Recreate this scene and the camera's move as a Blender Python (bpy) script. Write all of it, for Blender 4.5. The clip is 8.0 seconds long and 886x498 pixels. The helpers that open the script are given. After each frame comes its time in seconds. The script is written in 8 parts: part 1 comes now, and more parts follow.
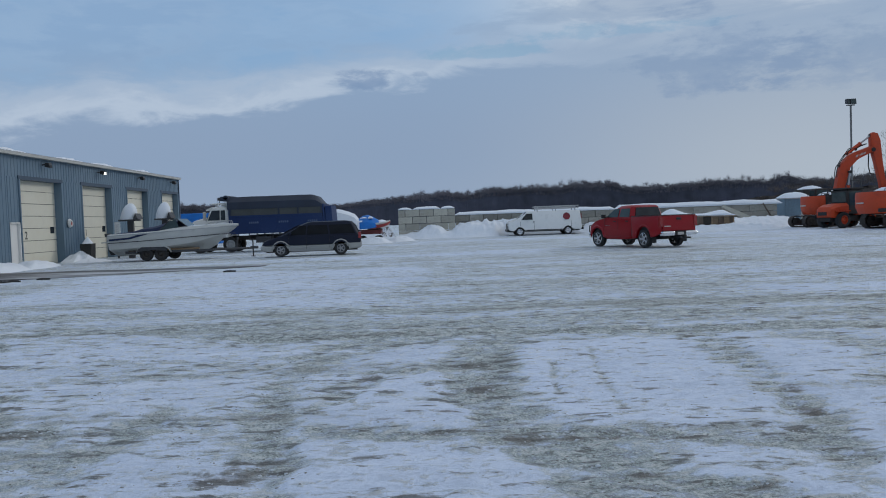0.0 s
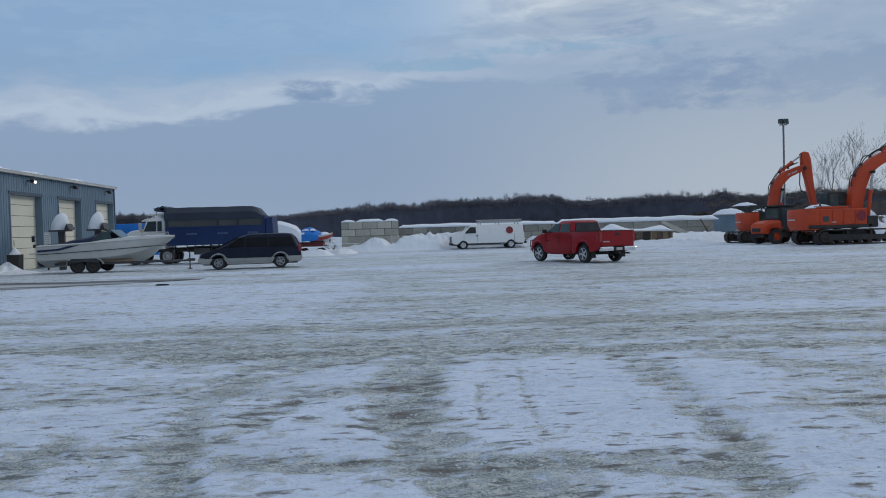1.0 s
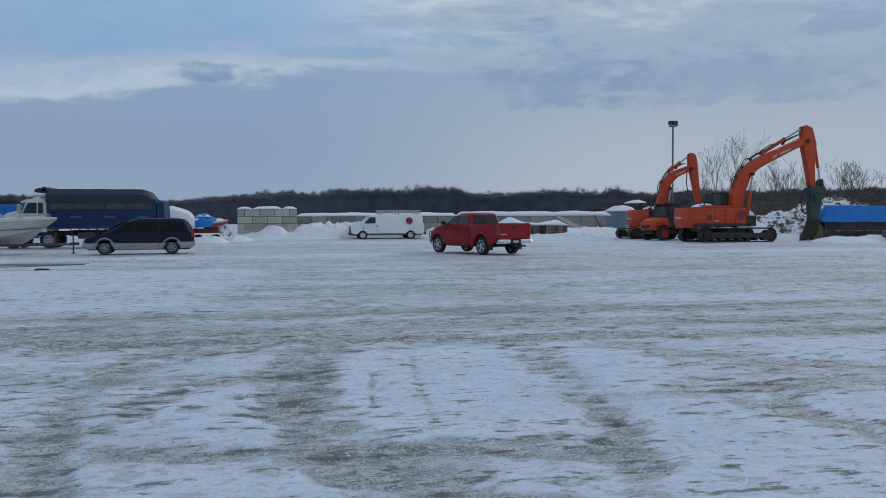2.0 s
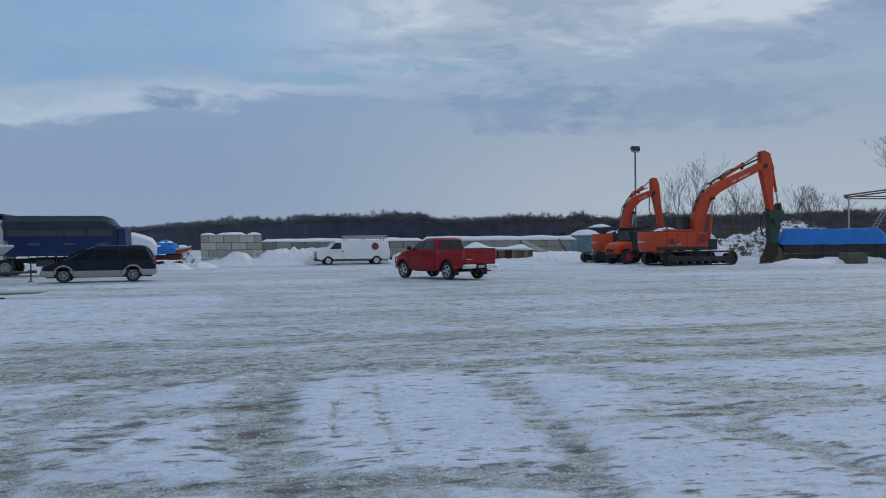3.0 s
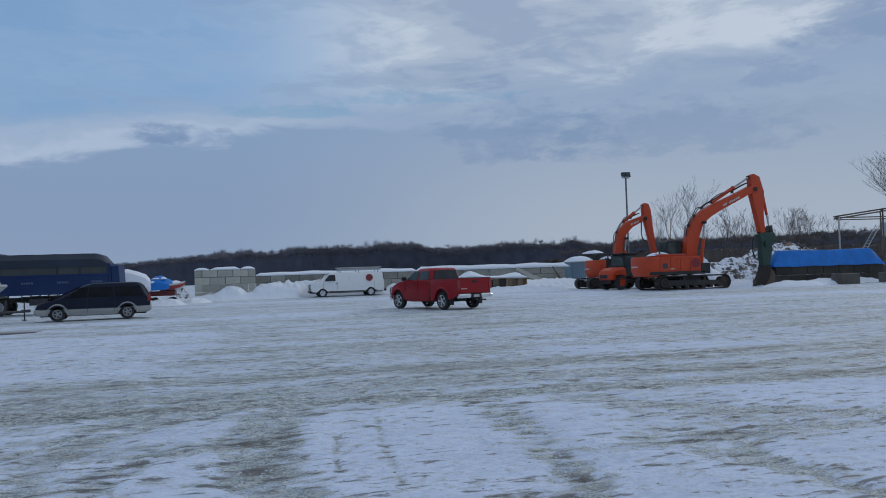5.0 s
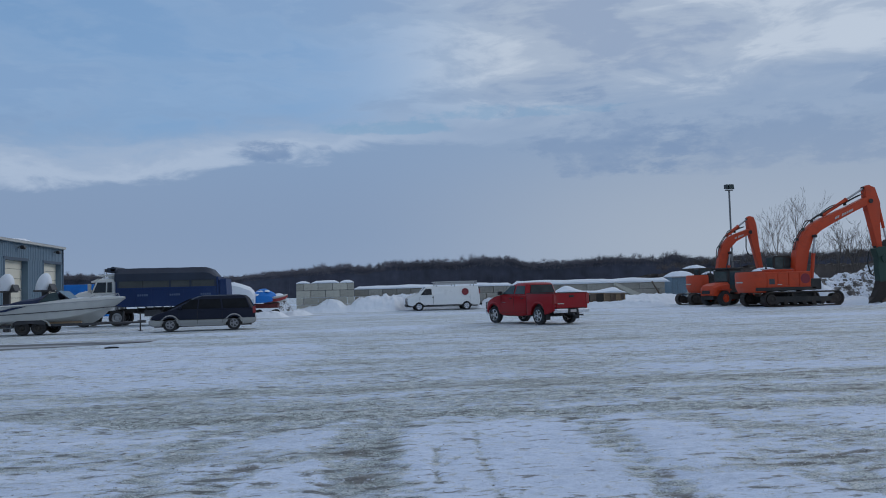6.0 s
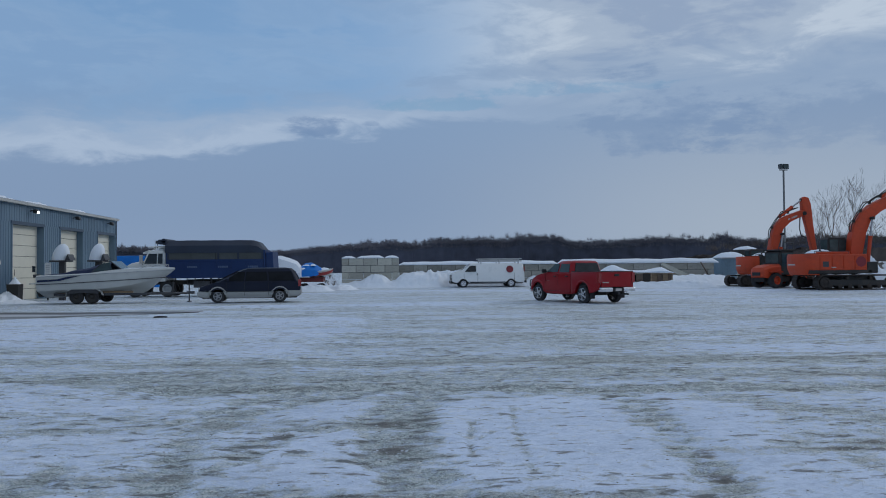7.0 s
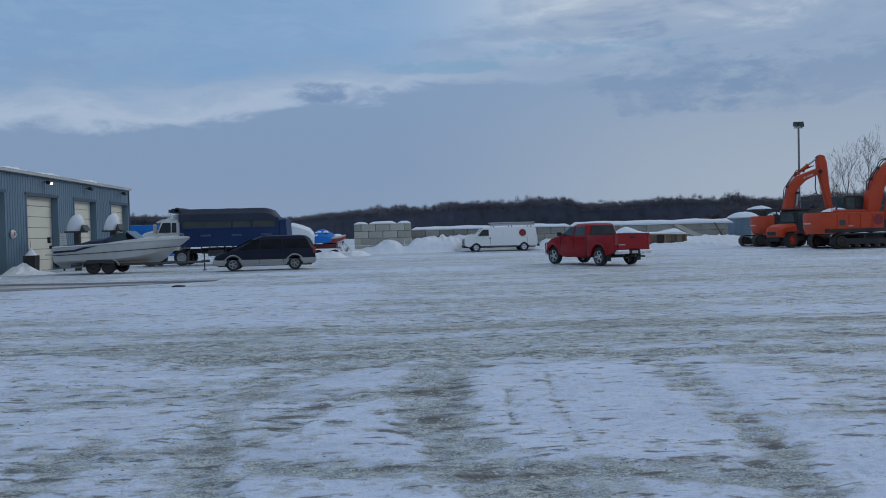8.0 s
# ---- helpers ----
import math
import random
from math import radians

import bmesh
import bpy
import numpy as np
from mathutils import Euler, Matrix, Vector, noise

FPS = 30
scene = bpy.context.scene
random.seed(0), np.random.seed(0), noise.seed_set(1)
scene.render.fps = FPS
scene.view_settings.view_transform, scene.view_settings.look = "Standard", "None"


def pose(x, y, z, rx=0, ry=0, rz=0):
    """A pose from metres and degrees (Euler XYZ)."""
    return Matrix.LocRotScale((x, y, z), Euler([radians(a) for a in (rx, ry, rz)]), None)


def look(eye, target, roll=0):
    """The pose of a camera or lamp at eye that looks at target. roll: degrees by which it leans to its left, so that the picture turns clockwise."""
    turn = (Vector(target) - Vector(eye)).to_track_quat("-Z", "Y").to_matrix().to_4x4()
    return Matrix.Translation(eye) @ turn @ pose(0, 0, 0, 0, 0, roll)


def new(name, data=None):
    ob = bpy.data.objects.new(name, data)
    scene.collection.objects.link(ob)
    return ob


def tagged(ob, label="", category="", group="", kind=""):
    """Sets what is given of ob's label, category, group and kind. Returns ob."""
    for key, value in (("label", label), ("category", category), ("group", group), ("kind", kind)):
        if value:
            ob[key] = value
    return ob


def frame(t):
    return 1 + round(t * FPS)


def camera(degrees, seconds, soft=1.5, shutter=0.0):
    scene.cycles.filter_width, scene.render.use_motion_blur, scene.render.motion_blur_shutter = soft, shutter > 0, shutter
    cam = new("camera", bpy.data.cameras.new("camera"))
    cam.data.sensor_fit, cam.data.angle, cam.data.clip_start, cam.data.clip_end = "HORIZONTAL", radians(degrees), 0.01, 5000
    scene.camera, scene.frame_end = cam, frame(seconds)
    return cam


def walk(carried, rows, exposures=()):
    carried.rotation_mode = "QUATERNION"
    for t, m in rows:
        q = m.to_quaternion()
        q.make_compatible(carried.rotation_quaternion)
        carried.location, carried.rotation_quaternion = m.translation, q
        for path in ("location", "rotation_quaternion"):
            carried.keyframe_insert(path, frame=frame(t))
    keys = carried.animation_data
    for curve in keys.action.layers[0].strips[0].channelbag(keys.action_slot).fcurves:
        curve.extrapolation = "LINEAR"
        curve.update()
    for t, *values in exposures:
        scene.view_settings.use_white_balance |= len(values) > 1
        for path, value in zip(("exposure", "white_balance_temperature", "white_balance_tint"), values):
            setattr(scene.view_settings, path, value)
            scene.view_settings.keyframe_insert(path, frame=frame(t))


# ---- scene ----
cam = camera(58.3, 8.0, soft=1.0)
# seconds, x, y, z, yaw, pitch, roll
ROWS = [
    (0, 0.000, 0.000, 1.569, -0.07, -2.09, 2.10),
    (0.5, 0.171, 0.137, 1.634, -1.25, -2.63, 2.30),
    (1, 0.221, 0.183, 1.637, -3.95, -1.34, 1.60),
    (1.5, 0.245, 0.220, 1.628, -8.07, -1.82, 1.80),
    (2, 0.264, 0.197, 1.610, -11.13, -2.11, 0.21),
    (2.2, 0.263, 0.180, 1.618, -11.90, -2.62, -0.59),
    (3.5, 0.375, 0.208, 1.628, -14.96, 0.73, 1.42),
    (4, 0.423, 0.205, 1.582, -17.31, -0.22, 0.82),
    (4.2, 0.365, 0.201, 1.602, -17.38, -0.54, 1.42),
    (5.3, 0.229, 0.091, 1.661, -12.32, 2.29, 2.01),
    (5.5, 0.219, 0.071, 1.649, -11.10, 1.87, 2.21),
    (6, 0.188, 0.024, 1.665, -7.15, 2.99, 1.50),
    (6.5, 0.231, 0.176, 1.653, -5.04, 3.06, 1.50),
    (7, 0.276, 0.123, 1.617, -3.88, 1.41, 0.50),
    (7.5, 0.235, 0.183, 1.618, -4.74, -0.36, 0.30),
    (8, 0.036, 0.260, 1.645, -3.19, -1.15, 1.40),
]
walk(cam, [(t, pose(x, y, z, 90 + pitch, roll, yaw)) for t, x, y, z, yaw, pitch, roll in ROWS],
     exposures=[(0, 0.05, 6600, 10), (2.0, 0.03, 6560, 10), (4.0, -0.06, 6350, 10), (5.5, -0.07, 6290, 12), (7.0, -0.11, 6200, 10), (8.0, -0.12, 6200, 10)])

# ---- world and sun ----
SUN_AZIMUTH, SUN_HEIGHT = 60.0, 24.0
world = bpy.data.worlds.new("winter_sky")
scene.world = world
world.use_nodes = True
wt = world.node_tree
wt.nodes.clear()


def wnode(kind, **values):
    n = wt.nodes.new(kind)
    for k, v in values.items():
        n.inputs[k].default_value = v
    return n


def wmath(op, a, b=None, c=None):
    n = wt.nodes.new("ShaderNodeMath")
    n.operation = op
    for i, v in enumerate((a, b, c)):
        if v is None:
            continue
        if isinstance(v, (int, float)):
            n.inputs[i].default_value = v
        else:
            wt.links.new(v, n.inputs[i])
    return n.outputs[0]


def wramp(fac, stops):
    n = wt.nodes.new("ShaderNodeValToRGB")
    n.color_ramp.interpolation = "EASE"
    while len(n.color_ramp.elements) < len(stops):
        n.color_ramp.elements.new(0.5)
    for e, (p, v) in zip(n.color_ramp.elements, stops):
        e.position = p
        e.color = (v, v, v, 1) if isinstance(v, (int, float)) else (*v, 1)
    wt.links.new(fac, n.inputs[0])
    return n.outputs[0]


def wmix(fac, a, b):
    n = wt.nodes.new("ShaderNodeMix")
    n.data_type = "RGBA"
    for sock, v in ((n.inputs[0], fac), (n.inputs[6], a), (n.inputs[7], b)):
        if isinstance(v, (int, float)):
            sock.default_value = v
        elif isinstance(v, tuple):
            sock.default_value = (*v, 1)
        else:
            wt.links.new(v, sock)
    return n.outputs[2]


sky = wt.nodes.new("ShaderNodeTexSky")
sky.sky_type = "NISHITA"
sky.sun_disc = False
sky.sun_elevation = radians(SUN_HEIGHT)
sky.sun_rotation = radians(SUN_AZIMUTH)
sky.dust_density = 1.0
coord = wt.nodes.new("ShaderNodeTexCoord")
sep = wt.nodes.new("ShaderNodeSeparateXYZ")
wt.links.new(coord.outputs["Generated"], sep.inputs[0])
dx, dy, dz = sep.outputs
def clouds(scale, detail, rough, stretch, shift, distort=0.0):
    """Cloud stuff over the directions of the sky, flattened towards the horizon."""
    mp = wt.nodes.new("ShaderNodeMapping")
    mp.inputs["Scale"].default_value = stretch
    mp.inputs["Location"].default_value = shift
    wt.links.new(coord.outputs["Generated"], mp.inputs[0])
    n = wnode("ShaderNodeTexNoise", Scale=scale, Detail=detail, Roughness=rough, Distortion=distort)
    wt.links.new(mp.outputs[0], n.inputs["Vector"])
    return n.outputs["Fac"]


azim = wmath("MULTIPLY", wmath("ARCTAN2", dx, dy), 180 / math.pi)
elev = wmath("MULTIPLY", wmath("ARCSINE", dz), 180 / math.pi)
bulk = clouds(3.2, 5, 0.55, (1, 1, 3.2), (0.3, 0.1, 0.7), 0.3)
wisp = clouds(8.0, 7, 0.62, (1, 1, 3.6), (1.7, 0.2, 0.1), 0.5)
# a smooth grey sheet low down ends in a bright rim, with a broken blue gap above it to the west
rim = wmath("MULTIPLY_ADD", wmath("MINIMUM", wmath("MAXIMUM", azim, -70.0), 4.0), 0.115, 10.6)
h = wmath("SUBTRACT", elev, rim)
h = wmath("ADD", h, wmath("MULTIPLY", wmath("SUBTRACT", bulk, 0.5), 5.0))
h = wmath("ADD", h, wmath("MULTIPLY", wmath("SUBTRACT", wisp, 0.5), 4.0))
hn = wmath("MULTIPLY_ADD", h, 1 / 40, 0.5)
west = wramp(wmath("MULTIPLY_ADD", azim, 1 / 90, 0.5), [(0.28, 1.0), (0.44, 0.95), (0.66, 0.0)])
sheet = wramp(wmath("MULTIPLY_ADD", elev, 1 / 40, 0.0), [(0.0, (0.290, 0.378, 0.522)), (0.12, (0.264, 0.362, 0.520)), (0.28, (0.262, 0.376, 0.550)), (0.7, (0.330, 0.450, 0.630))])
east_low = wramp(wmath("MULTIPLY_ADD", azim, 1 / 90, 0.5), [(0.46, 0.0), (0.80, 1.0)])
low = wramp(wmath("MULTIPLY", elev, 1 / 40), [(0.06, 1.0), (0.40, 0.0)])
sheet = wmix(wmath("MULTIPLY", wmath("MULTIPLY", east_low, low), 0.75), sheet, (0.465, 0.530, 0.600))
bright = wramp(hn, [(0.474, 0.0), (0.500, 1.0), (0.522, 0.62), (0.565, 0.0)])
bright = wmath("MULTIPLY", bright, wmath("MULTIPLY_ADD", west, 0.50, 0.16))
gap_f = wmath("MULTIPLY", wramp(hn, [(0.505, 0.0), (0.59, 1.0)]), wramp(wmath("ADD", bulk, wmath("MULTIPLY", wisp, 0.4)), [(0.60, 0.30), (0.70, 0.62), (0.82, 1.0)]))
gap_f = wmath("MULTIPLY", gap_f, wmath("MULTIPLY_ADD", west, 0.90, 0.10))
veil = wramp(wmath("ADD", wmath("MULTIPLY", bulk, 0.6), wmath("MULTIPLY", wisp, 0.4)), [(0.40, (0.340, 0.430, 0.575)), (0.48, (0.440, 0.525, 0.640)), (0.56, (0.590, 0.665, 0.750))])
high = wramp(hn, [(0.50, 0.0), (0.62, 1.0)])
veil = wmix(wmath("MULTIPLY", west, 0.55), veil, (0.225, 0.410, 0.670))
body = wmix(high, sheet, veil)
body = wmix(bright, body, (0.546, 0.645, 0.772))
clear = wt.nodes.new("ShaderNodeVectorMath")
clear.operation = "SCALE"
wt.links.new(sky.outputs[0], clear.inputs[0])
clear.inputs["Scale"].default_value = 0.11
blue = wmix(0.6, clear.outputs[0], (0.165, 0.375, 0.69))
puff = clouds(30.0, 6, 0.62, (1, 1, 2.4), (0.4, 0.9, 0.3), 0.2)


def small_cloud(azimuth, height, wide, tall, strength):
    """A small dull fleck of cloud at that bearing, degrees, flat below and ragged above."""
    a = wmath("MULTIPLY", wmath("SUBTRACT", azim, azimuth), 1 / wide)
    up = wmath("SUBTRACT", elev, height)
    hh = wmath("ADD", wmath("MULTIPLY", wmath("MAXIMUM", up, 0.0), 1 / tall), wmath("MULTIPLY", wmath("MINIMUM", up, 0.0), 2.6 / tall))
    d = wmath("ADD", wmath("MULTIPLY", a, a), wmath("MULTIPLY", hh, hh))
    d = wmath("ADD", d, wmath("MULTIPLY", wmath("SUBTRACT", wisp, 0.5), 3.0))
    d = wmath("ADD", d, wmath("MULTIPLY", wmath("SUBTRACT", puff, 0.5), 3.2))
    return wmath("MULTIPLY", wramp(d, [(0.0, 1.0), (1.1, 0.0)]), strength)


body = wmix(wmath("MULTIPLY", gap_f, 0.80), body, blue)
for spot in ((3.5, 11.6, 6.0, 1.0, 0.55), (12.0, 12.4, 9.0, 0.9, 0.45)):
    body = wmix(small_cloud(*spot), body, (0.215, 0.400, 0.590))


for spot in ((-5.1, 9.75, 2.3, 1.15, 0.72), (-1.2, 10.3, 0.9, 0.35, 0.4), (20.0, 9.0, 8.0, 3.4, 0.45), (29.0, 8.6, 11.0, 3.4, 0.36), (17.4, 13.2, 2.6, 1.0, 0.45), (12.0, 12.4, 0.8, 0.4, 0.4), (37.5, 12.0, 3.0, 1.6, 0.35), (43.0, 14.5, 6.0, 2.4, 0.4)):
    body = wmix(small_cloud(*spot), body, (0.196, 0.300, 0.480))
# overhead the cloud is closed, neutral grey and brighter than at the horizon
body = wmix(wramp(dz, [(0.40, 0.0), (0.75, 1.0)]), body, (0.36, 0.405, 0.475))
dome = wt.nodes.new("ShaderNodeVectorMath")
dome.operation = "SCALE"
wt.links.new(body, dome.inputs[0])
wt.links.new(wmath("MULTIPLY_ADD", wramp(dz, [(0.42, 0.0), (0.95, 1.0)]), 0.42, 0.93), dome.inputs["Scale"])
body = dome.outputs[0]
back = wt.nodes.new("ShaderNodeBackground")
wt.links.new(body, back.inputs["Color"])
back.inputs["Strength"].default_value = 1.0
out = wt.nodes.new("ShaderNodeOutputWorld")
wt.links.new(back.outputs[0], out.inputs[0])

sun_data = bpy.data.lights.new("sun", "SUN")
sun_data.energy, sun_data.angle, sun_data.color = 0.60, radians(14), (1.0, 0.95, 0.88)
sun = new("sun", sun_data)
az, el = radians(SUN_AZIMUTH), radians(SUN_HEIGHT)
sun.matrix_world = look((60 * math.sin(az), 60 * math.cos(az), 40), (60 * math.sin(az) - math.sin(az) * math.cos(el), 60 * math.cos(az) - math.cos(az) * math.cos(el), 40 - math.sin(el)))

# ---- materials ----
def material(name):
    m = bpy.data.materials.new(name)
    m.use_nodes = True
    return m, m.node_tree, m.node_tree.nodes["Principled BSDF"]


def link_noise(nt, scale, detail=4.0, stretch=(1, 1, 1), space="Object"):
    tc = nt.nodes.new("ShaderNodeTexCoord")
    mp = nt.nodes.new("ShaderNodeMapping")
    mp.inputs["Scale"].default_value = stretch
    n = nt.nodes.new("ShaderNodeTexNoise")
    n.inputs["Scale"].default_value = scale
    n.inputs["Detail"].default_value = detail
    nt.links.new(tc.outputs[space], mp.inputs[0])
    nt.links.new(mp.outputs[0], n.inputs["Vector"])
    return n.outputs["Fac"]


def ramp(nt, fac, stops):
    n = nt.nodes.new("ShaderNodeValToRGB")
    while len(n.color_ramp.elements) < len(stops):
        n.color_ramp.elements.new(0.5)
    for e, (p, v) in zip(n.color_ramp.elements, stops):
        e.position = p
        e.color = (v, v, v, 1) if isinstance(v, (int, float)) else (*v, 1)
    nt.links.new(fac, n.inputs[0])
    return n.outputs[0]


def mixed(nt, fac, a, b):
    n = nt.nodes.new("ShaderNodeMix")
    n.data_type = "RGBA"
    for sock, v in ((n.inputs[0], fac), (n.inputs[6], a), (n.inputs[7], b)):
        if isinstance(v, (int, float)):
            sock.default_value = v
        elif isinstance(v, tuple):
            sock.default_value = (*v, 1)
        else:
            nt.links.new(v, sock)
    return n.outputs[2]


def calc(nt, op, a, b=None, c=None):
    n = nt.nodes.new("ShaderNodeMath")
    n.operation = op
    for i, v in enumerate((a, b, c)):
        if v is None:
            continue
        if isinstance(v, (int, float)):
            n.inputs[i].default_value = v
        else:
            nt.links.new(v, n.inputs[i])
    return n.outputs[0]


def bumped(nt, bsdf, height, strength, distance):
    b = nt.nodes.new("ShaderNodeBump")
    b.inputs["Strength"].default_value = strength
    b.inputs["Distance"].default_value = distance
    nt.links.new(height, b.inputs["Height"])
    nt.links.new(b.outputs[0], bsdf.inputs["Normal"])


def surface(name, colour, rough=0.6, metal=0.0, vary=0.12, grain=9.0, patch=0.8, stain=None, stained=0.35, bump=0.15, bump_size=0.004, coat=0.0, stretch=(1, 1, 1), per_object=0.0):
    """A worn surface: its colour wanders at a fine and at a broad scale, with stains of another colour in patches."""
    m, nt, b = material(name)
    fine = link_noise(nt, grain, 6, stretch)
    broad = link_noise(nt, patch, 5, stretch)
    dark = tuple(c * (1 - vary * 1.6) for c in colour)
    light = tuple(min(0.95, c * (1 + vary)) for c in colour)
    col = ramp(nt, calc(nt, "ADD", calc(nt, "MULTIPLY", fine, 0.45), calc(nt, "MULTIPLY", broad, 0.55)), [(0.32, dark), (0.68, light)])
    if stain:
        f = ramp(nt, calc(nt, "ADD", calc(nt, "MULTIPLY", broad, 0.65), calc(nt, "MULTIPLY", fine, 0.35)), [(0.50, 0.0), (0.72, stained)])
        col = mixed(nt, f, col, stain)
    if per_object:
        info = nt.nodes.new("ShaderNodeObjectInfo")
        hsv = nt.nodes.new("ShaderNodeHueSaturation")
        nt.links.new(col, hsv.inputs["Color"])
        nt.links.new(calc(nt, "MULTIPLY_ADD", info.outputs["Random"], per_object, 1 - per_object / 2), hsv.inputs["Value"])
        col = hsv.outputs[0]
    nt.links.new(col, b.inputs["Base Color"])
    nt.links.new(ramp(nt, fine, [(0.3, max(0.02, rough - 0.08)), (0.7, min(1, rough + 0.1))]), b.inputs["Roughness"])
    b.inputs["Metallic"].default_value = metal
    b.inputs["Coat Weight"].default_value = coat
    b.inputs["Coat Roughness"].default_value = 0.12
    if bump:
        bumped(nt, b, fine, bump, bump_size)
    return m


def glass_dark(name, colour=(0.012, 0.015, 0.018), rough=0.06):
    m, nt, b = material(name)
    n = link_noise(nt, 2.0, 3)
    nt.links.new(ramp(nt, n, [(0.3, colour), (0.8, tuple(c * 1.8 + 0.006 for c in colour))]), b.inputs["Base Color"])
    b.inputs["Roughness"].default_value = rough
    b.inputs["IOR"].default_value = 1.4
    return m


SNOW = (0.77, 0.82, 0.88)
snow = surface("fresh_snow", SNOW, 0.75, vary=0.05, grain=5, patch=0.9, stain=(0.56, 0.56, 0.56), stained=0.30, bump=0.5, bump_size=0.05)
blue_steel = surface("blue_steel_cladding", (0.115, 0.185, 0.25), 0.5, vary=0.12, grain=1.5, patch=0.25, stain=(0.16, 0.21, 0.25), stained=0.5, bump=0.03, stretch=(1, 1, 0.3))
blue_trim = surface("dark_blue_trim", (0.045, 0.075, 0.115), 0.5, vary=0.1, bump=0.03)
eave_trim = surface("pale_eave_trim", (0.46, 0.46, 0.43), 0.5, vary=0.1, patch=0.4)
cream_door = surface("cream_door_panel", (0.70, 0.675, 0.565), 0.55, vary=0.06, grain=3, patch=0.5, stain=(0.42, 0.37, 0.27), stained=0.35, bump=0.04)
white_paint = surface("white_paint", (0.75, 0.75, 0.73), 0.4, vary=0.05, stain=(0.45, 0.43, 0.39), stained=0.3, bump=0.02)
van_white = surface("white_vehicle_paint", (0.80, 0.80, 0.78), 0.32, vary=0.03, grain=3, patch=0.9, stain=(0.50, 0.48, 0.43), stained=0.28, bump=0.0, coat=0.4)
cab_white = surface("white_cab_paint", (0.70, 0.70, 0.67), 0.35, vary=0.05, stain=(0.40, 0.38, 0.34), stained=0.4, bump=0.0, coat=0.3)
red_paint = surface("red_vehicle_paint", (0.30, 0.002, 0.007), 0.36, vary=0.08, grain=3, patch=1.1, stain=(0.20, 0.014, 0.016), stained=0.25, bump=0.0, coat=0.15)
red_paint.node_tree.nodes["Principled BSDF"].inputs["Specular IOR Level"].default_value = 0.3
navy_paint = surface("navy_vehicle_paint", (0.007, 0.011, 0.028), 0.5, vary=0.1, stain=(0.022, 0.026, 0.036), stained=0.4, bump=0.0, coat=0.0)
navy_paint.node_tree.nodes["Principled BSDF"].inputs["Specular IOR Level"].default_value = 0.25
silver_paint = surface("silver_lower_paint", (0.36, 0.36, 0.345), 0.4, metal=0.2, vary=0.06, stain=(0.26, 0.25, 0.23), stained=0.5, bump=0.0)
box_blue = surface("blue_dump_body", (0.012, 0.034, 0.115), 0.6, vary=0.14, patch=0.6, stain=(0.05, 0.07, 0.11), stained=0.45, bump=0.02)
box_blue.node_tree.nodes["Principled BSDF"].inputs["Specular IOR Level"].default_value = 0.3
tarp_black = surface("black_tarp", (0.020, 0.030, 0.054), 0.6, vary=0.2, patch=0.7, bump=0.4, bump_size=0.03)
tarp_olive = surface("olive_side_board", (0.062, 0.068, 0.066), 0.6, vary=0.2, patch=0.9, bump=0.1)
orange_paint = surface("orange_machine_paint", (0.56, 0.056, 0.009), 0.55, vary=0.20, grain=4, patch=0.8, stain=(0.20, 0.04, 0.018), stained=0.6, bump=0.03)
grime = surface("dark_machine_grime", (0.030, 0.027, 0.025), 0.7, vary=0.3, stain=(0.09, 0.07, 0.05), stained=0.5)
track_steel = surface("rusty_track_steel", (0.050, 0.040, 0.034), 0.65, metal=0.4, vary=0.3, grain=7, stain=(0.11, 0.065, 0.04), stained=0.5)
green_paint = surface("dark_green_paint", (0.020, 0.055, 0.040), 0.5, vary=0.2, stain=(0.07, 0.05, 0.04), stained=0.5)
rubber = surface("tyre_rubber", (0.022, 0.022, 0.023), 0.85, vary=0.2, stain=(0.12, 0.12, 0.125), stained=0.45, bump=0.2)
black_plastic = surface("black_plastic", (0.015, 0.015, 0.016), 0.5, vary=0.2, bump=0.05)
chrome = surface("chrome", (0.78, 0.78, 0.80), 0.14, metal=1.0, vary=0.05, stain=(0.4, 0.4, 0.4), stained=0.3, bump=0.0)
alloy = surface("alloy_wheel", (0.62, 0.62, 0.64), 0.25, metal=0.85, vary=0.08, stain=(0.3, 0.3, 0.3), stained=0.4, bump=0.0)
dull_alloy = surface("dull_alloy_wheel", (0.34, 0.34, 0.35), 0.4, metal=0.6, vary=0.15, stain=(0.14, 0.14, 0.14), stained=0.5, bump=0.0)
trailer_red = surface("dark_red_trailer", (0.11, 0.014, 0.014), 0.6, vary=0.2, stain=(0.07, 0.03, 0.025), stained=0.5)
steel = surface("galvanised_steel", (0.42, 0.43, 0.44), 0.4, metal=0.7, vary=0.15, grain=6)
pole_grey = surface("weathered_pole_steel", (0.17, 0.17, 0.17), 0.5, metal=0.3, vary=0.15)
dark_steel = surface("dark_steel", (0.07, 0.07, 0.075), 0.5, metal=0.5, vary=0.2)
rust_steel = surface("rusty_pipe", (0.13, 0.09, 0.065), 0.7, metal=0.2, vary=0.3, stain=(0.22, 0.20, 0.17), stained=0.5)
concrete = surface("cast_concrete_block", (0.45, 0.435, 0.37), 0.85, vary=0.18, grain=8, patch=0.9, stain=(0.30, 0.285, 0.235), stained=0.5, bump=0.4, bump_size=0.012, per_object=0.45)
concrete_stained = surface("stained_concrete_block", (0.335, 0.325, 0.285), 0.85, vary=0.25, grain=6, patch=0.7, stain=(0.15, 0.14, 0.115), stained=0.75, bump=0.4, bump_size=0.012, per_object=0.5)
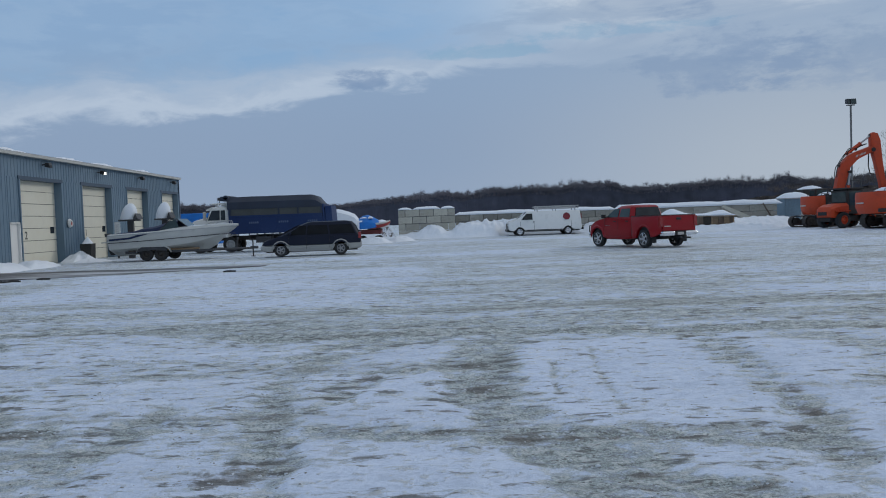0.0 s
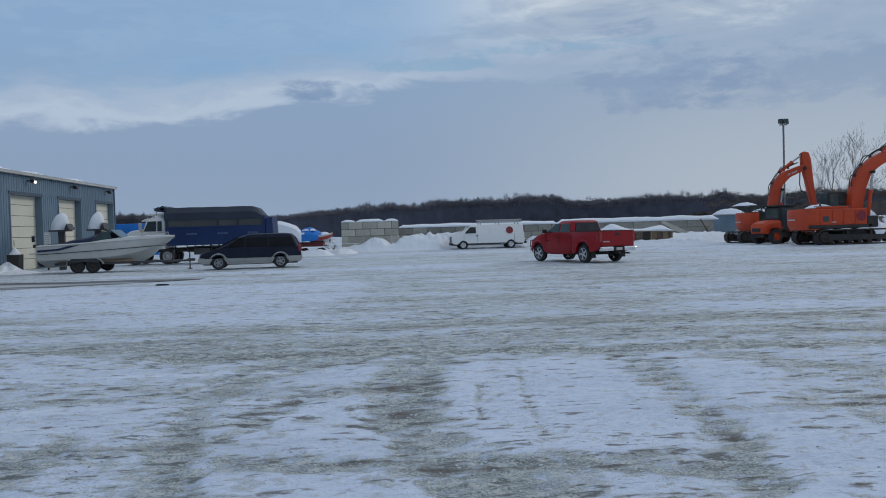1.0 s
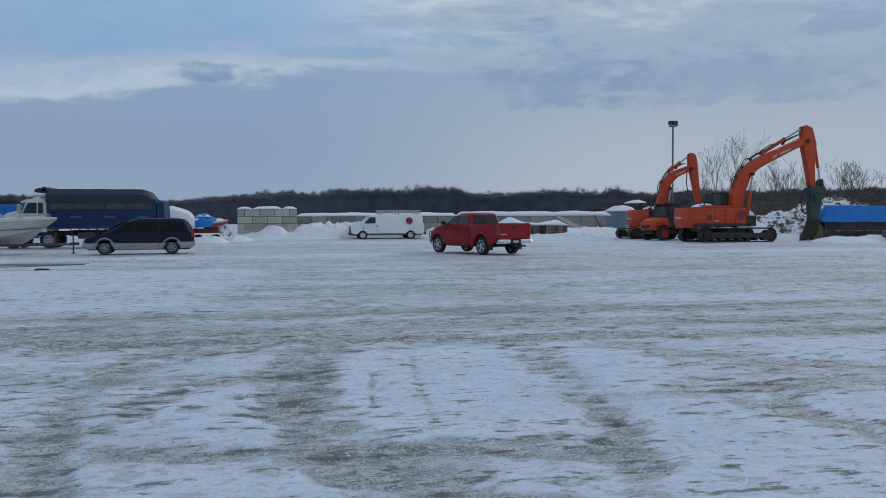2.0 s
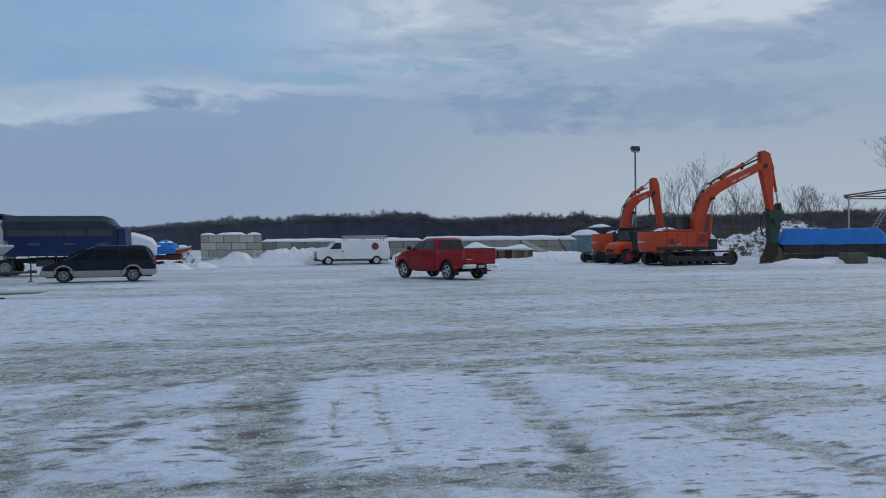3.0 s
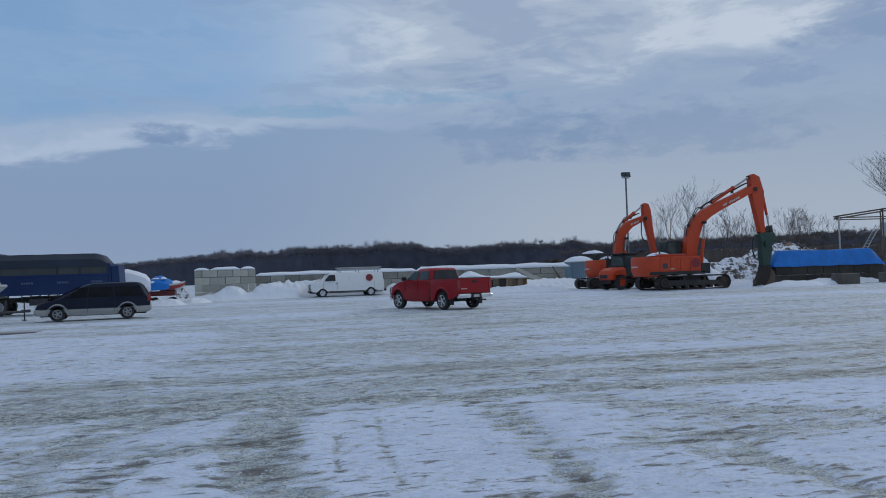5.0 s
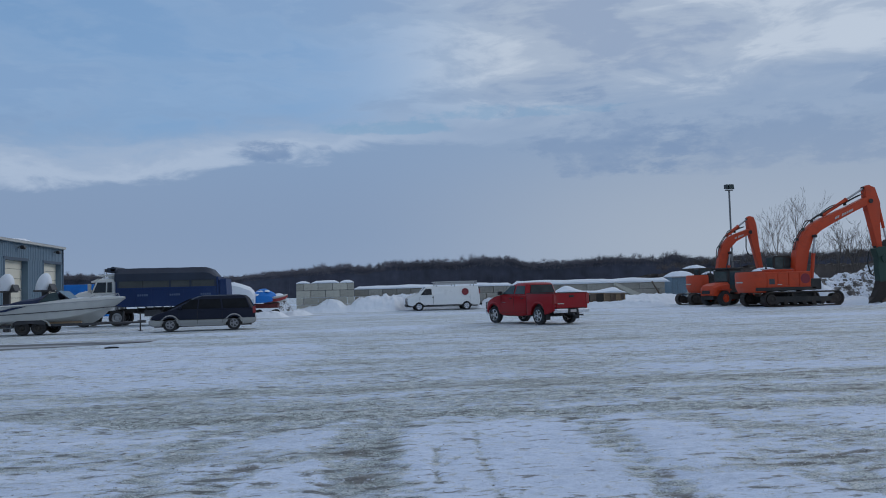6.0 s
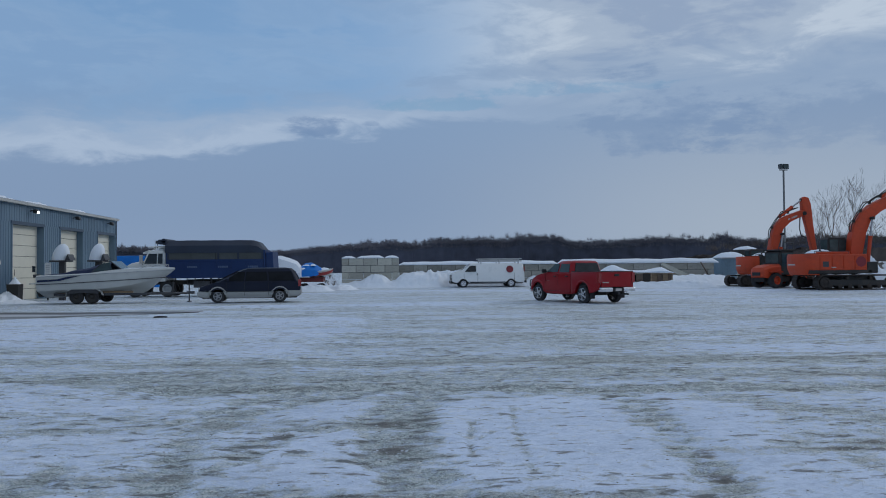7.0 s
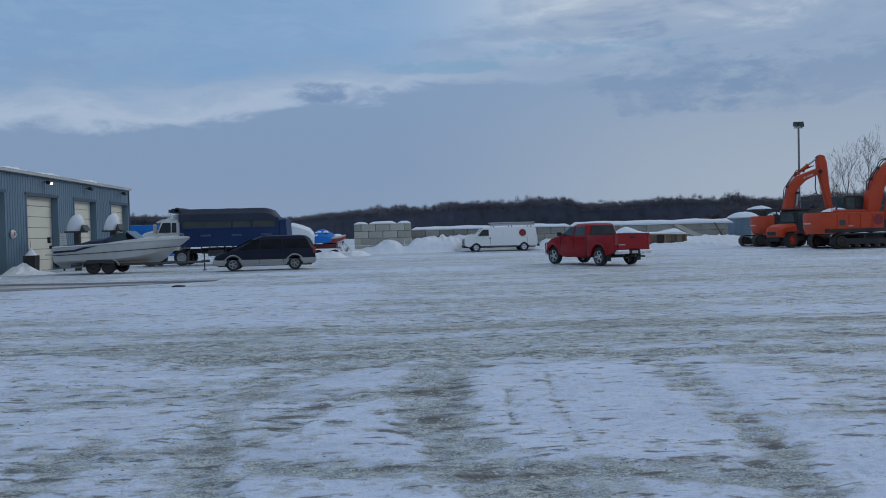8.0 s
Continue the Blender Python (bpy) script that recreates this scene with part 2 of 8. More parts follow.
concrete_dark = surface("damp_concrete", (0.13, 0.12, 0.10), 0.85, vary=0.2, grain=6, stain=(0.19, 0.17, 0.14), stained=0.5, bump=0.4, bump_size=0.012, per_object=0.4)
grime_block = surface("soaked_dark_block", (0.042, 0.036, 0.030), 0.8, vary=0.3, grain=5, stain=(0.10, 0.085, 0.065), bump=0.4, bump_size=0.012, per_object=0.5)
blue_tarp = surface("blue_poly_tarp", (0.002, 0.165, 0.56), 0.62, vary=0.15, grain=3, patch=1.2, stain=(0.01, 0.20, 0.56), stained=0.3, bump=0.5, bump_size=0.03)
shed_blue = surface("faded_blue_shed", (0.16, 0.24, 0.30), 0.6, vary=0.15, stain=(0.30, 0.33, 0.34), stained=0.4)
shed_buff = surface("buff_siding", (0.48, 0.45, 0.40), 0.7, vary=0.12, stain=(0.3, 0.27, 0.23))
gelcoat = surface("grey_white_gelcoat", (0.53, 0.54, 0.52), 0.35, vary=0.08, grain=2.5, patch=0.7, stain=(0.34, 0.33, 0.30), stained=0.5, bump=0.0, coat=0.2)
navy_canvas = surface("navy_boat_canvas", (0.016, 0.028, 0.075), 0.8, vary=0.2, bump=0.3, bump_size=0.01)
boat_red = surface("red_hull", (0.30, 0.035, 0.03), 0.4, vary=0.12, bump=0.0)
wrap_white = surface("white_shrink_wrap", (0.74, 0.78, 0.84), 0.45, vary=0.05, bump=0.4, bump_size=0.03)
timber = surface("weathered_timber", (0.27, 0.19, 0.12), 0.8, vary=0.3, grain=5, patch=1.5, stretch=(0.4, 4, 4), stain=(0.13, 0.10, 0.08), per_object=0.7)
rubble_stone = surface("rubble_stone", (0.16, 0.145, 0.13), 0.9, vary=0.3, grain=4, stain=(0.30, 0.28, 0.26), bump=0.4, bump_size=0.02)
bark = surface("bare_bark", (0.105, 0.088, 0.075), 0.9, vary=0.3, grain=6, bump=0.2, stretch=(1, 1, 0.2))
brush = surface("bare_brush", (0.120, 0.098, 0.088), 0.95, vary=0.4, grain=0.6, patch=0.08, bump=0.0)
# the bluish haze of distance is put into both of these base colours
hazed_twigs = surface("hazed_far_twigs", (0.150, 0.142, 0.160), 0.95, vary=0.35, grain=0.25, patch=0.03, bump=0.0)
hazed_wood = surface("hazed_far_wood", (0.074, 0.077, 0.104), 0.95, vary=0.4, grain=0.25, patch=0.02, bump=0.0)
tank_grey = surface("pale_grey_tank", (0.452, 0.468, 0.476), 0.5, vary=0.1, stain=(0.26, 0.25, 0.24), stained=0.4)
window_dark = glass_dark("dark_window_glass")
window_black = glass_dark("privacy_glass", (0.004, 0.005, 0.007), 0.10)
window_black.node_tree.nodes["Principled BSDF"].inputs["IOR"].default_value = 1.22
window_teal = glass_dark("tinted_cab_glass", (0.03, 0.045, 0.045), 0.05)
red_lens = surface("red_lens", (0.28, 0.012, 0.012), 0.2, vary=0.05, bump=0.0, coat=0.5)
clear_lens = surface("clear_lamp_lens", (0.62, 0.62, 0.60), 0.12, metal=0.3, vary=0.08, bump=0.0, coat=0.6)
sign_red = surface("dull_red_disc", (0.22, 0.018, 0.028), 0.5, vary=0.15, bump=0.0)
lettering = surface("pale_lettering", (0.50, 0.46, 0.43), 0.5, vary=0.05, bump=0.0)
faded_ink = surface("faded_blue_lettering", (0.085, 0.125, 0.22), 0.6, vary=0.1, bump=0.0)
ink = surface("black_ink", (0.03, 0.03, 0.03), 0.6, vary=0.1, bump=0.0)
debris_dark = surface("dark_debris", (0.035, 0.033, 0.030), 0.8, vary=0.3)

lamp_on, nt, b = material("lit_lamp_lens")
b.inputs["Base Color"].default_value = (0.8, 0.8, 0.75, 1)
b.inputs["Emission Color"].default_value = (1.0, 0.95, 0.85, 1)
b.inputs["Emission Strength"].default_value = 2.5

# trodden snow and ice over gravel: the attribute "wear" says where wheels have gone, "soil" where frozen earth shows
yard, nt, b = material("snow_ice_and_gravel")
wear = nt.nodes.new("ShaderNodeAttribute")
wear.attribute_name = "wear"
wear = wear.outputs["Fac"]
bare = nt.nodes.new("ShaderNodeAttribute")
bare.attribute_name = "soil"
bare = bare.outputs["Fac"]


def ground_noise(scale, detail, stretch=(1, 1, 1), rough=0.6, gain=1.0):
    """Noise about zero on the yard."""
    f = link_noise(nt, scale, detail, stretch)
    f.node.inputs["Roughness"].default_value = rough
    return calc(nt, "MULTIPLY", calc(nt, "SUBTRACT", f, 0.5), gain)


def total(*terms):
    v = terms[0]
    for w in terms[1:]:
        v = calc(nt, "ADD", v, w)
    return v


broad = ground_noise(0.16, 4, (0.5, 1, 1))
mid = ground_noise(0.9, 6, (0.55, 1, 1))
lump = ground_noise(4.5, 7, (0.7, 1, 1), 0.65)
crumb = ground_noise(11.0, 7, (0.75, 1, 1), 0.72)
grit = ground_noise(55.0, 4, (0.8, 1, 1), 0.7)
band = ground_noise(0.55, 6, (0.10, 1, 1))
streak = ground_noise(2.4, 6, (0.09, 1, 1), 0.65)
fleck = ground_noise(6.5, 6, (0.36, 1.1, 1), 0.62)

# where the snow has been pressed or worn down to grey ice
far_side = calc(nt, "MULTIPLY", total(calc(nt, "MULTIPLY", band, 1.6), calc(nt, "MULTIPLY", streak, 1.6), calc(nt, "MULTIPLY", broad, 1.4)), calc(nt, "SMOOTH_MIN", wear, 0.6, 0.2))
ice_v = total(calc(nt, "MULTIPLY_ADD", wear, 0.85, 0.07), calc(nt, "MULTIPLY", mid, 0.9), calc(nt, "MULTIPLY", lump, 1.9), calc(nt, "MULTIPLY", crumb, 2.2), calc(nt, "MULTIPLY", fleck, 0.8), far_side)
ice_f = ramp(nt, ice_v, [(0.26, 0.0), (0.44, 0.5), (0.74, 1.0)])
# hollows of the bump noise get duller snow: relief shading put into the colour
snow_col = ramp(nt, total(calc(nt, "MULTIPLY", lump, 1.0), calc(nt, "MULTIPLY", mid, 1.0), calc(nt, "MULTIPLY", crumb, 1.6), calc(nt, "MULTIPLY", grit, 0.6), 0.5), [(0.22, (0.53, 0.61, 0.74)), (0.45, (0.645, 0.73, 0.875)), (0.70, (0.72, 0.80, 0.94))])
# dark grit and pale crumbs, with painted relief shading in the same ramp
ice_col = ramp(nt, total(calc(nt, "MULTIPLY", crumb, 3.4), calc(nt, "MULTIPLY", grit, 2.2), calc(nt, "MULTIPLY", lump, 0.9), 0.53), [(0.08, (0.15, 0.145, 0.135)), (0.34, (0.325, 0.362, 0.345)), (0.50, (0.448, 0.512, 0.500)), (0.66, (0.570, 0.640, 0.640)), (0.84, (0.77, 0.80, 0.79))])
col = mixed(nt, ice_f, snow_col, ice_col)
# grey-brown grit ground into the ice in long passes
brown = ramp(nt, total(calc(nt, "MULTIPLY", band, 1.5), calc(nt, "MULTIPLY", streak, 1.3), calc(nt, "MULTIPLY", crumb, 0.35), calc(nt, "MULTIPLY", lump, 0.35), 0.5), [(0.60, 0.0), (0.84, 0.65)])
col = mixed(nt, calc(nt, "MULTIPLY", brown, wear), col, (0.285, 0.28, 0.262))
# bare frozen earth in spots
soil_f = ramp(nt, total(calc(nt, "MULTIPLY", bare, 0.8), calc(nt, "MULTIPLY", fleck, 2.0), calc(nt, "MULTIPLY", crumb, 2.0), calc(nt, "MULTIPLY", wear, 0.08)), [(0.44, 0.0), (0.62, 0.5), (0.95, 0.85)])
col = mixed(nt, soil_f, col, ramp(nt, total(grit, 0.5), [(0.3, (0.10, 0.085, 0.07)), (0.7, (0.20, 0.175, 0.15))]))
# dark wind-blown flecks and thin bare streaks that lie on snow and ice alike
flecks = ramp(nt, total(fleck, calc(nt, "MULTIPLY", crumb, 0.35), calc(nt, "MULTIPLY", calc(nt, "SMOOTH_MIN", wear, 0.5, 0.1), 0.05), calc(nt, "MULTIPLY", mid, 0.3), 0.5), [(0.585, 0.0), (0.66, 0.85)])
col = mixed(nt, flecks, col, (0.15, 0.15, 0.145))
lines = ramp(nt, total(streak, calc(nt, "MULTIPLY", crumb, 0.25), 0.5), [(0.60, 0.0), (0.70, 0.6)])
col = mixed(nt, calc(nt, "MULTIPLY", lines, wear), col, (0.24, 0.245, 0.235))
pale = ramp(nt, total(streak, calc(nt, "MULTIPLY", fleck, 0.35), 0.5), [(0.30, 0.75), (0.41, 0.0)])
col = mixed(nt, pale, col, (0.74, 0.81, 0.92))
nt.links.new(col, b.inputs["Base Color"])
nt.links.new(ramp(nt, ice_f, [(0.0, 0.8), (0.6, 0.5), (1.0, 0.55)]), b.inputs["Roughness"])
b.inputs["Specular IOR Level"].default_value = 0.35
relief = total(calc(nt, "MULTIPLY", crumb, 0.6), calc(nt, "MULTIPLY", grit, 0.22), calc(nt, "MULTIPLY", lump, 0.5))
bumped(nt, b, calc(nt, "MULTIPLY", relief, calc(nt, "MULTIPLY_ADD", ice_f, 0.7, 0.3)), 1.0, 0.11)

asphalt, nt, b = material("wet_asphalt_with_slush")
a1 = link_noise(nt, 0.5, 6, (0.35, 1.6, 1))
a2 = link_noise(nt, 14.0, 4)
nt.links.new(mixed(nt, ramp(nt, a1, [(0.49, 0.0), (0.64, 0.9)]), ramp(nt, a2, [(0.3, (0.05, 0.048, 0.046)), (0.7, (0.11, 0.105, 0.10))]), (0.50, 0.51, 0.53)), b.inputs["Base Color"])
b.inputs["Roughness"].default_value = 0.55
bumped(nt, b, a2, 0.4, 0.01)

crumb_snow = surface("broken_snow_crust", (0.68, 0.72, 0.77), 0.8, vary=0.12, grain=9, patch=1.4, stain=(0.42, 0.44, 0.44), stained=0.6, bump=0.3)
crumb_ice = surface("dirty_ice_crumb", (0.30, 0.30, 0.285), 0.6, vary=0.3, grain=9, patch=1.4, stain=(0.14, 0.135, 0.12), stained=0.6, bump=0.3)

# snow lying in patches on broken stone
snowy_rubble, nt, b = material("snow_patched_rubble")
r1 = link_noise(nt, 1.6, 8)
r2 = link_noise(nt, 7.0, 6)
rv = calc(nt, "ADD", calc(nt, "MULTIPLY", r1, 0.65), calc(nt, "MULTIPLY", r2, 0.35))
nt.links.new(mixed(nt, ramp(nt, rv, [(0.50, 0.0), (0.56, 1.0)]), (0.78, 0.81, 0.86), ramp(nt, r2, [(0.35, (0.05, 0.045, 0.04)), (0.65, (0.20, 0.18, 0.16))])), b.inputs["Base Color"])
b.inputs["Roughness"].default_value = 0.85
bumped(nt, b, rv, 1.0, 0.25)

# ---- mesh helpers ----
def thing(name, m, label, category, group="", kind=""):
    """An Empty at the base of a thing, to which its parts belong."""
    ob = new(name)
    ob.empty_display_size = 0.2
    ob.matrix_world = m
    return tagged(ob, label, category, group, kind)


def part(name, bm, mat, parent=None, label="", smooth=False, m=None):
    bmesh.ops.recalc_face_normals(bm, faces=bm.faces)
    mesh = bpy.data.meshes.new(name)
    bm.to_mesh(mesh)
    bm.free()
    mesh.materials.append(mat)
    if smooth:
        mesh.shade_smooth()
        mesh.set_sharp_from_angle(angle=radians(38))
    ob = new(name, mesh)
    if parent is not None:
        ob.parent = parent
    if m is not None:
        ob.matrix_basis = m
    return tagged(ob, label)


def box(bm, x0, x1, y0, y1, z0, z1, bevel=0.0, m=None):
    r = bmesh.ops.create_cube(bm, size=1.0)
    vs = r["verts"]
    for v in vs:
        v.co = Vector((x0 + (v.co.x + 0.5) * (x1 - x0), y0 + (v.co.y + 0.5) * (y1 - y0), z0 + (v.co.z + 0.5) * (z1 - z0)))
        if m is not None:
            v.co = m @ v.co
    if bevel:
        es = list({e for v in vs for e in v.link_edges})
        bmesh.ops.bevel(bm, geom=es, offset=bevel, segments=2, affect="EDGES", profile=0.6)
    return bm


def boxes(*dims, bevel=0.0):
    bm = bmesh.new()
    for d in dims:
        box(bm, *d, bevel=bevel)
    return bm


def rod(bm, a, b, r0, r1=None, n=8):
    """A round bar from a to b."""
    a, b = Vector(a), Vector(b)
    r1 = r0 if r1 is None else r1
    d = b - a
    q = d.to_track_quat("Z", "Y").to_matrix().to_4x4()
    bmesh.ops.create_cone(bm, cap_ends=True, segments=n, radius1=r0, radius2=r1, depth=d.length, matrix=Matrix.Translation((a + b) / 2) @ q)
    return bm


def rods(*bars, n=8):
    bm = bmesh.new()
    for a, b, r in bars:
        rod(bm, a, b, r, n=n)
    return bm


def prism(bm, profile, y0, y1, bevel=0.0, axis="y", segments=2):
    """A side outline (x, z) drawn out from y0 to y1 (or, with axis x, an outline (y, z) along x)."""
    def at(p, s):
        return (p[0], s, p[1]) if axis == "y" else (s, p[0], p[1])
    a = [bm.verts.new(at(p, y0)) for p in profile]
    b = [bm.verts.new(at(p, y1)) for p in profile]
    n = len(profile)
    caps = [bm.faces.new(a), bm.faces.new(b[::-1])]
    for i in range(n):
        bm.faces.new((a[i], b[i], b[(i + 1) % n], a[(i + 1) % n]))
    if bevel:
        es = list({e for f in caps for e in f.edges})
        bmesh.ops.bevel(bm, geom=es, offset=bevel, segments=segments, affect="EDGES", profile=0.5)
    return bm


def loft(bm, rings, closed=True, caps=True):
    rows = [[bm.verts.new(p) for p in ring] for ring in rings]
    n = len(rows[0])
    for r0, r1 in zip(rows, rows[1:]):
        for i in range(n if closed else n - 1):
            j = (i + 1) % n
            bm.faces.new((r0[i], r0[j], r1[j], r1[i]))
    if caps and closed:
        bm.faces.new(rows[0][::-1])
        bm.faces.new(rows[-1])
    return bm


def mound(bm, cx, cy, rx, ry, h, seed=0, n=60, rough=0.28, base=-0.06, flat=2.3):
    """A heap with an uneven outline and a lumpy top."""
    rows, off = [], Vector((seed * 7.3, seed * 3.1, seed * 1.7))
    for f in (1.0, 0.985, 0.96, 0.93, 0.89, 0.85, 0.80, 0.75, 0.69, 0.63, 0.56, 0.49, 0.42, 0.34, 0.26, 0.17, 0.08):
        ring = []
        for i in range(n):
            a = 2 * math.pi * i / n
            p = Vector((math.cos(a), math.sin(a), 0))
            wob = 1 + rough * noise.noise(p * 1.5 + off) + 0.5 * rough * noise.noise(p * 4.1 + off)
            q = Vector((cx + rx * f * wob * p.x, cy + ry * f * wob * p.y, 0))
            lump = noise.noise(q * 0.9 + off) + 0.55 * noise.noise(q * 2.3 + off) + 0.45 * noise.noise(q * 4.9 + off) + 0.30 * noise.noise(q * 9.5 + off)
            z = base + (h - base) * (1 - f ** flat) * (1 + rough * 1.1 * lump)
            if f > 0.99:
                z = base
            ring.append(bm.verts.new((q.x, q.y, z)))
        rows.append(ring)
    for r0, r1 in zip(rows, rows[1:]):
        for i in range(n):
            bm.faces.new((r0[i], r0[(i + 1) % n], r1[(i + 1) % n], r1[i]))
    bm.faces.new(rows[-1])
    bm.faces.new(rows[0][::-1])
    return bm


# ---- the ground ----
def lift(x, y):
    """The yard is flat and rises a little at its far edge."""
    s = min(max((y - 62) / 8, 0), 1)
    return 0.18 * s * s * (3 - 2 * s)


TRACKS, PATCHES, SOIL = [], [], []


def track(half, power, *line, tread=0.0):
    """Where wheels have worn the snow: half-width, strength, centre line; tread: spacing of the bars they left."""
    TRACKS.append((half, power, tread, line))


def patch(left, *outline):
    """Snow that few wheels have crossed, and how much of the wear is left in it."""
    PATCHES.append((left, outline))


def earth(*spots):
    """Spots of bare frozen soil: x, y, length, width."""
    SOIL.extend(spots)


# the ring left by a turning truck, close to the eye
track(0.34, 0.82, (1.6, 11.0), (0.85, 10.76), (0.45, 9.35), (0.30, 7.9), (0.34, 6.8), (0.48, 5.95), (0.85, 5.26), (1.21, 4.72), (2.0, 4.0))
track(0.18, 0.72, (0.2, 9.8), (0.0, 8.3), (0.12, 6.9), (0.30, 5.9), (0.55, 5.1), (0.9, 4.3))
track(0.24, 0.76, (0.19, 10.91), (-0.64, 10.47), (-1.29, 9.54), (-1.65, 8.25), (-1.60, 7.04), (-1.41, 6.12), (-1.13, 5.34), (-0.9, 4.2))
track(0.22, 0.80, (-0.7, 11.1), (-1.6, 9.9), (-2.2, 7.9), (-2.5, 6.2), (-2.7, 4.6))
track(0.17, 1.0, (3.36, 10.15), (3.19, 8.75), (3.02, 7.65), (2.87, 6.69), (2.73, 5.78), (2.56, 5.03), tread=0.27)
track(0.12, 0.95, (3.10, 10.1), (2.99, 9.0), (2.88, 8.0), tread=0.27)
track(0.17, 0.80, (-1.10, 6.06), (-0.54, 5.87), (-0.02, 5.85), (0.60, 5.70), (1.15, 5.62), (1.72, 5.52), (2.3, 5.3), (2.9, 5.2))
track(0.11, 0.85, (-1.15, 6.75), (-0.85, 7.5), (-0.66, 8.6), (-0.25, 8.2), tread=0.2)
track(0.30, 0.8, (-2.2, 3.6), (-2.7, 4.8), (-3.3, 6.1), (-4.4, 6.9), (-7, 7.6))
track(0.5, 0.8, (-10, 10.2), (-6, 8.9), (-4.6, 7.6), (-4.2, 6.0), (-4.4, 4.2))
track(0.22, 0.72, (3.7, 7.35), (4.3, 7.05), (5.2, 7.35), (6.0, 7.1))
track(0.22, 0.62, (4.9, 6.9), (4.5, 6.3), (4.5, 5.4), (4.8, 4.6))
track(0.34, 0.75, (4.4, 10.1), (5.0, 9.0), (5.7, 8.2), (7.2, 7.3))
# scratches of a dragged chain in the clean snow
track(0.030, 0.60, (1.69, 9.4), (1.58, 8.41), (1.48, 7.33), (1.43, 6.49), tread=0.12)
track(0.026, 0.55, (1.14, 8.5), (1.03, 7.7), (0.98, 7.0))
track(0.024, 0.60, (1.09, 7.66), (1.24, 7.90), (1.44, 8.08))
# shade along a shallow snow ridge, painted as a thin line of wear
track(0.035, 0.34, (6.56, 9.82), (6.44, 8.63), (6.41, 7.56), (6.42, 6.5))
# the sweeps across the yard
track(0.40, 1.0, (16, 9.6), (8, 10.4), (5.3, 10.6), (3.0, 10.7), (1.6, 11.0), (0.4, 11.2), (-3, 11.3), (-9, 11.2))
track(0.7, 0.80, (-12, 13.2), (-4, 12.6), (4, 12.3), (14, 11.4), (26, 11))
track(0.9, 0.80, (-20, 17), (-8, 15), (2, 14.2), (14, 13.4), (30, 13))
track(1.0, 0.72, (-16, 22), (-4, 20), (9, 19), (26, 18.5))
track(1.2, 0.72, (-3, 27), (4, 25), (18, 24), (40, 22))
track(1.3, 0.72, (-14, 35.5), (0, 33), (18, 31), (45, 28))
track(1.5, 0.72, (-8, 52), (4, 50.5), (12, 47), (22, 44), (45, 40))

patch(0.06, (0.89, 9.63), (1.29, 9.96), (2.10, 10.10), (2.89, 9.97), (2.93, 9.4), (2.82, 8.46), (2.75, 7.31), (2.67, 6.42), (2.55, 5.83), (2.23, 5.72), (1.84, 5.80), (1.45, 5.90), (1.04, 5.98), (0.87, 6.43), (0.78, 7.25), (0.77, 8.28))
patch(0.13, (-1.04, 6.83), (-0.85, 7.2), (-0.62, 7.9), (-0.18, 8.3), (-0.05, 7.6), (0.02, 6.95), (0.20, 6.10), (-0.07, 6.21), (-0.46, 6.10), (-0.84, 6.29))
patch(0.18, (-1.0, 9.0), (-0.55, 9.75), (0.0, 9.9), (-0.05, 8.8), (-0.5, 8.75))
patch(0.13, (-1.11, 5.68), (-0.72, 5.59), (-0.41, 5.65), (0.14, 5.62), (0.43, 5.10), (0.55, 4.5), (0.5, 3.6), (-0.9, 3.6), (-1.00, 5.10))
patch(0.08, (3.50, 9.5), (4.25, 9.50), (4.50, 8.47), (3.94, 7.45), (3.55, 6.9), (3.19, 7.48), (3.30, 8.4))
patch(0.08, (3.25, 6.9), (3.85, 6.75), (4.11, 6.35), (4.42, 5.6), (4.5, 4.9), (4.6, 3.6), (2.3, 3.6), (2.71, 5.26), (2.95, 6.17))
patch(0.09, (4.75, 6.6), (5.6, 6.6), (6.6, 7.0), (8.0, 6.6), (8.5, 4.0), (4.8, 3.6), (4.72, 5.0))
patch(0.09, (6.21, 9.82), (7.03, 9.91), (9.0, 9.6), (10.8, 8.8), (9.5, 6.6), (7.0, 7.6), (6.05, 8.50))
patch(0.24, (1.4, 5.35), (2.2, 5.1), (2.4, 4.4), (2.0, 4.2), (1.4, 4.9))
# more wear left here to the west; part of it paints in lens vignetting
patch(0.34, (-2.98, 8.18), (-1.99, 8.61), (-1.75, 9.27), (-1.85, 7.72), (-1.95, 6.74), (-2.25, 6.5))
patch(0.34, (-2.4, 5.9), (-1.75, 6.3), (-1.55, 5.2), (-1.4, 4.2), (-2.4, 4.0))
patch(0.34, (-3.5, 7.5), (-2.75, 7.9), (-2.6, 6.6), (-3.0, 6.3))
patch(0.34, (-6.5, 8.4), (-4.6, 8.9), (-3.4, 8.9), (-3.8, 8.0), (-4.9, 7.6))
patch(0.34, (-6.83, 12.11), (-5.17, 12.29), (-2.95, 11.0), (-2.6, 9.6), (-5.37, 9.7))
patch(0.24, (6.55, 16.4), (12.5, 15.47), (11.2, 14.3), (6.67, 14.6))
patch(0.24, (-12.5, 28.6), (-8.87, 28.20), (-5.36, 27.90), (-1.01, 27.71), (-0.29, 24.0), (-1.2, 19.5), (-5.0, 18.4), (-11, 20))
patch(0.24, (-6.0, 17.6), (-1.3, 17.9), (-1.6, 15.9), (-5.0, 15.4))
patch(0.24, (-17, 19.5), (-9, 20), (-7.5, 18.4), (-13, 17.6))
patch(0.24, (-14, 34.5), (-4, 36), (4, 35.6), (6, 39), (-4, 38.6))
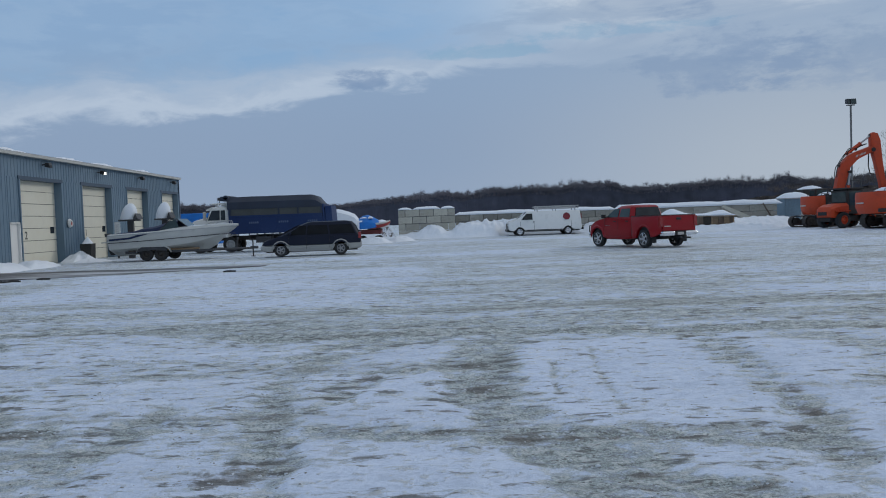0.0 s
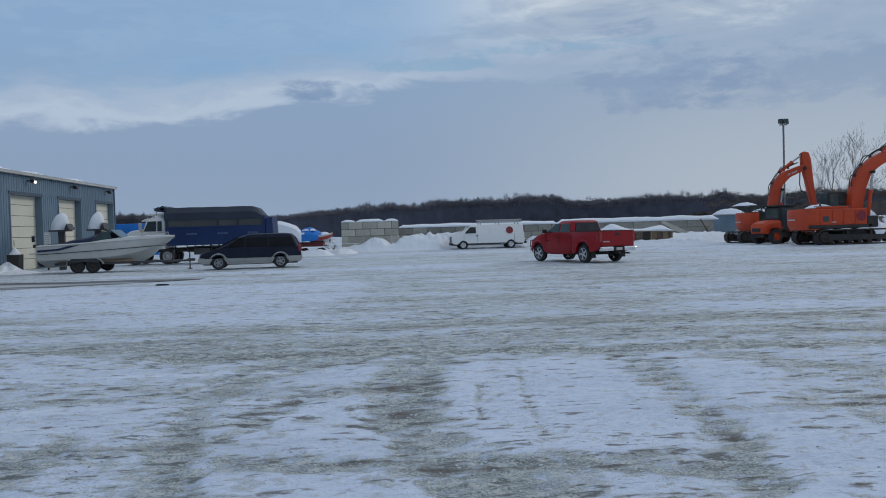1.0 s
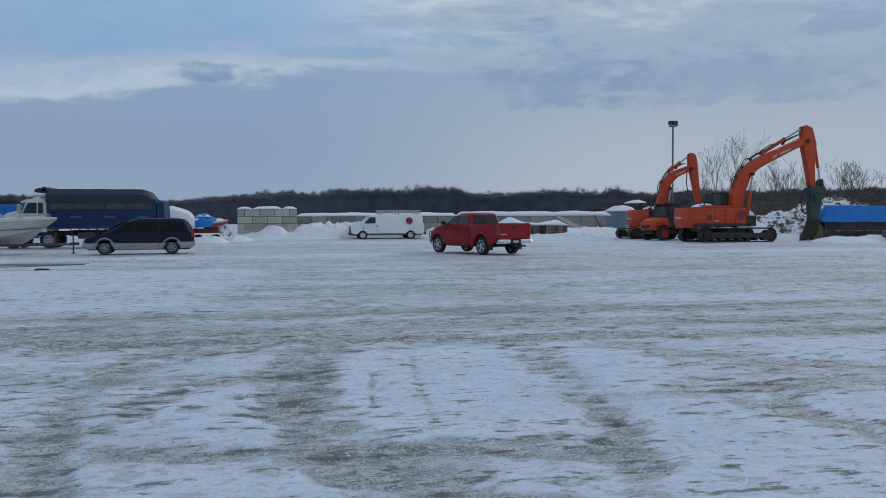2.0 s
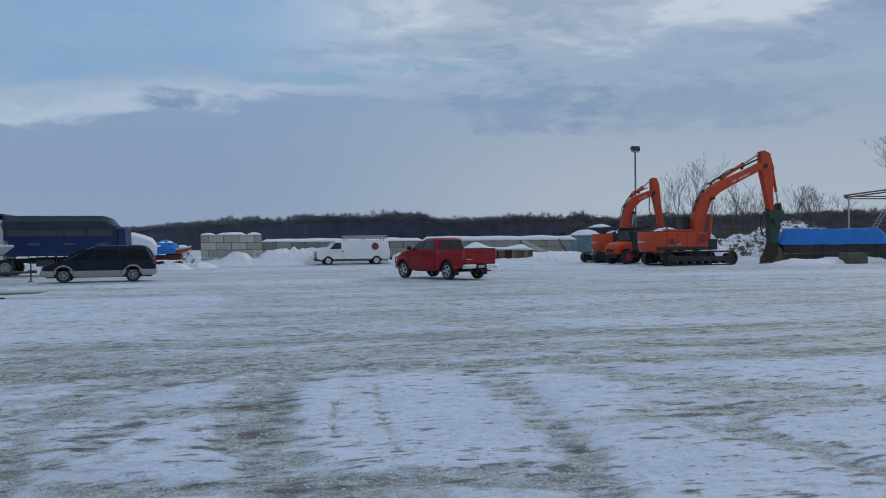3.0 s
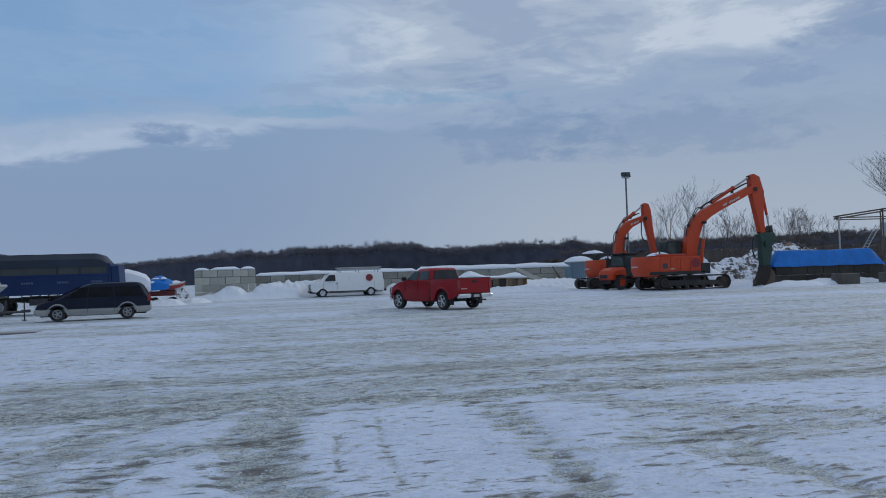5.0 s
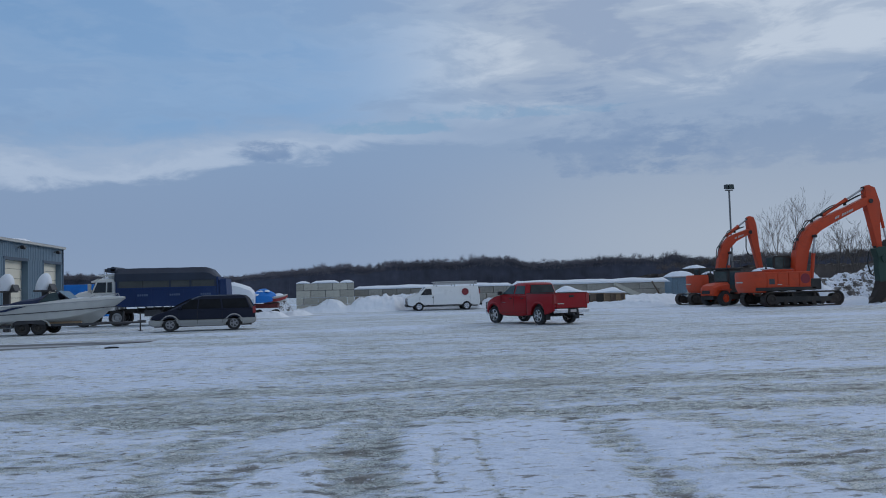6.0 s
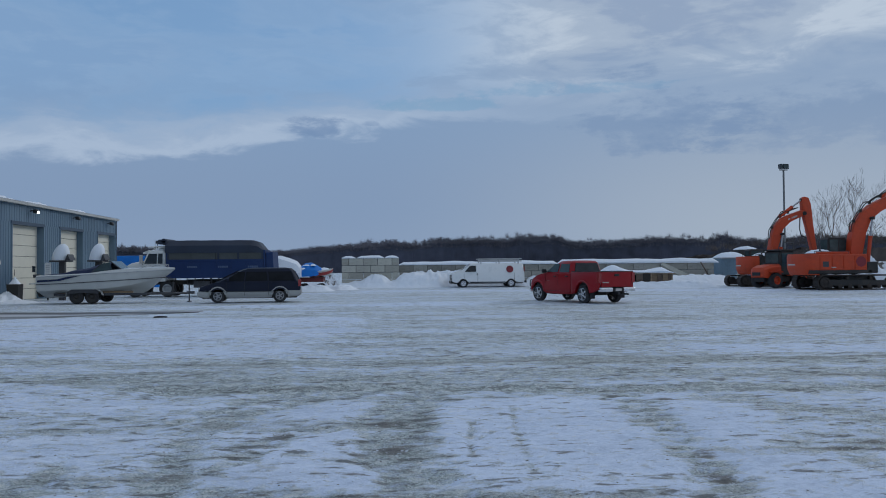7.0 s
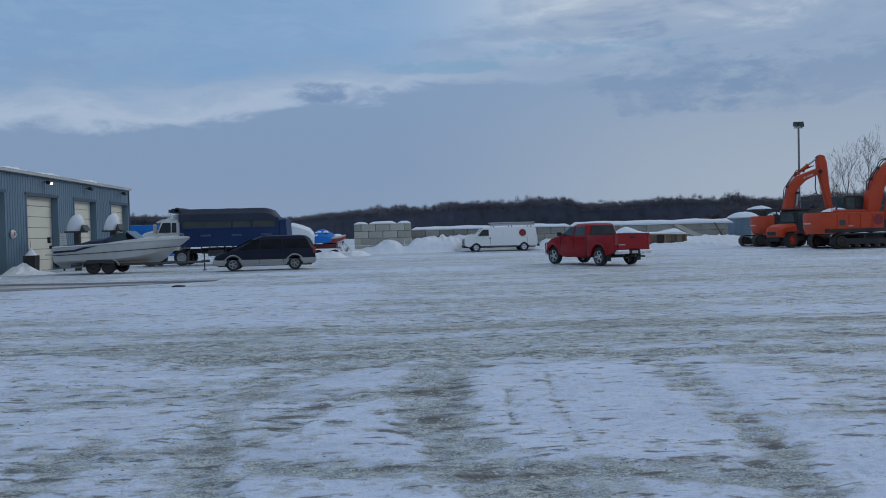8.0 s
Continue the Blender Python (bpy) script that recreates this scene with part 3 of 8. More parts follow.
patch(0.24, (14, 36), (28, 34.5), (44, 33), (44, 36), (28, 38.5))
patch(0.24, (-2, 57), (10, 56), (22, 50.5), (40, 46.0), (40, 48), (24, 55), (12, 59.5), (-2, 61))

earth((4.13, 7.01, 0.26, 0.10), (4.69, 7.2, 0.30, 0.12), (5.12, 7.34, 0.3, 0.12), (3.91, 6.54, 0.12, 0.05), (4.90, 6.60, 0.25, 0.08), (1.18, 8.36, 0.12, 0.10))
earth((1.84, 7.02, 0.20, 0.06), (2.38, 7.1, 0.1, 0.06), (-0.48, 6.25, 0.16, 0.09), (-0.84, 6.07, 0.2, 0.06), (-0.8, 8.0, 0.14, 0.4), (3.63, 9.78, 0.25, 0.12))
earth((3.04, 4.81, 0.12, 0.08), (1.66, 5.52, 0.16, 0.05), (1.15, 5.60, 0.2, 0.07), (1.21, 4.72, 0.18, 0.09), (-0.04, 6.53, 0.12, 0.07), (0.0, 7.2, 0.12, 0.12))
earth((4.38, 4.74, 0.2, 0.08), (0.9, 5.6, 0.2, 0.06), (0.6, 6.05, 0.16, 0.06), (-3.4, 6.2, 0.34, 0.14), (-3.08, 8.24, 0.24, 0.07), (-1.4, 5.0, 0.3, 0.3), (-1.5, 6.6, 0.2, 0.2))
earth((0.3, 7.4, 0.25, 0.3), (0.25, 8.6, 0.25, 0.3), (0.55, 5.6, 0.25, 0.2), (3.0, 6.9, 0.15, 0.2), (2.85, 6.2, 0.15, 0.2), (5.9, 7.4, 0.4, 0.1), (0.0, 5.85, 0.5, 0.06), (1.76, 4.44, 0.14, 0.07))


def patch_depth(gx, gy, poly):
    """How far inside the outline each place lies (outside: below 0)."""
    inside = np.zeros(gx.shape, bool)
    best = np.full(gx.shape, 1e9)
    for (ax, ay), (bx, by) in zip(poly, poly[1:] + poly[:1]):
        ux, uy = bx - ax, by - ay
        k = np.clip(((gx - ax) * ux + (gy - ay) * uy) / (ux * ux + uy * uy), 0, 1)
        best = np.minimum(best, np.hypot(gx - ax - k * ux, gy - ay - k * uy))
        if ay != by:
            inside ^= ((ay > gy) != (by > gy)) & (gx < ux * (gy - ay) / uy + ax)
    return np.where(inside, best, -best)


def steps(near0, near1, fine, far0, far1, growth):
    mid = list(np.arange(near0, near1, fine))
    lo, s = [], fine
    v = mid[0]
    while v > far0:
        s *= growth
        v -= s
        lo.append(v)
    hi, s, v = [], fine, mid[-1]
    while v < far1:
        s *= growth
        v += s
        hi.append(v)
    return np.array(lo[::-1] + mid + hi)


def build_ground():
    xs = steps(-6.0, 7.5, 0.048, -1500, 1500, 1.055)
    ys = steps(3.2, 12.0, 0.046, -300, 2500, 1.045)
    gx, gy = np.meshgrid(xs, ys)
    near = np.clip((13.0 - gy) / 3.0, 0, 1)
    wear_map = 0.52 - 0.10 * near
    thin = np.zeros_like(gx)
    wob = 0.06 * np.sin(gx * 5.1 + 2.0 * np.sin(gy * 3.3)) + 0.05 * np.sin(gy * 9.7 + 1.7 * np.sin(gx * 7.9))
    for half, power, tread, line in TRACKS:
        best, along, gone = np.full_like(gx, 1e9), np.zeros_like(gx), 0.0
        for (ax, ay), (bx, by) in zip(line, line[1:]):
            ux, uy = bx - ax, by - ay
            k = np.clip(((gx - ax) * ux + (gy - ay) * uy) / (ux * ux + uy * uy), 0, 1)
            d = np.hypot(gx - ax - k * ux, gy - ay - k * uy)
            along = np.where(d < best, gone + k * math.hypot(ux, uy), along)
            best = np.minimum(best, d)
            gone += math.hypot(ux, uy)
        deep = power * np.clip(1.5 - (best + (wob * 0.6 if half > 0.1 else 0)) / half * 0.85, 0, 1)
        if tread:
            deep = deep * (0.62 + 0.38 * np.sin(along * 2 * math.pi / tread))
        if half < 0.18 and tread or half < 0.1:
            thin = np.maximum(thin, deep)
        wear_map = np.maximum(wear_map, deep)
    for left, poly in PATCHES:
        edge = 0.13 if poly[0][1] < 12.5 else 0.6
        keep = np.clip((patch_depth(gx, gy, poly) + wob * 0.7) / edge + 0.5, 0, 1)
        wear_map = wear_map * (1 - keep) + np.maximum(left, thin) * keep
    dirt_map = np.zeros_like(gx)
    for x, y, a, b in SOIL:
        d = ((gx - x) / a) ** 2 + ((gy - y) / b) ** 2
        dirt_map = np.maximum(dirt_map, np.exp(-d))
    verts, wears = [], []
    for j, y in enumerate(ys):
        for i, x in enumerate(xs):
            z = lift(x, y)
            w = wear_map[j, i]
            if -40 < x < 60 and 1 < y < 75:
                p = Vector((x * 0.55, y * 0.9, 0))
                z += 0.030 * noise.noise(p * 0.35) + 0.016 * noise.noise(p * 1.4)
                if y < 22:
                    z += 0.014 * noise.noise(p * 5.0) + (0.022 * noise.noise(p * 12.0)) * (0.25 + w)
                z -= 0.035 * w
            verts.append((x, y, z))
            wears.append(w)
    nx = len(xs)
    faces = [(j * nx + i, j * nx + i + 1, (j + 1) * nx + i + 1, (j + 1) * nx + i) for j in range(len(ys) - 1) for i in range(nx - 1)]
    mesh = bpy.data.meshes.new("ground")
    mesh.from_pydata(verts, [], faces)
    layer = mesh.attributes.new("wear", "FLOAT", "POINT")
    layer.data.foreach_set("value", wears)
    layer = mesh.attributes.new("soil", "FLOAT", "POINT")
    layer.data.foreach_set("value", dirt_map.ravel().astype(np.float32))
    mesh.materials.append(yard)
    mesh.shade_smooth()
    ground = tagged(new("ground", mesh), "open yard of trodden snow, ice and grey gravel", "ground", kind="structure")
    return ground, xs, ys, np.array([v[2] for v in verts]).reshape(len(ys), nx), wear_map


ground, GROUND_X, GROUND_Y, GROUND_Z, GROUND_WEAR = build_ground()


def ground_at(x, y, grid):
    """The value of a ground grid at a place, between its four nearest corners."""
    i = int(np.clip(np.searchsorted(GROUND_X, x) - 1, 0, len(GROUND_X) - 2))
    j = int(np.clip(np.searchsorted(GROUND_Y, y) - 1, 0, len(GROUND_Y) - 2))
    u = (x - GROUND_X[i]) / (GROUND_X[i + 1] - GROUND_X[i])
    v = (y - GROUND_Y[j]) / (GROUND_Y[j + 1] - GROUND_Y[j])
    low = grid[j, i] * (1 - u) + grid[j, i + 1] * u
    return low * (1 - v) + (grid[j + 1, i] * (1 - u) + grid[j + 1, i + 1] * u) * v


def scatter_clods(label, mat, count, sizes, seed):
    """Loose crumbs broken out of the crust by tyres, thickest where the snow is worn, thinning out away from the tracks."""
    r = random.Random(seed)
    verts, faces = [], []
    while count:
        x, y = r.uniform(-6.5, 8.5), 3.6 + 11.0 * r.random()
        w = ground_at(x, y, GROUND_WEAR)
        clump = noise.noise(Vector((x * 2.2, y * 2.2, seed)))
        fade = min(1.0, max(0.0, (14.5 - y) / 8.0)) ** 1.5
        if r.random() > fade * max(0.04, w * 0.9 + clump * 0.9 - 0.25):
            continue
        count -= 1
        s = sizes[0] + (sizes[1] - sizes[0]) * r.random() ** 2.2
        z = ground_at(x, y, GROUND_Z)
        turn, long, high = r.random() * 6.28, r.uniform(1.0, 1.7), r.uniform(0.25, 0.5)
        i = len(verts)
        ring = [r.uniform(0.75, 1.2) for k in range(6)]
        for grow, h in ((1.0, -0.004), (0.62, s * high)):
            for k in range(6):
                a = turn + k * 1.0472
                verts.append((x + math.cos(a) * s * ring[k] * long * grow, y + math.sin(a) * s * ring[k] * grow, z + h * r.uniform(0.8, 1.2)))
        for k in range(6):
            m = (k + 1) % 6
            faces.append((i + k, i + m, i + 6 + m, i + 6 + k))
        faces.append(tuple(range(i + 6, i + 12)))
    mesh = bpy.data.meshes.new("ice_crumbs")
    mesh.from_pydata(verts, [], faces)
    mesh.materials.append(mat)
    return tagged(new("ice_crumbs", mesh), label, "ice", kind="stuff")


scatter_clods("loose pale crumbs of broken snow crust", crumb_snow, 5000, (0.004, 0.015), 5)
scatter_clods("small grey crumbs of dirty ice", crumb_ice, 3000, (0.003, 0.011), 6)

bm = bmesh.new()
rows_a = [(-60, 31.2, 34.3), (-18, 27.9, 33.2), (-15, 28.2, 32.8), (-12, 29.0, 32.7), (-9.5, 30.4, 32.8), (-7.2, 31.9, 32.9)]
va = [(bm.verts.new((x, a, 0.022 if x < -13 else 0.0)), bm.verts.new((x, c, 0.022 if x < -13 else 0.0)), bm.verts.new((x, a, -0.1)), bm.verts.new((x, c, -0.1))) for x, a, c in rows_a]
for p, q in zip(va, va[1:]):
    bm.faces.new((p[0], q[0], q[1], p[1]))
    bm.faces.new((p[2], q[2], q[0], p[0]))
    bm.faces.new((p[1], q[1], q[3], p[3]))
bm.faces.new((va[-1][0], va[-1][2], va[-1][3], va[-1][1]))
tagged(part("road", bm, asphalt), "wet dark asphalt drive with slush beside the workshop", "road", kind="structure")

# ---- the workshop ----
WX, EAVE, SOUTH, NORTH = -20.9, 5.58, 26.0, 63.45
DOORS = [(39.42, 43.9), (46.24, 50.5), (52.84, 56.7), (59.4, 63.12)]
DOOR_TOP = 4.46
workshop = thing("workshop_building", pose(WX, 0, 0), "long blue-grey steel workshop with four cream overhead doors", "building")


def cladding(y0, y1, z0, z1, pitch=0.30):
    """Ribbed steel sheet on the yard side, 0.16 m thick with its liner."""
    out_line, y = [], y0
    while y < y1 - 1e-6:
        e = min(y + pitch, y1)
        w = e - y
        out_line += [(y, 0.0), (y + w * 0.70, 0.0), (y + w * 0.76, 0.022), (y + w * 0.94, 0.022)]
        y = e
    out_line.append((y1, 0.0))
    bm = bmesh.new()
    lo = [bm.verts.new((x, yy, z0)) for yy, x in out_line] + [bm.verts.new((-0.30, y1, z0)), bm.verts.new((-0.30, y0, z0))]
    hi = [bm.verts.new((x, yy, z1)) for yy, x in out_line] + [bm.verts.new((-0.30, y1, z1)), bm.verts.new((-0.30, y0, z1))]
    n = len(lo)
    for i in range(n):
        bm.faces.new((lo[i], lo[(i + 1) % n], hi[(i + 1) % n], hi[i]))
    bm.faces.new(lo)
    bm.faces.new(hi[::-1])
    return bm


MAN = (38.42, 39.36, 2.22)
edges_y = [SOUTH, MAN[0]] + [MAN[1]] + [v for d in DOORS for v in d] + [NORTH]
for y0, y1 in zip(edges_y[0::2], edges_y[1::2]):
    part("wall_panel", cladding(y0, y1, 0.0, DOOR_TOP), blue_steel, workshop)
part("wall_panel", cladding(MAN[0], MAN[1], MAN[2], DOOR_TOP), blue_steel, workshop)
part("wall_panel", cladding(SOUTH, NORTH, DOOR_TOP, EAVE), blue_steel, workshop)
part("end_wall", boxes((-16, -0.3, NORTH - 0.2, NORTH - 0.003, 0, EAVE)), blue_steel, workshop)
part("end_wall", boxes((-16, -0.3, SOUTH + 0.003, SOUTH + 0.2, 0, EAVE)), blue_steel, workshop)
part("back_wall", boxes((-16.2, -16.0, SOUTH, NORTH, 0, EAVE)), blue_steel, workshop)
part("corner_trim", boxes((-0.12, 0.06, NORTH - 0.10, NORTH + 0.03, 0, EAVE - 0.02)), blue_trim, workshop)
bm = bmesh.new()
prism(bm, [(0.28, EAVE), (0.28, EAVE + 0.06), (-8.1, EAVE + 0.72), (-16.5, EAVE + 0.06), (-16.5, EAVE), (-8.1, EAVE + 0.62)], SOUTH - 0.2, NORTH - 0.10)
roof = part("roof", bm, steel, workshop)
part("eave_fascia", boxes((0.05, 0.31, SOUTH - 0.2, NORTH - 0.16, EAVE - 0.07, EAVE + 0.055)), eave_trim, workshop)
bm = bmesh.new()
y = SOUTH
while y < NORTH:
    prism(bm, [(y, EAVE + 0.06), (y + 0.05, EAVE + 0.11), (y + 0.09, EAVE + 0.11), (y + 0.14, EAVE + 0.06)], -0.6, 0.30, axis="x")
    y += 0.30
part("roof_ribs", bm, steel, workshop)
rs = random.Random(4)
for y0, y1 in ((35, 41), (43.5, 47.0), (47.6, 51.5), (55, 58)):
    bm = bmesh.new()
    n = 14
    rings = []
    for i in range(n + 1):
        yy = y0 + (y1 - y0) * i / n
        h = 0.13 * math.sin(math.pi * (i + 0.2) / (n + 0.4)) * (0.6 + 0.8 * rs.random()) + 0.02
        rings.append([(0.2 - rs.random() * 0.15, yy, EAVE + 0.08), (0.0, yy, EAVE + 0.09 + h), (-1.2, yy, EAVE + 0.18 + h), (-1.4, yy, EAVE + 0.12)])
    loft(bm, rings)
    part("roof_snow", bm, snow, workshop, "ragged strip of snow", smooth=True)
for k, (y0, y1) in enumerate(DOORS):
    door = new("overhead_door")
    door.parent = workshop
    rows_n = 7
    for r in range(rows_n):
        h = DOOR_TOP / rows_n
        bm = boxes((-0.42, -0.37, y0 + 0.06, y1 - 0.06, r * h + 0.012, (r + 1) * h - 0.012), bevel=0.012)
        part("panel", bm, cream_door, door)
    part("backing", boxes((-0.52, -0.43, y0, y1, 0, DOOR_TOP)), tarp_olive, door)
    for ja in (y0, y1 - 0.10):
        part("jamb", boxes((-0.44, 0.05, ja, ja + 0.10, 0, DOOR_TOP)), blue_steel, workshop)
    part("lintel", boxes((-0.44, 0.055, y0 - 0.05, y1 + 0.05, DOOR_TOP - 0.10, DOOR_TOP + 0.08)), blue_trim, workshop, "dark blue steel")
    if k < 2:
        part("door_window", boxes((-0.372, -0.355, y1 - 0.75, y1 - 0.33, 1.62, 1.98), bevel=0.01), window_dark, door, "small dark pane")
        part("door_latch", boxes((-0.37, -0.34, y0 + 0.16, y0 + 0.26, 1.55, 1.95)), dark_steel, door)
    lamp = new("wall_light")
    lamp.parent = workshop
    yc = (y0 + y1) / 2 + 0.2
    part("bracket", rods(((0.02, yc, 5.22), (0.30, yc, 5.28), 0.035)), dark_steel, lamp)
    bm = bmesh.new()
    prism(bm, [(0.22, 5.12), (0.44, 5.06), (0.50, 5.18), (0.44, 5.32), (0.24, 5.32)], yc - 0.17, yc + 0.17, bevel=0.03)
    part("housing", bm, black_plastic, lamp)
    bm = boxes((0.445, 0.505, yc - 0.12, yc + 0.12, 5.08, 5.22), bevel=0.01)
    part("lens", bm, lamp_on if k == 1 else window_dark, lamp, "glowing lamp glass" if k == 1 else "")
part("entry_door", boxes((-0.14, -0.09, MAN[0] + 0.06, MAN[1] - 0.06, 0.02, MAN[2] - 0.06), bevel=0.01), white_paint, workshop, "white steel entry door")
part("entry_frame", boxes((-0.16, 0.04, MAN[0], MAN[0] + 0.06, 0, MAN[2]), (-0.16, 0.04, MAN[1] - 0.06, MAN[1], 0, MAN[2]), (-0.16, 0.04, MAN[0], MAN[1], MAN[2] - 0.06, MAN[2])), white_paint, workshop)
part("entry_backing", boxes((-0.22, -0.17, MAN[0], MAN[1], 0, MAN[2])), blue_trim, workshop)
# the numerals on the doors
for text, y, z in (("2", 40.61, 1.36), ("1", 47.46, 1.39)):
    fc = bpy.data.curves.new("door_numeral", "FONT")
    fc.body, fc.size, fc.extrude = text, 0.58, 0.003
    fc.align_x = "CENTER"
    tmp = new("door_numeral", fc)
    dg = bpy.context.evaluated_depsgraph_get()
    mesh = bpy.data.meshes.new_from_object(tmp.evaluated_get(dg))
    bpy.data.objects.remove(tmp)
    mesh.materials.clear()
    mesh.materials.append(ink)
    num = new("door_numeral", mesh)
    num.parent = workshop
    num.matrix_basis = pose(-0.36, y, z, 90, 0, 90)
# a coiled hose box on the wall
coil = bmesh.new()
for turn in range(4):
    pts = [(0.08 + 0.03 * turn, 44.5 + (0.20 - 0.02 * turn) * math.cos(a), 2.15 + (0.22 - 0.02 * turn) * math.sin(a)) for a in np.linspace(0, 2 * math.pi, 15)]
    for p, q in zip(pts, pts[1:]):
        rod(coil, p, q, 0.035, n=6)
part("hose_coil", coil, white_paint, workshop, "coiled pale hose")
part("hose_hook", boxes((0.03, 0.20, 44.36, 44.56, 2.02, 2.20), bevel=0.03), boat_red, workshop, "faded red hook box")

# ---- walls of cast concrete blocks ----
def block_mesh(length, mat, height=0.60, depth=0.60):
    bm = bmesh.new()
    box(bm, 0.018, length - 0.018, 0, depth, 0.014, height - 0.014, bevel=0.035)
    mesh = bpy.data.meshes.new("concrete_block")
    bm.to_mesh(mesh)
    bm.free()
    mesh.materials.append(mat)
    return mesh


BLOCKS = {(n, mat): block_mesh(n, mat) for n in (0.61, 1.22, 2.44) for mat in (concrete, concrete_stained)}


def lay(wall, x, y, z, length, seed, mat=concrete):
    ob = new("concrete_block", BLOCKS[length, mat])
    ob.parent = wall
    j = random.Random(seed)
    ob.matrix_basis = pose(x, y + j.uniform(-0.02, 0.02), z, 0, j.uniform(-0.2, 0.2), j.uniform(-0.4, 0.4))


def snow_cap(x0, x1, y0, y1, z, h, seed, n=None, parent=None):
    """A rounded bank of snow along the top of a wall."""
    r = random.Random(seed)
    n = n or max(6, int((x1 - x0) / 0.4))
    rings = []
    for i in range(n + 1):
        f = i / n
        x = x0 + (x1 - x0) * f
        e = min(1, 6 * min(f, 1 - f) * (x1 - x0) / 2.5 + 0.25)
        hh = h * e * (0.85 + 0.25 * noise.noise(Vector((x * 0.5, seed, 0))) + 0.06 * r.random())
        d = (y1 - y0)
        rings.append([(x, y0 - 0.05, z), (x, y0 - 0.06, z + hh * 0.35), (x, y0 + d * 0.18, z + hh * 0.75), (x, y0 + d * 0.6, z + hh), (x, y0 + d * 0.8, z + hh * 0.9), (x, y1 + 0.05, z + hh * 0.5), (x, y1 + 0.05, z)])
    bm = bmesh.new()
    loft(bm, rings)
    return part("snow_cap", bm, snow, parent, "smooth bank of snow", smooth=True)


BASE = lift(0, 69) - 0.03
wall_a = thing("block_wall", pose(-3.75, 68.0, BASE), "short stack of pale concrete blocks capped with snow", "wall")
for r in range(4):
    widths = [0.61, 1.22, 1.22, 1.22, 0.61] if r % 2 else [1.22, 1.22, 1.22, 1.22]
    x = 0.0
    for k, wd in enumerate(widths):
        if r == 3 and k == 3:
            wd = 1.22
        lay(wall_a, x, 0, r * 0.60, wd, r * 10 + k)
        x += wd
for i, (x0, x1) in enumerate(((0.0, 1.18), (1.26, 3.62), (3.66, 4.85))):
    snow_cap(x0, x1, 0, 0.6, 2.40, 0.26, 30 + i, parent=wall_a)

wall_b = thing("block_wall", pose(1.15, 69.2, BASE), "long low concrete block wall topped with snow", "wall")
x, k = 0.0, 0
for r in range(3):
    x = 0.0 if r % 2 == 0 else 0.61
    if r % 2:
        lay(wall_b, 0, 0, r * 0.60, 0.61, 700 + r, concrete_stained)
    while x < 27.9:
        wd = max(w for w in (0.61, 1.22, 2.44) if w <= max(0.61, min(28.5 - x, 2.44 if x > 15 else 1.22)))
        lay(wall_b, x, 0, r * 0.60, wd, 100 + k, concrete_stained)
        x += wd
        k += 1
snow_cap(0.0, 14.0, -0.05, 0.7, 1.80, 0.34, 41, parent=wall_b)
snow_cap(14.0, 28.5, -0.05, 0.7, 1.80, 0.46, 42, parent=wall_b)

# snow ploughed up against the walls
def bank(name, label, *heaps):
    bm = bmesh.new()
    for k, (x, y, rx, ry, h, *more) in enumerate(heaps):
        mound(bm, x, y, rx, ry, h, seed=len(name) + k * 3 + x, flat=more[0] if more else 2.3)
    return tagged(part(name, bm, snow, smooth=True), label, "snow", kind="stuff")


def snow_ridge(label, back, line, seed, cell=0.13):
    """Snow pushed up into a crumbly ridge; line: x, height, y of its foot."""
    xs = np.arange(line[0][0], line[-1][0] + cell, cell)
    hs = np.interp(xs, [p[0] for p in line], [p[1] for p in line])
    feet = np.interp(xs, [p[0] for p in line], [p[2] for p in line])
    rows_n = 24
    verts, faces = [], []
    for i, x in enumerate(xs):
        end = min(1.0, i / 6, (len(xs) - 1 - i) / 6)
        for j in range(rows_n + 1):
            v = j / rows_n
            y = feet[i] + (back - feet[i]) * v
            q = Vector((x, y, seed))
            crumb = 0.14 * noise.noise(q * 0.8) + 0.20 * noise.noise(q * 2.0) + 0.24 * abs(noise.noise(q * 4.3)) + 0.12 * noise.noise(q * 8.5)
            rise = min(1.0, v / 0.48)
            rise = rise * rise * (3 - 2 * rise)
            y += 0.16 * noise.noise(q * 3.1 + Vector((9, 0, 0))) * rise
            verts.append((x + 0.07 * noise.noise(q * 5.0), y, lift(x, y) - 0.05 + (hs[i] + 0.05) * end * rise * (1 + crumb) + 0.03 * noise.noise(q * 6.0) * rise))
    n = rows_n + 1
    for i in range(len(xs) - 1):
        for j in range(rows_n):
            a = i * n + j
            faces.append((a, a + n, a + n + 1, a + 1))
    mesh = bpy.data.meshes.new("snow_bank")
    mesh.from_pydata(verts, [], faces)
    mesh.materials.append(snow)
    mesh.shade_smooth()
    return tagged(new("snow_bank", mesh), label, "snow", kind="stuff")


snow_ridge("ploughed bank of lumpy snow against the block wall", 68.95, ((-4.4, 0.2, 66.4), (-2.2, 0.42, 65.8), (-1.5, 0.76, 65.6), (-0.9, 0.90, 65.6), (-0.2, 0.88, 65.6), (0.35, 0.45, 65.6), (0.85, 0.45, 65.6), (1.2, 0.85, 65.5), (1.8, 0.98, 65.4), (2.8, 1.02, 65.3), (4.5, 1.05, 65.6), (5.4, 1.1, 67.1), (9.0, 1.0, 67.3), (12.0, 0.85, 66.6)), 3)
snow_ridge("low drift of clean snow along the wall", 68.95, ((11.6, 0.7, 66.8), (14.0, 0.6, 65.6), (17.0, 0.45, 65.0), (20.0, 0.45, 64.5), (24.0, 0.62, 63.6), (28.0, 0.66, 64.2), (31.0, 0.45, 66.0)), 5, 0.18)
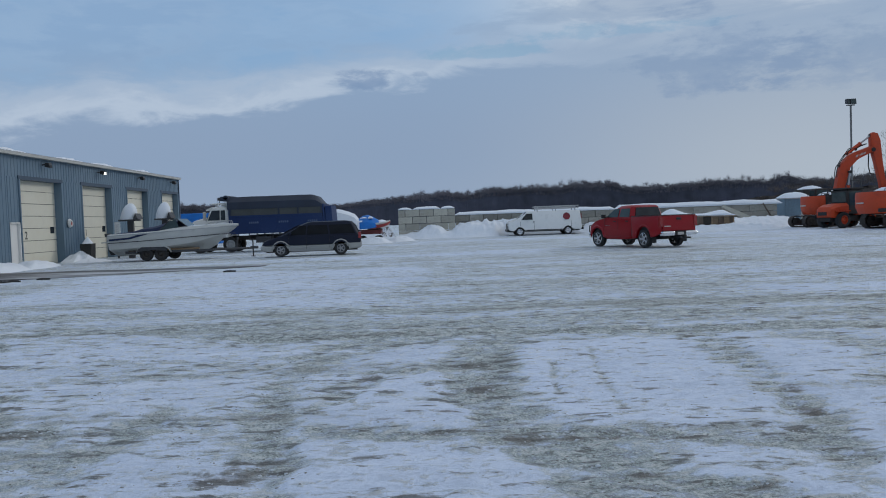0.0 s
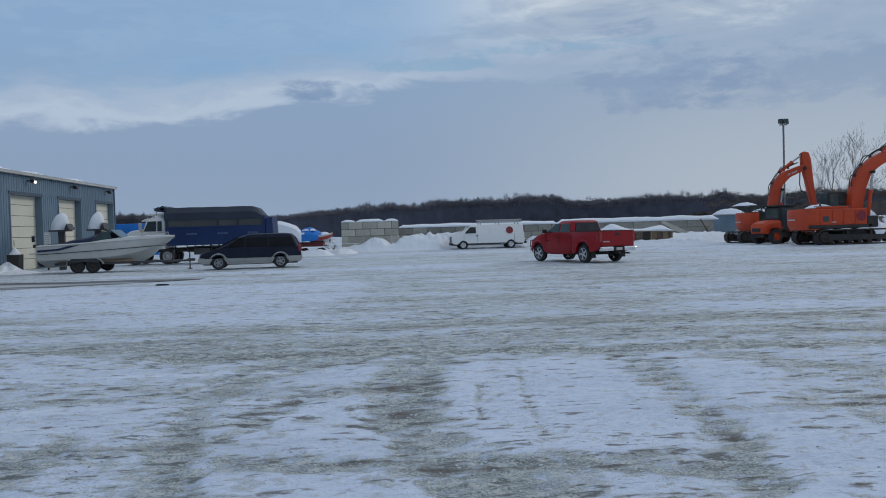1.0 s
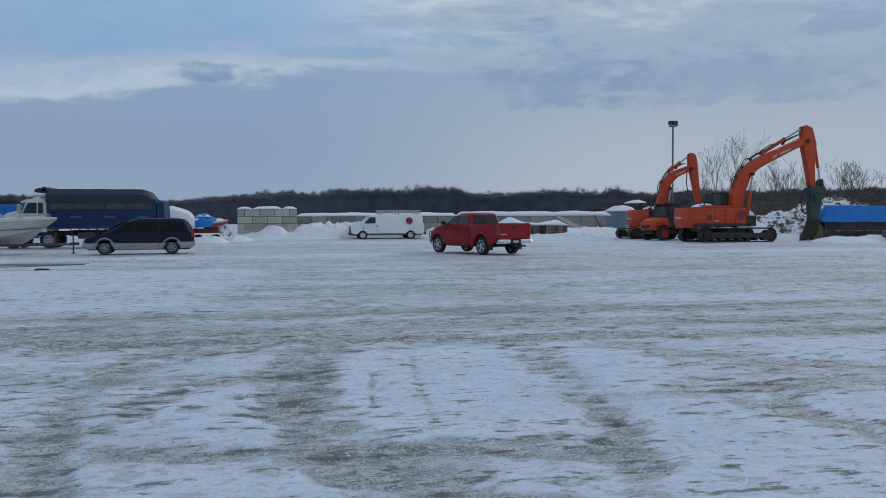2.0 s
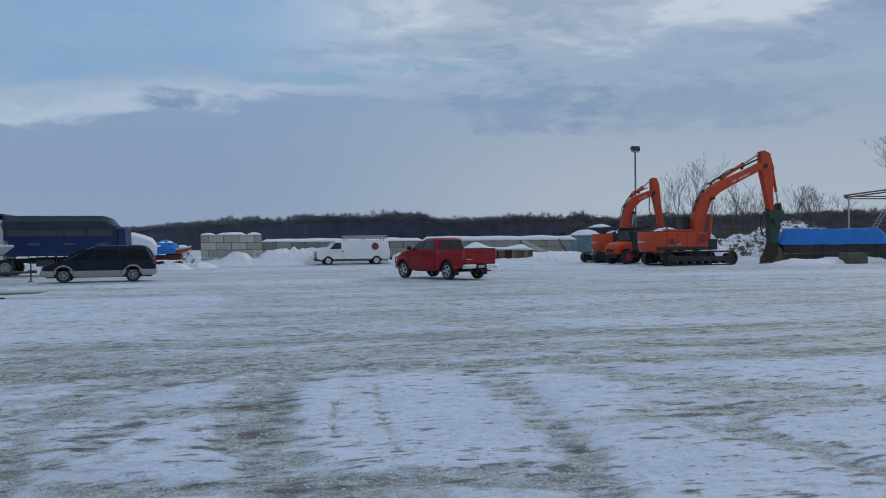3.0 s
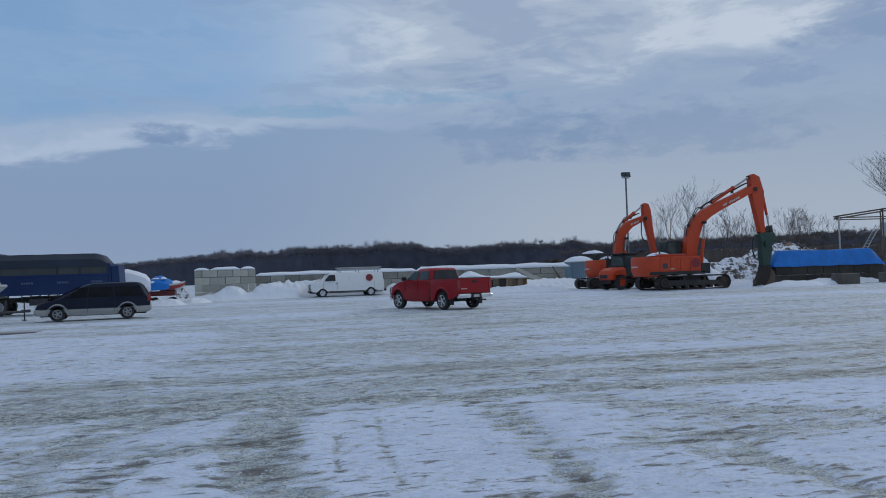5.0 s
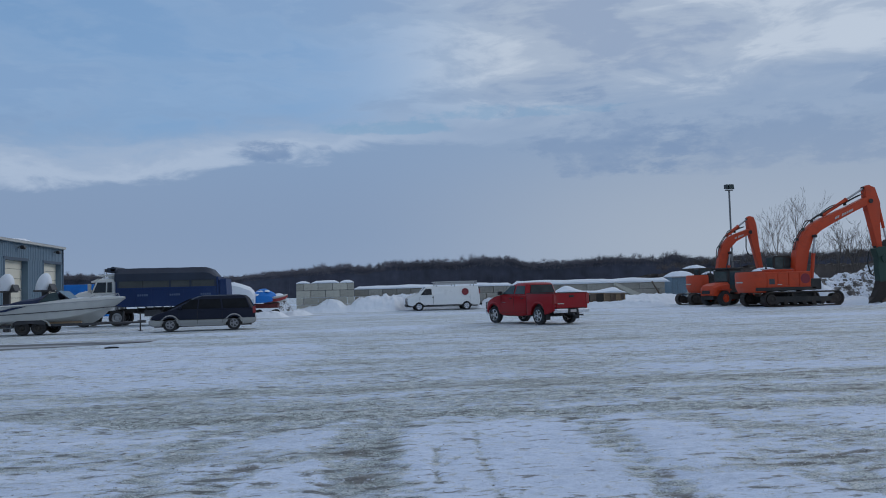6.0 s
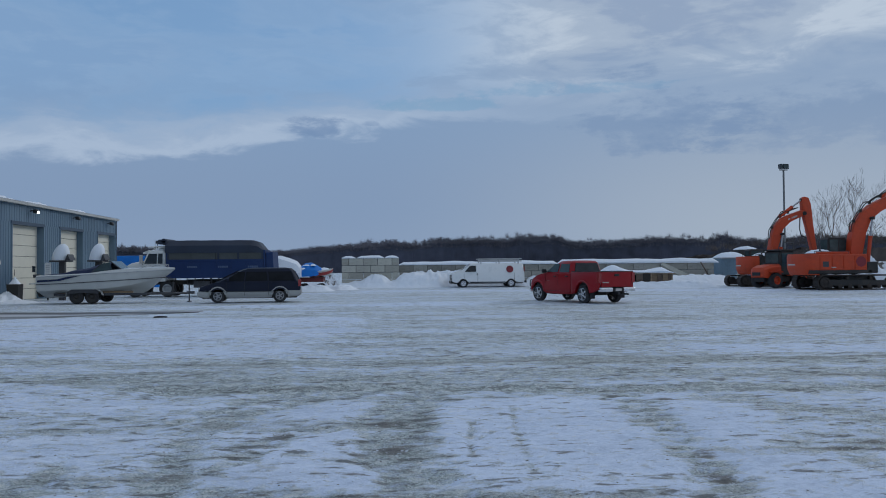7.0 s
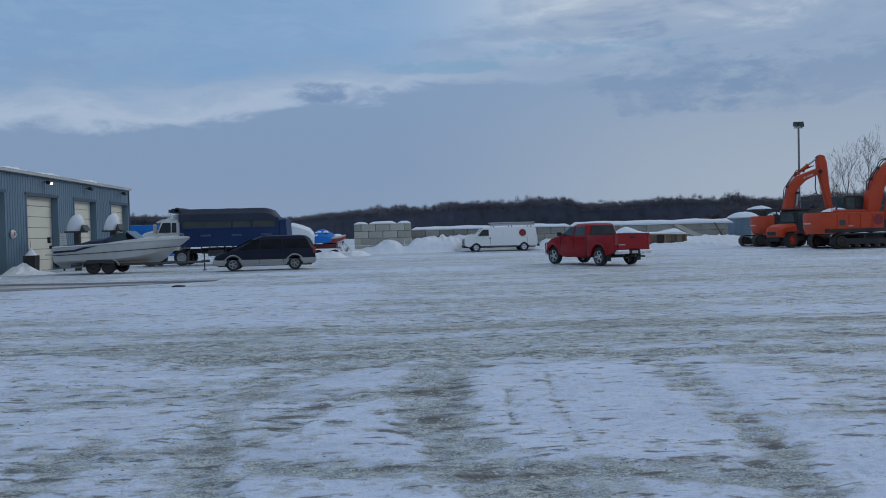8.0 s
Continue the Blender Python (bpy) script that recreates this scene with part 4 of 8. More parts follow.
snow_ridge("low snow drift half burying the timber crates", 61.35, ((12.0, 0.30, 59.8), (14.0, 0.38, 59.7), (17.5, 0.42, 59.6), (21.0, 0.40, 59.6), (23.5, 0.50, 59.8), (26.0, 0.30, 60.0)), 8)
snow_ridge("deep snow lying behind the screening plant", 66.0, ((48.0, 1.0, 62.4), (54.0, 1.2, 61.2), (60.0, 1.3, 61.0), (72.0, 1.2, 61.5)), 12, 0.25)
bank("snow_bank", "low snow ridge at the foot of the tarped pile", (38.2, 48.8, 3.0, 1.3, 0.36), (41.6, 49.6, 3.0, 1.2, 0.42), (45, 51.0, 2.4, 0.9, 0.4), (49, 51.2, 3, 0.9, 0.4), (36, 52, 2.0, 1.0, 0.45), (54, 51.5, 3.0, 1.2, 0.5))
bank("snow_bank", "shovelled snow beside the workshop doors", (-20.05, 44.0, 0.95, 1.5, 0.66, 1.25), (-19.3, 43.4, 1.0, 1.6, 0.24, 1.2), (-19.7, 38.2, 0.9, 2.0, 0.32), (-19.8, 35.0, 1.0, 2.5, 0.4))
snow_ridge("snow drifts among the stored boats", 68.0, ((-14.0, 0.7, 65.0), (-9.0, 0.85, 64.6), (-5.5, 0.7, 64.6), (-3.8, 0.35, 65.2)), 15)
snow_ridge("snow drifted against the boat trailer", 61.5, ((-8.6, 0.22, 59.6), (-6.6, 0.34, 59.4), (-5.0, 0.40, 59.5), (-3.9, 0.24, 60.0)), 23)
snow_ridge("low trodden snow beside the boat trailer", 65.0, ((-4.9, 0.18, 62.6), (-3.6, 0.30, 62.4), (-2.2, 0.20, 63.2)), 19)

# ---- woods on the horizon ----
def sliver(verts, faces, a, b, w, turn):
    """A thin tapered twig of three sides."""
    i = len(verts)
    for k in range(3):
        t = turn + k * 2.094
        verts.append((a[0] + w * math.cos(t), a[1] + w * math.sin(t), a[2]))
    verts.append(b)
    faces.extend(((i, i + 1, i + 3), (i + 1, i + 2, i + 3), (i + 2, i, i + 3)))


# bearing, and how high over the level the tops of the woods stand there, in degrees
SKYLINE = ((-60, 1.6), (-20, 1.72), (-15.5, 1.72), (-8.4, 1.33), (-5.1, 1.68), (-0.2, 2.06), (1.7, 2.03), (4.9, 2.28), (8.0, 2.26), (10.5, 2.42), (11.8, 2.37), (14.1, 1.86), (18.2, 2.16), (20.5, 2.08), (22.4, 2.03), (23.2, 2.38), (24.1, 2.03), (26, 1.91), (60, 2.0))


def woods_top(x, y):
    """The height of the woods at a place, as it looks from the yard."""
    bearing = math.degrees(math.atan2(x, y))
    return 1.6 + math.hypot(x, y) * math.tan(radians(np.interp(bearing, [p[0] for p in SKYLINE], [p[1] for p in SKYLINE])))


def far_woods(name, label, mat, line, rows, spacing, heights, depth, seed, mass=0.915, crown=(2.0, 3.4), twigs=50, girth=0.052, fringe=6, tips_mat=None):
    """A belt of leafless trees along a line, each with a fine rounded crown; heights: at both ends, or a rule."""
    r = random.Random(seed)
    verts, faces, stems = [], [], []
    (ax, ay), (bx, by) = line
    length = math.hypot(bx - ax, by - ay)
    n = int(length / spacing)
    nx, ny = -(by - ay) / length, (bx - ax) / length

    def top(f, x, y):
        swell = 1.01 + 0.05 * noise.noise(Vector((f * length * 0.03, seed, 0))) + 0.09 * noise.noise(Vector((f * length * 0.11, seed + 5, 0)))
        return (heights(x, y) if callable(heights) else (heights[0] + (heights[1] - heights[0]) * f)) * swell

    for row in range(rows):
        for i in range(n):
            f = (i + r.random()) / n
            off = depth * (row + r.random()) / rows
            x, y = ax + (bx - ax) * f + nx * off, ay + (by - ay) * f + ny * off
            h = top(f, x, y) * r.uniform(0.93, 1.06) * (1.10 if r.random() < 0.05 else 1)
            stems.append(len(faces))
            sliver(verts, faces, (x, y, -0.3), (x + r.uniform(-.4, .4), y, h * 0.95), girth * 1.6, r.random() * 6)
            wide, tall = r.uniform(*crown), h * r.uniform(0.15, 0.24)
            for k in range(twigs):
                a, lean = r.random() * 6.28, r.random() ** 0.6
                c, sn, up = math.cos(a) * lean, math.sin(a) * lean, math.sqrt(1 - lean * lean)
                reach = r.uniform(0.75, 1.0)
                base = r.uniform(0.25, 0.6)
                z = h - tall
                sliver(verts, faces, (x + c * wide * base, y + sn * wide * base, z + tall * up * base * 0.7), (x + c * wide * reach + r.uniform(-.2, .2), y + sn * wide * reach, z + tall * up * reach), girth * r.uniform(0.5, 1.0), a)
    # the thickets of fine twigs within, too dense to see through
    for step, (back, tall) in enumerate(((0.3, mass * 0.92), (0.6, mass * 0.97), (1.0, mass))):
        m = int(length / 0.4)
        base = len(verts)
        tips = []
        for i in range(m + 1):
            f = i / m
            x, y = ax + (bx - ax) * f + nx * depth * back, ay + (by - ay) * f + ny * depth * back
            q = f * length
            lump = 0.05 * noise.noise(Vector((q * 0.21, seed + step * 9, 0))) + 0.03 * noise.noise(Vector((q * 0.6, seed + step * 7, 3)))
            z = top(f, x, y) * tall * (0.97 + lump + r.uniform(-0.03, 0.03))
            tips.append((x, y, z))
            verts.extend(((x, y, -0.5), (x, y, z), (x + nx * 5, y + ny * 5, z * 0.85)))
        for i in range(m):
            a = base + i * 3
            faces.extend(((a, a + 3, a + 4, a + 1), (a + 1, a + 4, a + 5, a + 2)))
        for x, y, z in tips:
            for k in range(fringe):
                a, c = r.uniform(-0.8, 0.8), r.uniform(-0.5, 0.5)
                sliver(verts, faces, (x + a, y, z * 0.88), (x + a + c, y, z * (1.01 + 0.07 * r.random())), girth, r.random() * 6)
    mesh = bpy.data.meshes.new(name)
    mesh.from_pydata(verts, [], faces)
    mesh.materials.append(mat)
    # tips take a lighter twig colour, raised also against the crowns' self-shading
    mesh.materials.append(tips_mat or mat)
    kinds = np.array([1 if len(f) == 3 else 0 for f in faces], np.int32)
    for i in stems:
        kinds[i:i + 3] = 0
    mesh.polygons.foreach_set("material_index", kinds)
    return tagged(new(name, mesh), label, "trees", kind="stuff")


far_woods("far_woods", "distant belt of bare winter woods tinted with bluish haze", hazed_wood, ((-330, 400), (-10, 318)), 4, 1.3, woods_top, 22, 3, tips_mat=hazed_twigs)
far_woods("far_woods", "distant belt of bare winter woods tinted with bluish haze", hazed_wood, ((-14, 319), (330, 250)), 4, 1.3, woods_top, 22, 9, tips_mat=hazed_twigs)

# ---- vehicles ----
def lathe(bm, profile, n=28, m=None):
    """Turns an outline (radius, y) round the y axis."""
    rings = []
    for i in range(n):
        a = 2 * math.pi * i / n
        rings.append([Vector((r * math.cos(a), y, r * math.sin(a))) for r, y in profile])
    if m is not None:
        rings = [[m @ p for p in ring] for ring in rings]
    rows = [[bm.verts.new(p) for p in ring] for ring in rings]
    k = len(profile)
    for i in range(n):
        a, b = rows[i], rows[(i + 1) % n]
        for j in range(k - 1):
            bm.faces.new((a[j], a[j + 1], b[j + 1], b[j]))
    return bm


def pane(bm, pts, thick=0.012):
    """A flat plate with the given corners, thickened to both sides."""
    pts = [Vector(p) for p in pts]
    nrm = (pts[1] - pts[0]).cross(pts[2] - pts[0]).normalized() * thick
    a = [bm.verts.new(p - nrm) for p in pts]
    b = [bm.verts.new(p + nrm) for p in pts]
    n = len(pts)
    bm.faces.new(a[::-1])
    bm.faces.new(b)
    for i in range(n):
        bm.faces.new((a[i], a[(i + 1) % n], b[(i + 1) % n], b[i]))
    return bm


def wheel(parent, x, y, r, width, rim_r, spokes=6, rim_mat=None, name="wheel", steer=0.0):
    """A wheel whose outer face looks along +y (or -y for a negative y)."""
    rim_mat = rim_mat or alloy
    s = 1 if y > 0 else -1
    w = new(name)
    w.parent = parent
    w.matrix_basis = pose(x, y, r, 0, 0, steer)
    h = width / 2
    bm = bmesh.new()
    lathe(bm, [(rim_r, -h * 0.9), (rim_r + (r - rim_r) * 0.45, -h), (r - 0.025, -h * 0.88), (r, -h * 0.6), (r - 0.006, -h * 0.2), (r - 0.012, 0), (r - 0.006, h * 0.2), (r, h * 0.6), (r - 0.025, h * 0.88), (rim_r + (r - rim_r) * 0.45, h), (rim_r, h * 0.9), (rim_r, -h * 0.9)], 36)
    part("tyre", bm, rubber, w, smooth=True)
    bm = bmesh.new()
    lathe(bm, [(rim_r + 0.004, s * h * 0.55), (rim_r + 0.006, s * h * 0.93), (rim_r - 0.022, s * h * 0.96), (rim_r - 0.03, s * h * 0.60), (rim_r - 0.03, -s * h * 0.7), (rim_r, -s * h * 0.8)], 36)
    if spokes:
        for k in range(spokes):
            a = 2 * math.pi * k / spokes
            m = Matrix.Rotation(a, 4, "Y")
            w0, w1 = rim_r * 0.20, rim_r * 0.13
            pts = [(0.05, s * h * 0.78, -w0 / 1.2), (rim_r - 0.02, s * h * 0.80, -w1), (rim_r - 0.02, s * h * 0.80, w1), (0.05, s * h * 0.78, w0 / 1.2)]
            pane(bm, [m @ Vector(p) for p in pts], 0.014)
    else:
        lathe(bm, [(rim_r - 0.03, s * h * 0.55), (rim_r * 0.65, s * h * 0.45), (rim_r * 0.45, s * h * 0.75), (0.0, s * h * 0.75)], 28)
    lathe(bm, [(rim_r * 0.26, s * h * 0.6), (rim_r * 0.24, s * h * 0.88), (0.0, s * h * 0.92)], 16)
    part("rim", bm, rim_mat, w, smooth=True)
    bm = bmesh.new()
    lathe(bm, [(rim_r - 0.035, s * h * 0.30), (0.0, s * h * 0.30)], 24)
    lathe(bm, [(rim_r - 0.035, s * h * 0.26), (0.0, s * h * 0.26)], 24)
    part("brake_disc", bm, dark_steel, w)
    return w


def arch(cx, cz, r, z, n=9):
    """Points of a wheel arch from front to back along the lower edge at height z."""
    h = z - cz
    a0 = math.asin(max(-1, min(1, h / r)))
    return [(cx + r * math.cos(a0 + (math.pi - 2 * a0) * i / n), cz + r * math.sin(a0 + (math.pi - 2 * a0) * i / n)) for i in range(n + 1)]


def narrow(bm, z0, z1, f0, f1):
    """Draws the sides in towards the top."""
    for v in bm.verts:
        k = min(max((v.co.z - z0) / (z1 - z0), 0), 1)
        v.co.y *= f0 + (f1 - f0) * k
    return bm


def side_strip(name, mat, parent, pts, y, label=""):
    """A thin strip on both sides of a body, each its own part."""
    for s in (1, -1):
        bm = bmesh.new()
        prism(bm, pts, s * y, s * (y + 0.012))
        part(name, bm, mat, parent, label)


def greenhouse(bm, low, high, roof, crown):
    """A cabin above the belt line: rings (x back, x front, half width, z)."""
    rings = []
    for xb, xf, w, z in (low, high, roof, crown):
        c = min(0.14, w * 0.2)
        rings.append([(xb + c, -w, z), (xf - c * 1.4, -w, z), (xf, -w + c * 1.8, z), (xf, w - c * 1.8, z), (xf - c * 1.4, w, z), (xb + c, w, z), (xb, w - c, z), (xb, -w + c, z)])
    return loft(bm, rings)


def side_glass(parent, low, high, spans, z0, z1, mat, name="side_window", out=0.012):
    """Windows in the sloping side of a cabin; spans: (x back low, x front low, x back high, x front high)."""
    def y_at(z):
        k = (z - low[3]) / (high[3] - low[3])
        return low[2] + (high[2] - low[2]) * k
    for s in (1, -1):
        for a, b, c, d in spans:
            bm = bmesh.new()
            pane(bm, [(a, s * (y_at(z0) + out), z0), (b, s * (y_at(z0) + out), z0), (d, s * (y_at(z1) + out), z1), (c, s * (y_at(z1) + out), z1)], 0.008)
            part(name, bm, mat, parent)


def pickup_truck(m):
    t = thing("pickup_truck", m, "bright red crew-cab pickup truck with chrome wheels and bumpers", "pickup truck")
    xf, xr, r = 1.93, -1.64, 0.405
    # cab floor, doors, wings and bonnet sides in one shell
    prof = [(-0.74, 0.40), (-0.74, 1.39), (1.30, 1.37), (1.72, 1.32), (2.10, 1.23), (2.38, 1.14), (2.54, 1.00), (2.58, 0.80), (2.58, 0.56), (2.50, 0.48)]
    prof += arch(xf, 0.47, 0.52, 0.46, 13) + [(1.2, 0.38), (-0.2, 0.38)]
    bm = prism(bmesh.new(), prof, -0.99, 0.99, bevel=0.07, segments=3)
    narrow(bm, 0.9, 1.4, 1.0, 0.955)
    part("body", bm, red_paint, t, smooth=True)
    bm = prism(bmesh.new(), [(1.30, 1.28), (1.30, 1.42), (1.6, 1.41), (2.0, 1.35), (2.34, 1.26), (2.54, 1.15), (2.60, 1.00), (2.3, 0.95)], -0.60, 0.60, bevel=0.07, segments=3)
    part("bonnet", bm, red_paint, t, smooth=True)
    for s in (1, -1):
        ring, inner = arch(xf, 0.47, 0.58, 0.48, 12), arch(xf, 0.47, 0.515, 0.48, 12)
        bm = loft(bmesh.new(), [[(a[0], s * 0.985, a[1]), (a[0] * 0.4 + c[0] * 0.6, s * 1.01, a[1] * 0.4 + c[1] * 0.6), (c[0], s * 1.005, c[1]), (c[0], s * 0.95, c[1])] for a, c in zip(ring, inner)])
        part("front_wing", bm, red_paint, t, smooth=True)
    # cargo bed
    bedp = [(-2.80, 0.62), (-2.84, 1.42), (-0.78, 1.42), (-0.78, 0.40), (-1.10, 0.44)] + arch(xr, 0.47, 0.53, 0.46, 13) + [(-2.3, 0.52)]
    bed = new("cargo_bed")
    bed.parent = t
    for s in (1, -1):
        bm = prism(bmesh.new(), bedp, s * 0.99, s * 0.86, bevel=0.035)
        part("bed_side", bm, red_paint, bed, smooth=True)
        # the swell over the rear wheel
        bm = bmesh.new()
        ring = arch(xr, 0.47, 0.59, 0.48, 12)
        inner = arch(xr, 0.47, 0.525, 0.48, 12)
        loft(bm, [[(a[0], s * 0.985, a[1]), (a[0] * 0.4 + b[0] * 0.6, s * 1.01, a[1] * 0.4 + b[1] * 0.6), (b[0], s * 1.005, b[1]), (b[0], s * 0.95, b[1])] for a, b in zip(ring, inner)])
        part("wheel_flare", bm, red_paint, bed, smooth=True)
        bm = boxes((-2.78, -0.82, s * 0.80, s * 1.0, 1.415, 1.445), bevel=0.008)
        part("bed_rail_cap", bm, black_plastic, bed)
    part("bed_floor", boxes((-2.8, -0.8, -0.86, 0.86, 0.72, 0.78)), dark_steel, bed)
    part("bed_front", boxes((-0.86, -0.80, -0.86, 0.86, 0.78, 1.40)), red_paint, bed)
    part("tailgate", boxes((-2.86, -2.79, -0.86, 0.86, 0.74, 1.425), bevel=0.03), red_paint, t)
    part("tailgate_cap", boxes((-2.87, -2.77, -0.86, 0.86, 1.424, 1.45), bevel=0.01), black_plastic, t)
    part("tailgate_handle", boxes((-2.885, -2.855, -0.13, 0.13, 1.22, 1.32), bevel=0.01), black_plastic, t, "black handle")
    part("tailgate_badge", boxes((-2.87, -2.858, 0.45, 0.80, 0.93, 0.97)), lettering, t, "pale lettering bar")
    for s in (1, -1):
        part("tail_light", boxes((-2.875, -2.72, s * 0.86, s * 1.004, 0.94, 1.37), bevel=0.015), red_lens, t, "red and clear lens")
    # cabin
    low, high = (-0.76, 1.46, 0.93, 1.35), (-0.66, 0.58, 0.785, 1.86)
    bm = greenhouse(bmesh.new(), low, high, (-0.58, 0.46, 0.72, 1.925), (-0.38, 0.28, 0.48, 1.955))
    part("cab", bm, red_paint, t, smooth=True)
    side_glass(t, low, high, [(0.32, 1.24, 0.28, 0.66), (-0.58, 0.20, -0.50, 0.16)], 1.41, 1.80, window_teal)
    bm = bmesh.new()
    pane(bm, [(1.43, -0.66, 1.42), (1.43, 0.66, 1.42), (0.66, 0.60, 1.84), (0.66, -0.60, 1.84)], 0.02)
    part("windscreen", bm, window_teal, t)
    bm = bmesh.new()
    pane(bm, [(-0.757, -0.72, 1.45), (-0.757, 0.72, 1.45), (-0.675, 0.62, 1.83), (-0.675, -0.62, 1.83)], 0.02)
    part("rear_window", bm, window_dark, t)
    # seams and handles of the doors
    for x in (-0.77, 0.26, 1.32):
        side_strip("door_seam", trailer_red, t, [(x - 0.008, 0.52), (x + 0.008, 0.52), (x + 0.008, 1.34), (x - 0.008, 1.34)], 0.968)
    side_strip("sill_seam", black_plastic, t, [(-0.74, 0.52), (1.32, 0.52), (1.32, 0.532), (-0.74, 0.532)], 0.985)
    for x in (-0.52, 0.42):
        for s in (1, -1):
            part("door_handle", boxes((x, x + 0.20, s * 0.955, s * 1.0, 1.19, 1.24), bevel=0.01), black_plastic, t, "black handle")
    side_strip("wing_badge", chrome, t, [(0.92, 1.015), (1.26, 1.015), (1.26, 1.036), (0.92, 1.036)], 0.978, "pale lettering bar")
    for s in (1, -1):
        mir = part("door_mirror", boxes((1.16, 1.29, s * 1.0, s * 1.20, 1.38, 1.56), bevel=0.03), black_plastic, t, smooth=True)
        part("mirror_arm", rods(((1.22, s * 0.90, 1.42), (1.22, s * 1.04, 1.45), 0.025)), black_plastic, t)
        part("head_light", boxes((2.40, 2.595, s * 0.64, s * 0.955, 0.80, 1.00), bevel=0.04), clear_lens, t, "clear lens")
        part("mud_flap", boxes((xr - 0.58, xr - 0.56, s * 0.72, s * 0.97, 0.22, 0.60)), black_plastic, t)
    # front end
    part("grille", boxes((2.54, 2.63, -0.58, 0.58, 0.74, 1.04), bevel=0.02), black_plastic, t)
    part("grille_bar", boxes((2.62, 2.65, -0.58, 0.58, 0.875, 0.905)), chrome, t)
    part("grille_bar", boxes((2.622, 2.652, -0.02, 0.02, 0.74, 1.04)), chrome, t)
    bm = prism(bmesh.new(), [(2.40, 0.46), (2.40, 0.68), (2.66, 0.68), (2.72, 0.62), (2.72, 0.48), (2.64, 0.42)], -0.97, 0.97, bevel=0.05, segments=3)
    part("front_bumper", bm, chrome, t, "chrome bumper", smooth=True)
    guard = new("brush_guard")
    guard.parent = t
    for s in (1, -1):
        part("upright", rods(((2.75, s * 0.42, 0.44), (2.80, s * 0.42, 0.78), 0.035), ((2.80, s * 0.42, 0.78), (2.76, s * 0.42, 1.12), 0.035)), black_plastic, guard)
        part("wing_loop", rods(((2.78, s * 0.42, 1.08), (2.70, s * 0.92, 1.02), 0.025), ((2.70, s * 0.92, 1.02), (2.72, s * 0.92, 0.72), 0.025), ((2.72, s * 0.92, 0.72), (2.79, s * 0.42, 0.70), 0.025)), black_plastic, guard)
    for z in (0.62, 0.84, 1.10):
        part("crossbar", rods(((2.79, -0.42, z), (2.79, 0.42, z), 0.028)), black_plastic, guard)
    # rear bumper
    for s in (1, -1):
        bm = prism(bmesh.new(), [(-2.74, 0.52), (-2.74, 0.72), (-2.95, 0.72), (-2.99, 0.66), (-2.97, 0.54)], s * 0.30, s * 0.95, bevel=0.03)
        part("rear_bumper", bm, chrome, t, "chrome bumper", smooth=True)
    part("bumper_step", boxes((-2.97, -2.74, -0.30, 0.30, 0.54, 0.70), bevel=0.01), black_plastic, t)
    part("plate", boxes((-2.99, -2.97, -0.16, 0.16, 0.56, 0.68)), lettering, t, "plain pale plate")
    part("tow_hitch", boxes((-3.02, -2.6, -0.05, 0.05, 0.42, 0.50)), dark_steel, t)
    # underside
    for s in (1, -1):
        part("chassis_rail", boxes((-2.75, 2.42, s * 0.38, s * 0.50, 0.44, 0.58)), grime, t)
        part("step_pad", boxes((-0.1, 1.0, s * 0.86, s * 0.94, 0.36, 0.43), bevel=0.01), black_plastic, t)
    part("underbody", boxes((-2.7, 2.4, -0.80, 0.80, 0.56, 0.66)), grime, t)
    part("rear_axle", rods(((xr, -0.8, r), (xr, 0.8, r), 0.06)), grime, t)
    part("front_axle", rods(((xf, -0.8, r), (xf, 0.8, r), 0.06)), grime, t)
    part("fuel_tank", boxes((-1.0, 0.1, 0.45, 0.80, 0.36, 0.56), bevel=0.04), grime, t)
    part("exhaust", rods(((-2.3, -0.6, 0.42), (0.4, -0.45, 0.42), 0.045), ((-2.3, -0.6, 0.42), (-2.6, -0.9, 0.40), 0.04)), dark_steel, t)
    for s in (1, -1):
        part("wheel_well", boxes((xr - 0.55, xr + 0.55, s * 0.55, s * 0.84, 0.50, 1.00)), black_plastic, t)
        part("wheel_well", boxes((xf - 0.55, xf + 0.55, s * 0.55, s * 0.86, 0.50, 1.00)), black_plastic, t)
    part("bed_snow", mound(bmesh.new(), -1.85, 0.0, 0.95, 0.80, 0.60, seed=14, rough=0.18, base=0.0, flat=3.2), snow, bed, "lumpy load of snow", smooth=True, m=pose(0, 0, 0.785))
    for s in (1, -1):
        wheel(t, xf, s * 0.86, r, 0.28, 0.275, 5, alloy, steer=6)
        wheel(t, xr, s * 0.86, r, 0.28, 0.275, 5, alloy)
    return t


pickup_truck(pose(9.27, 37.59, -0.012, 0, 0, 113.3))


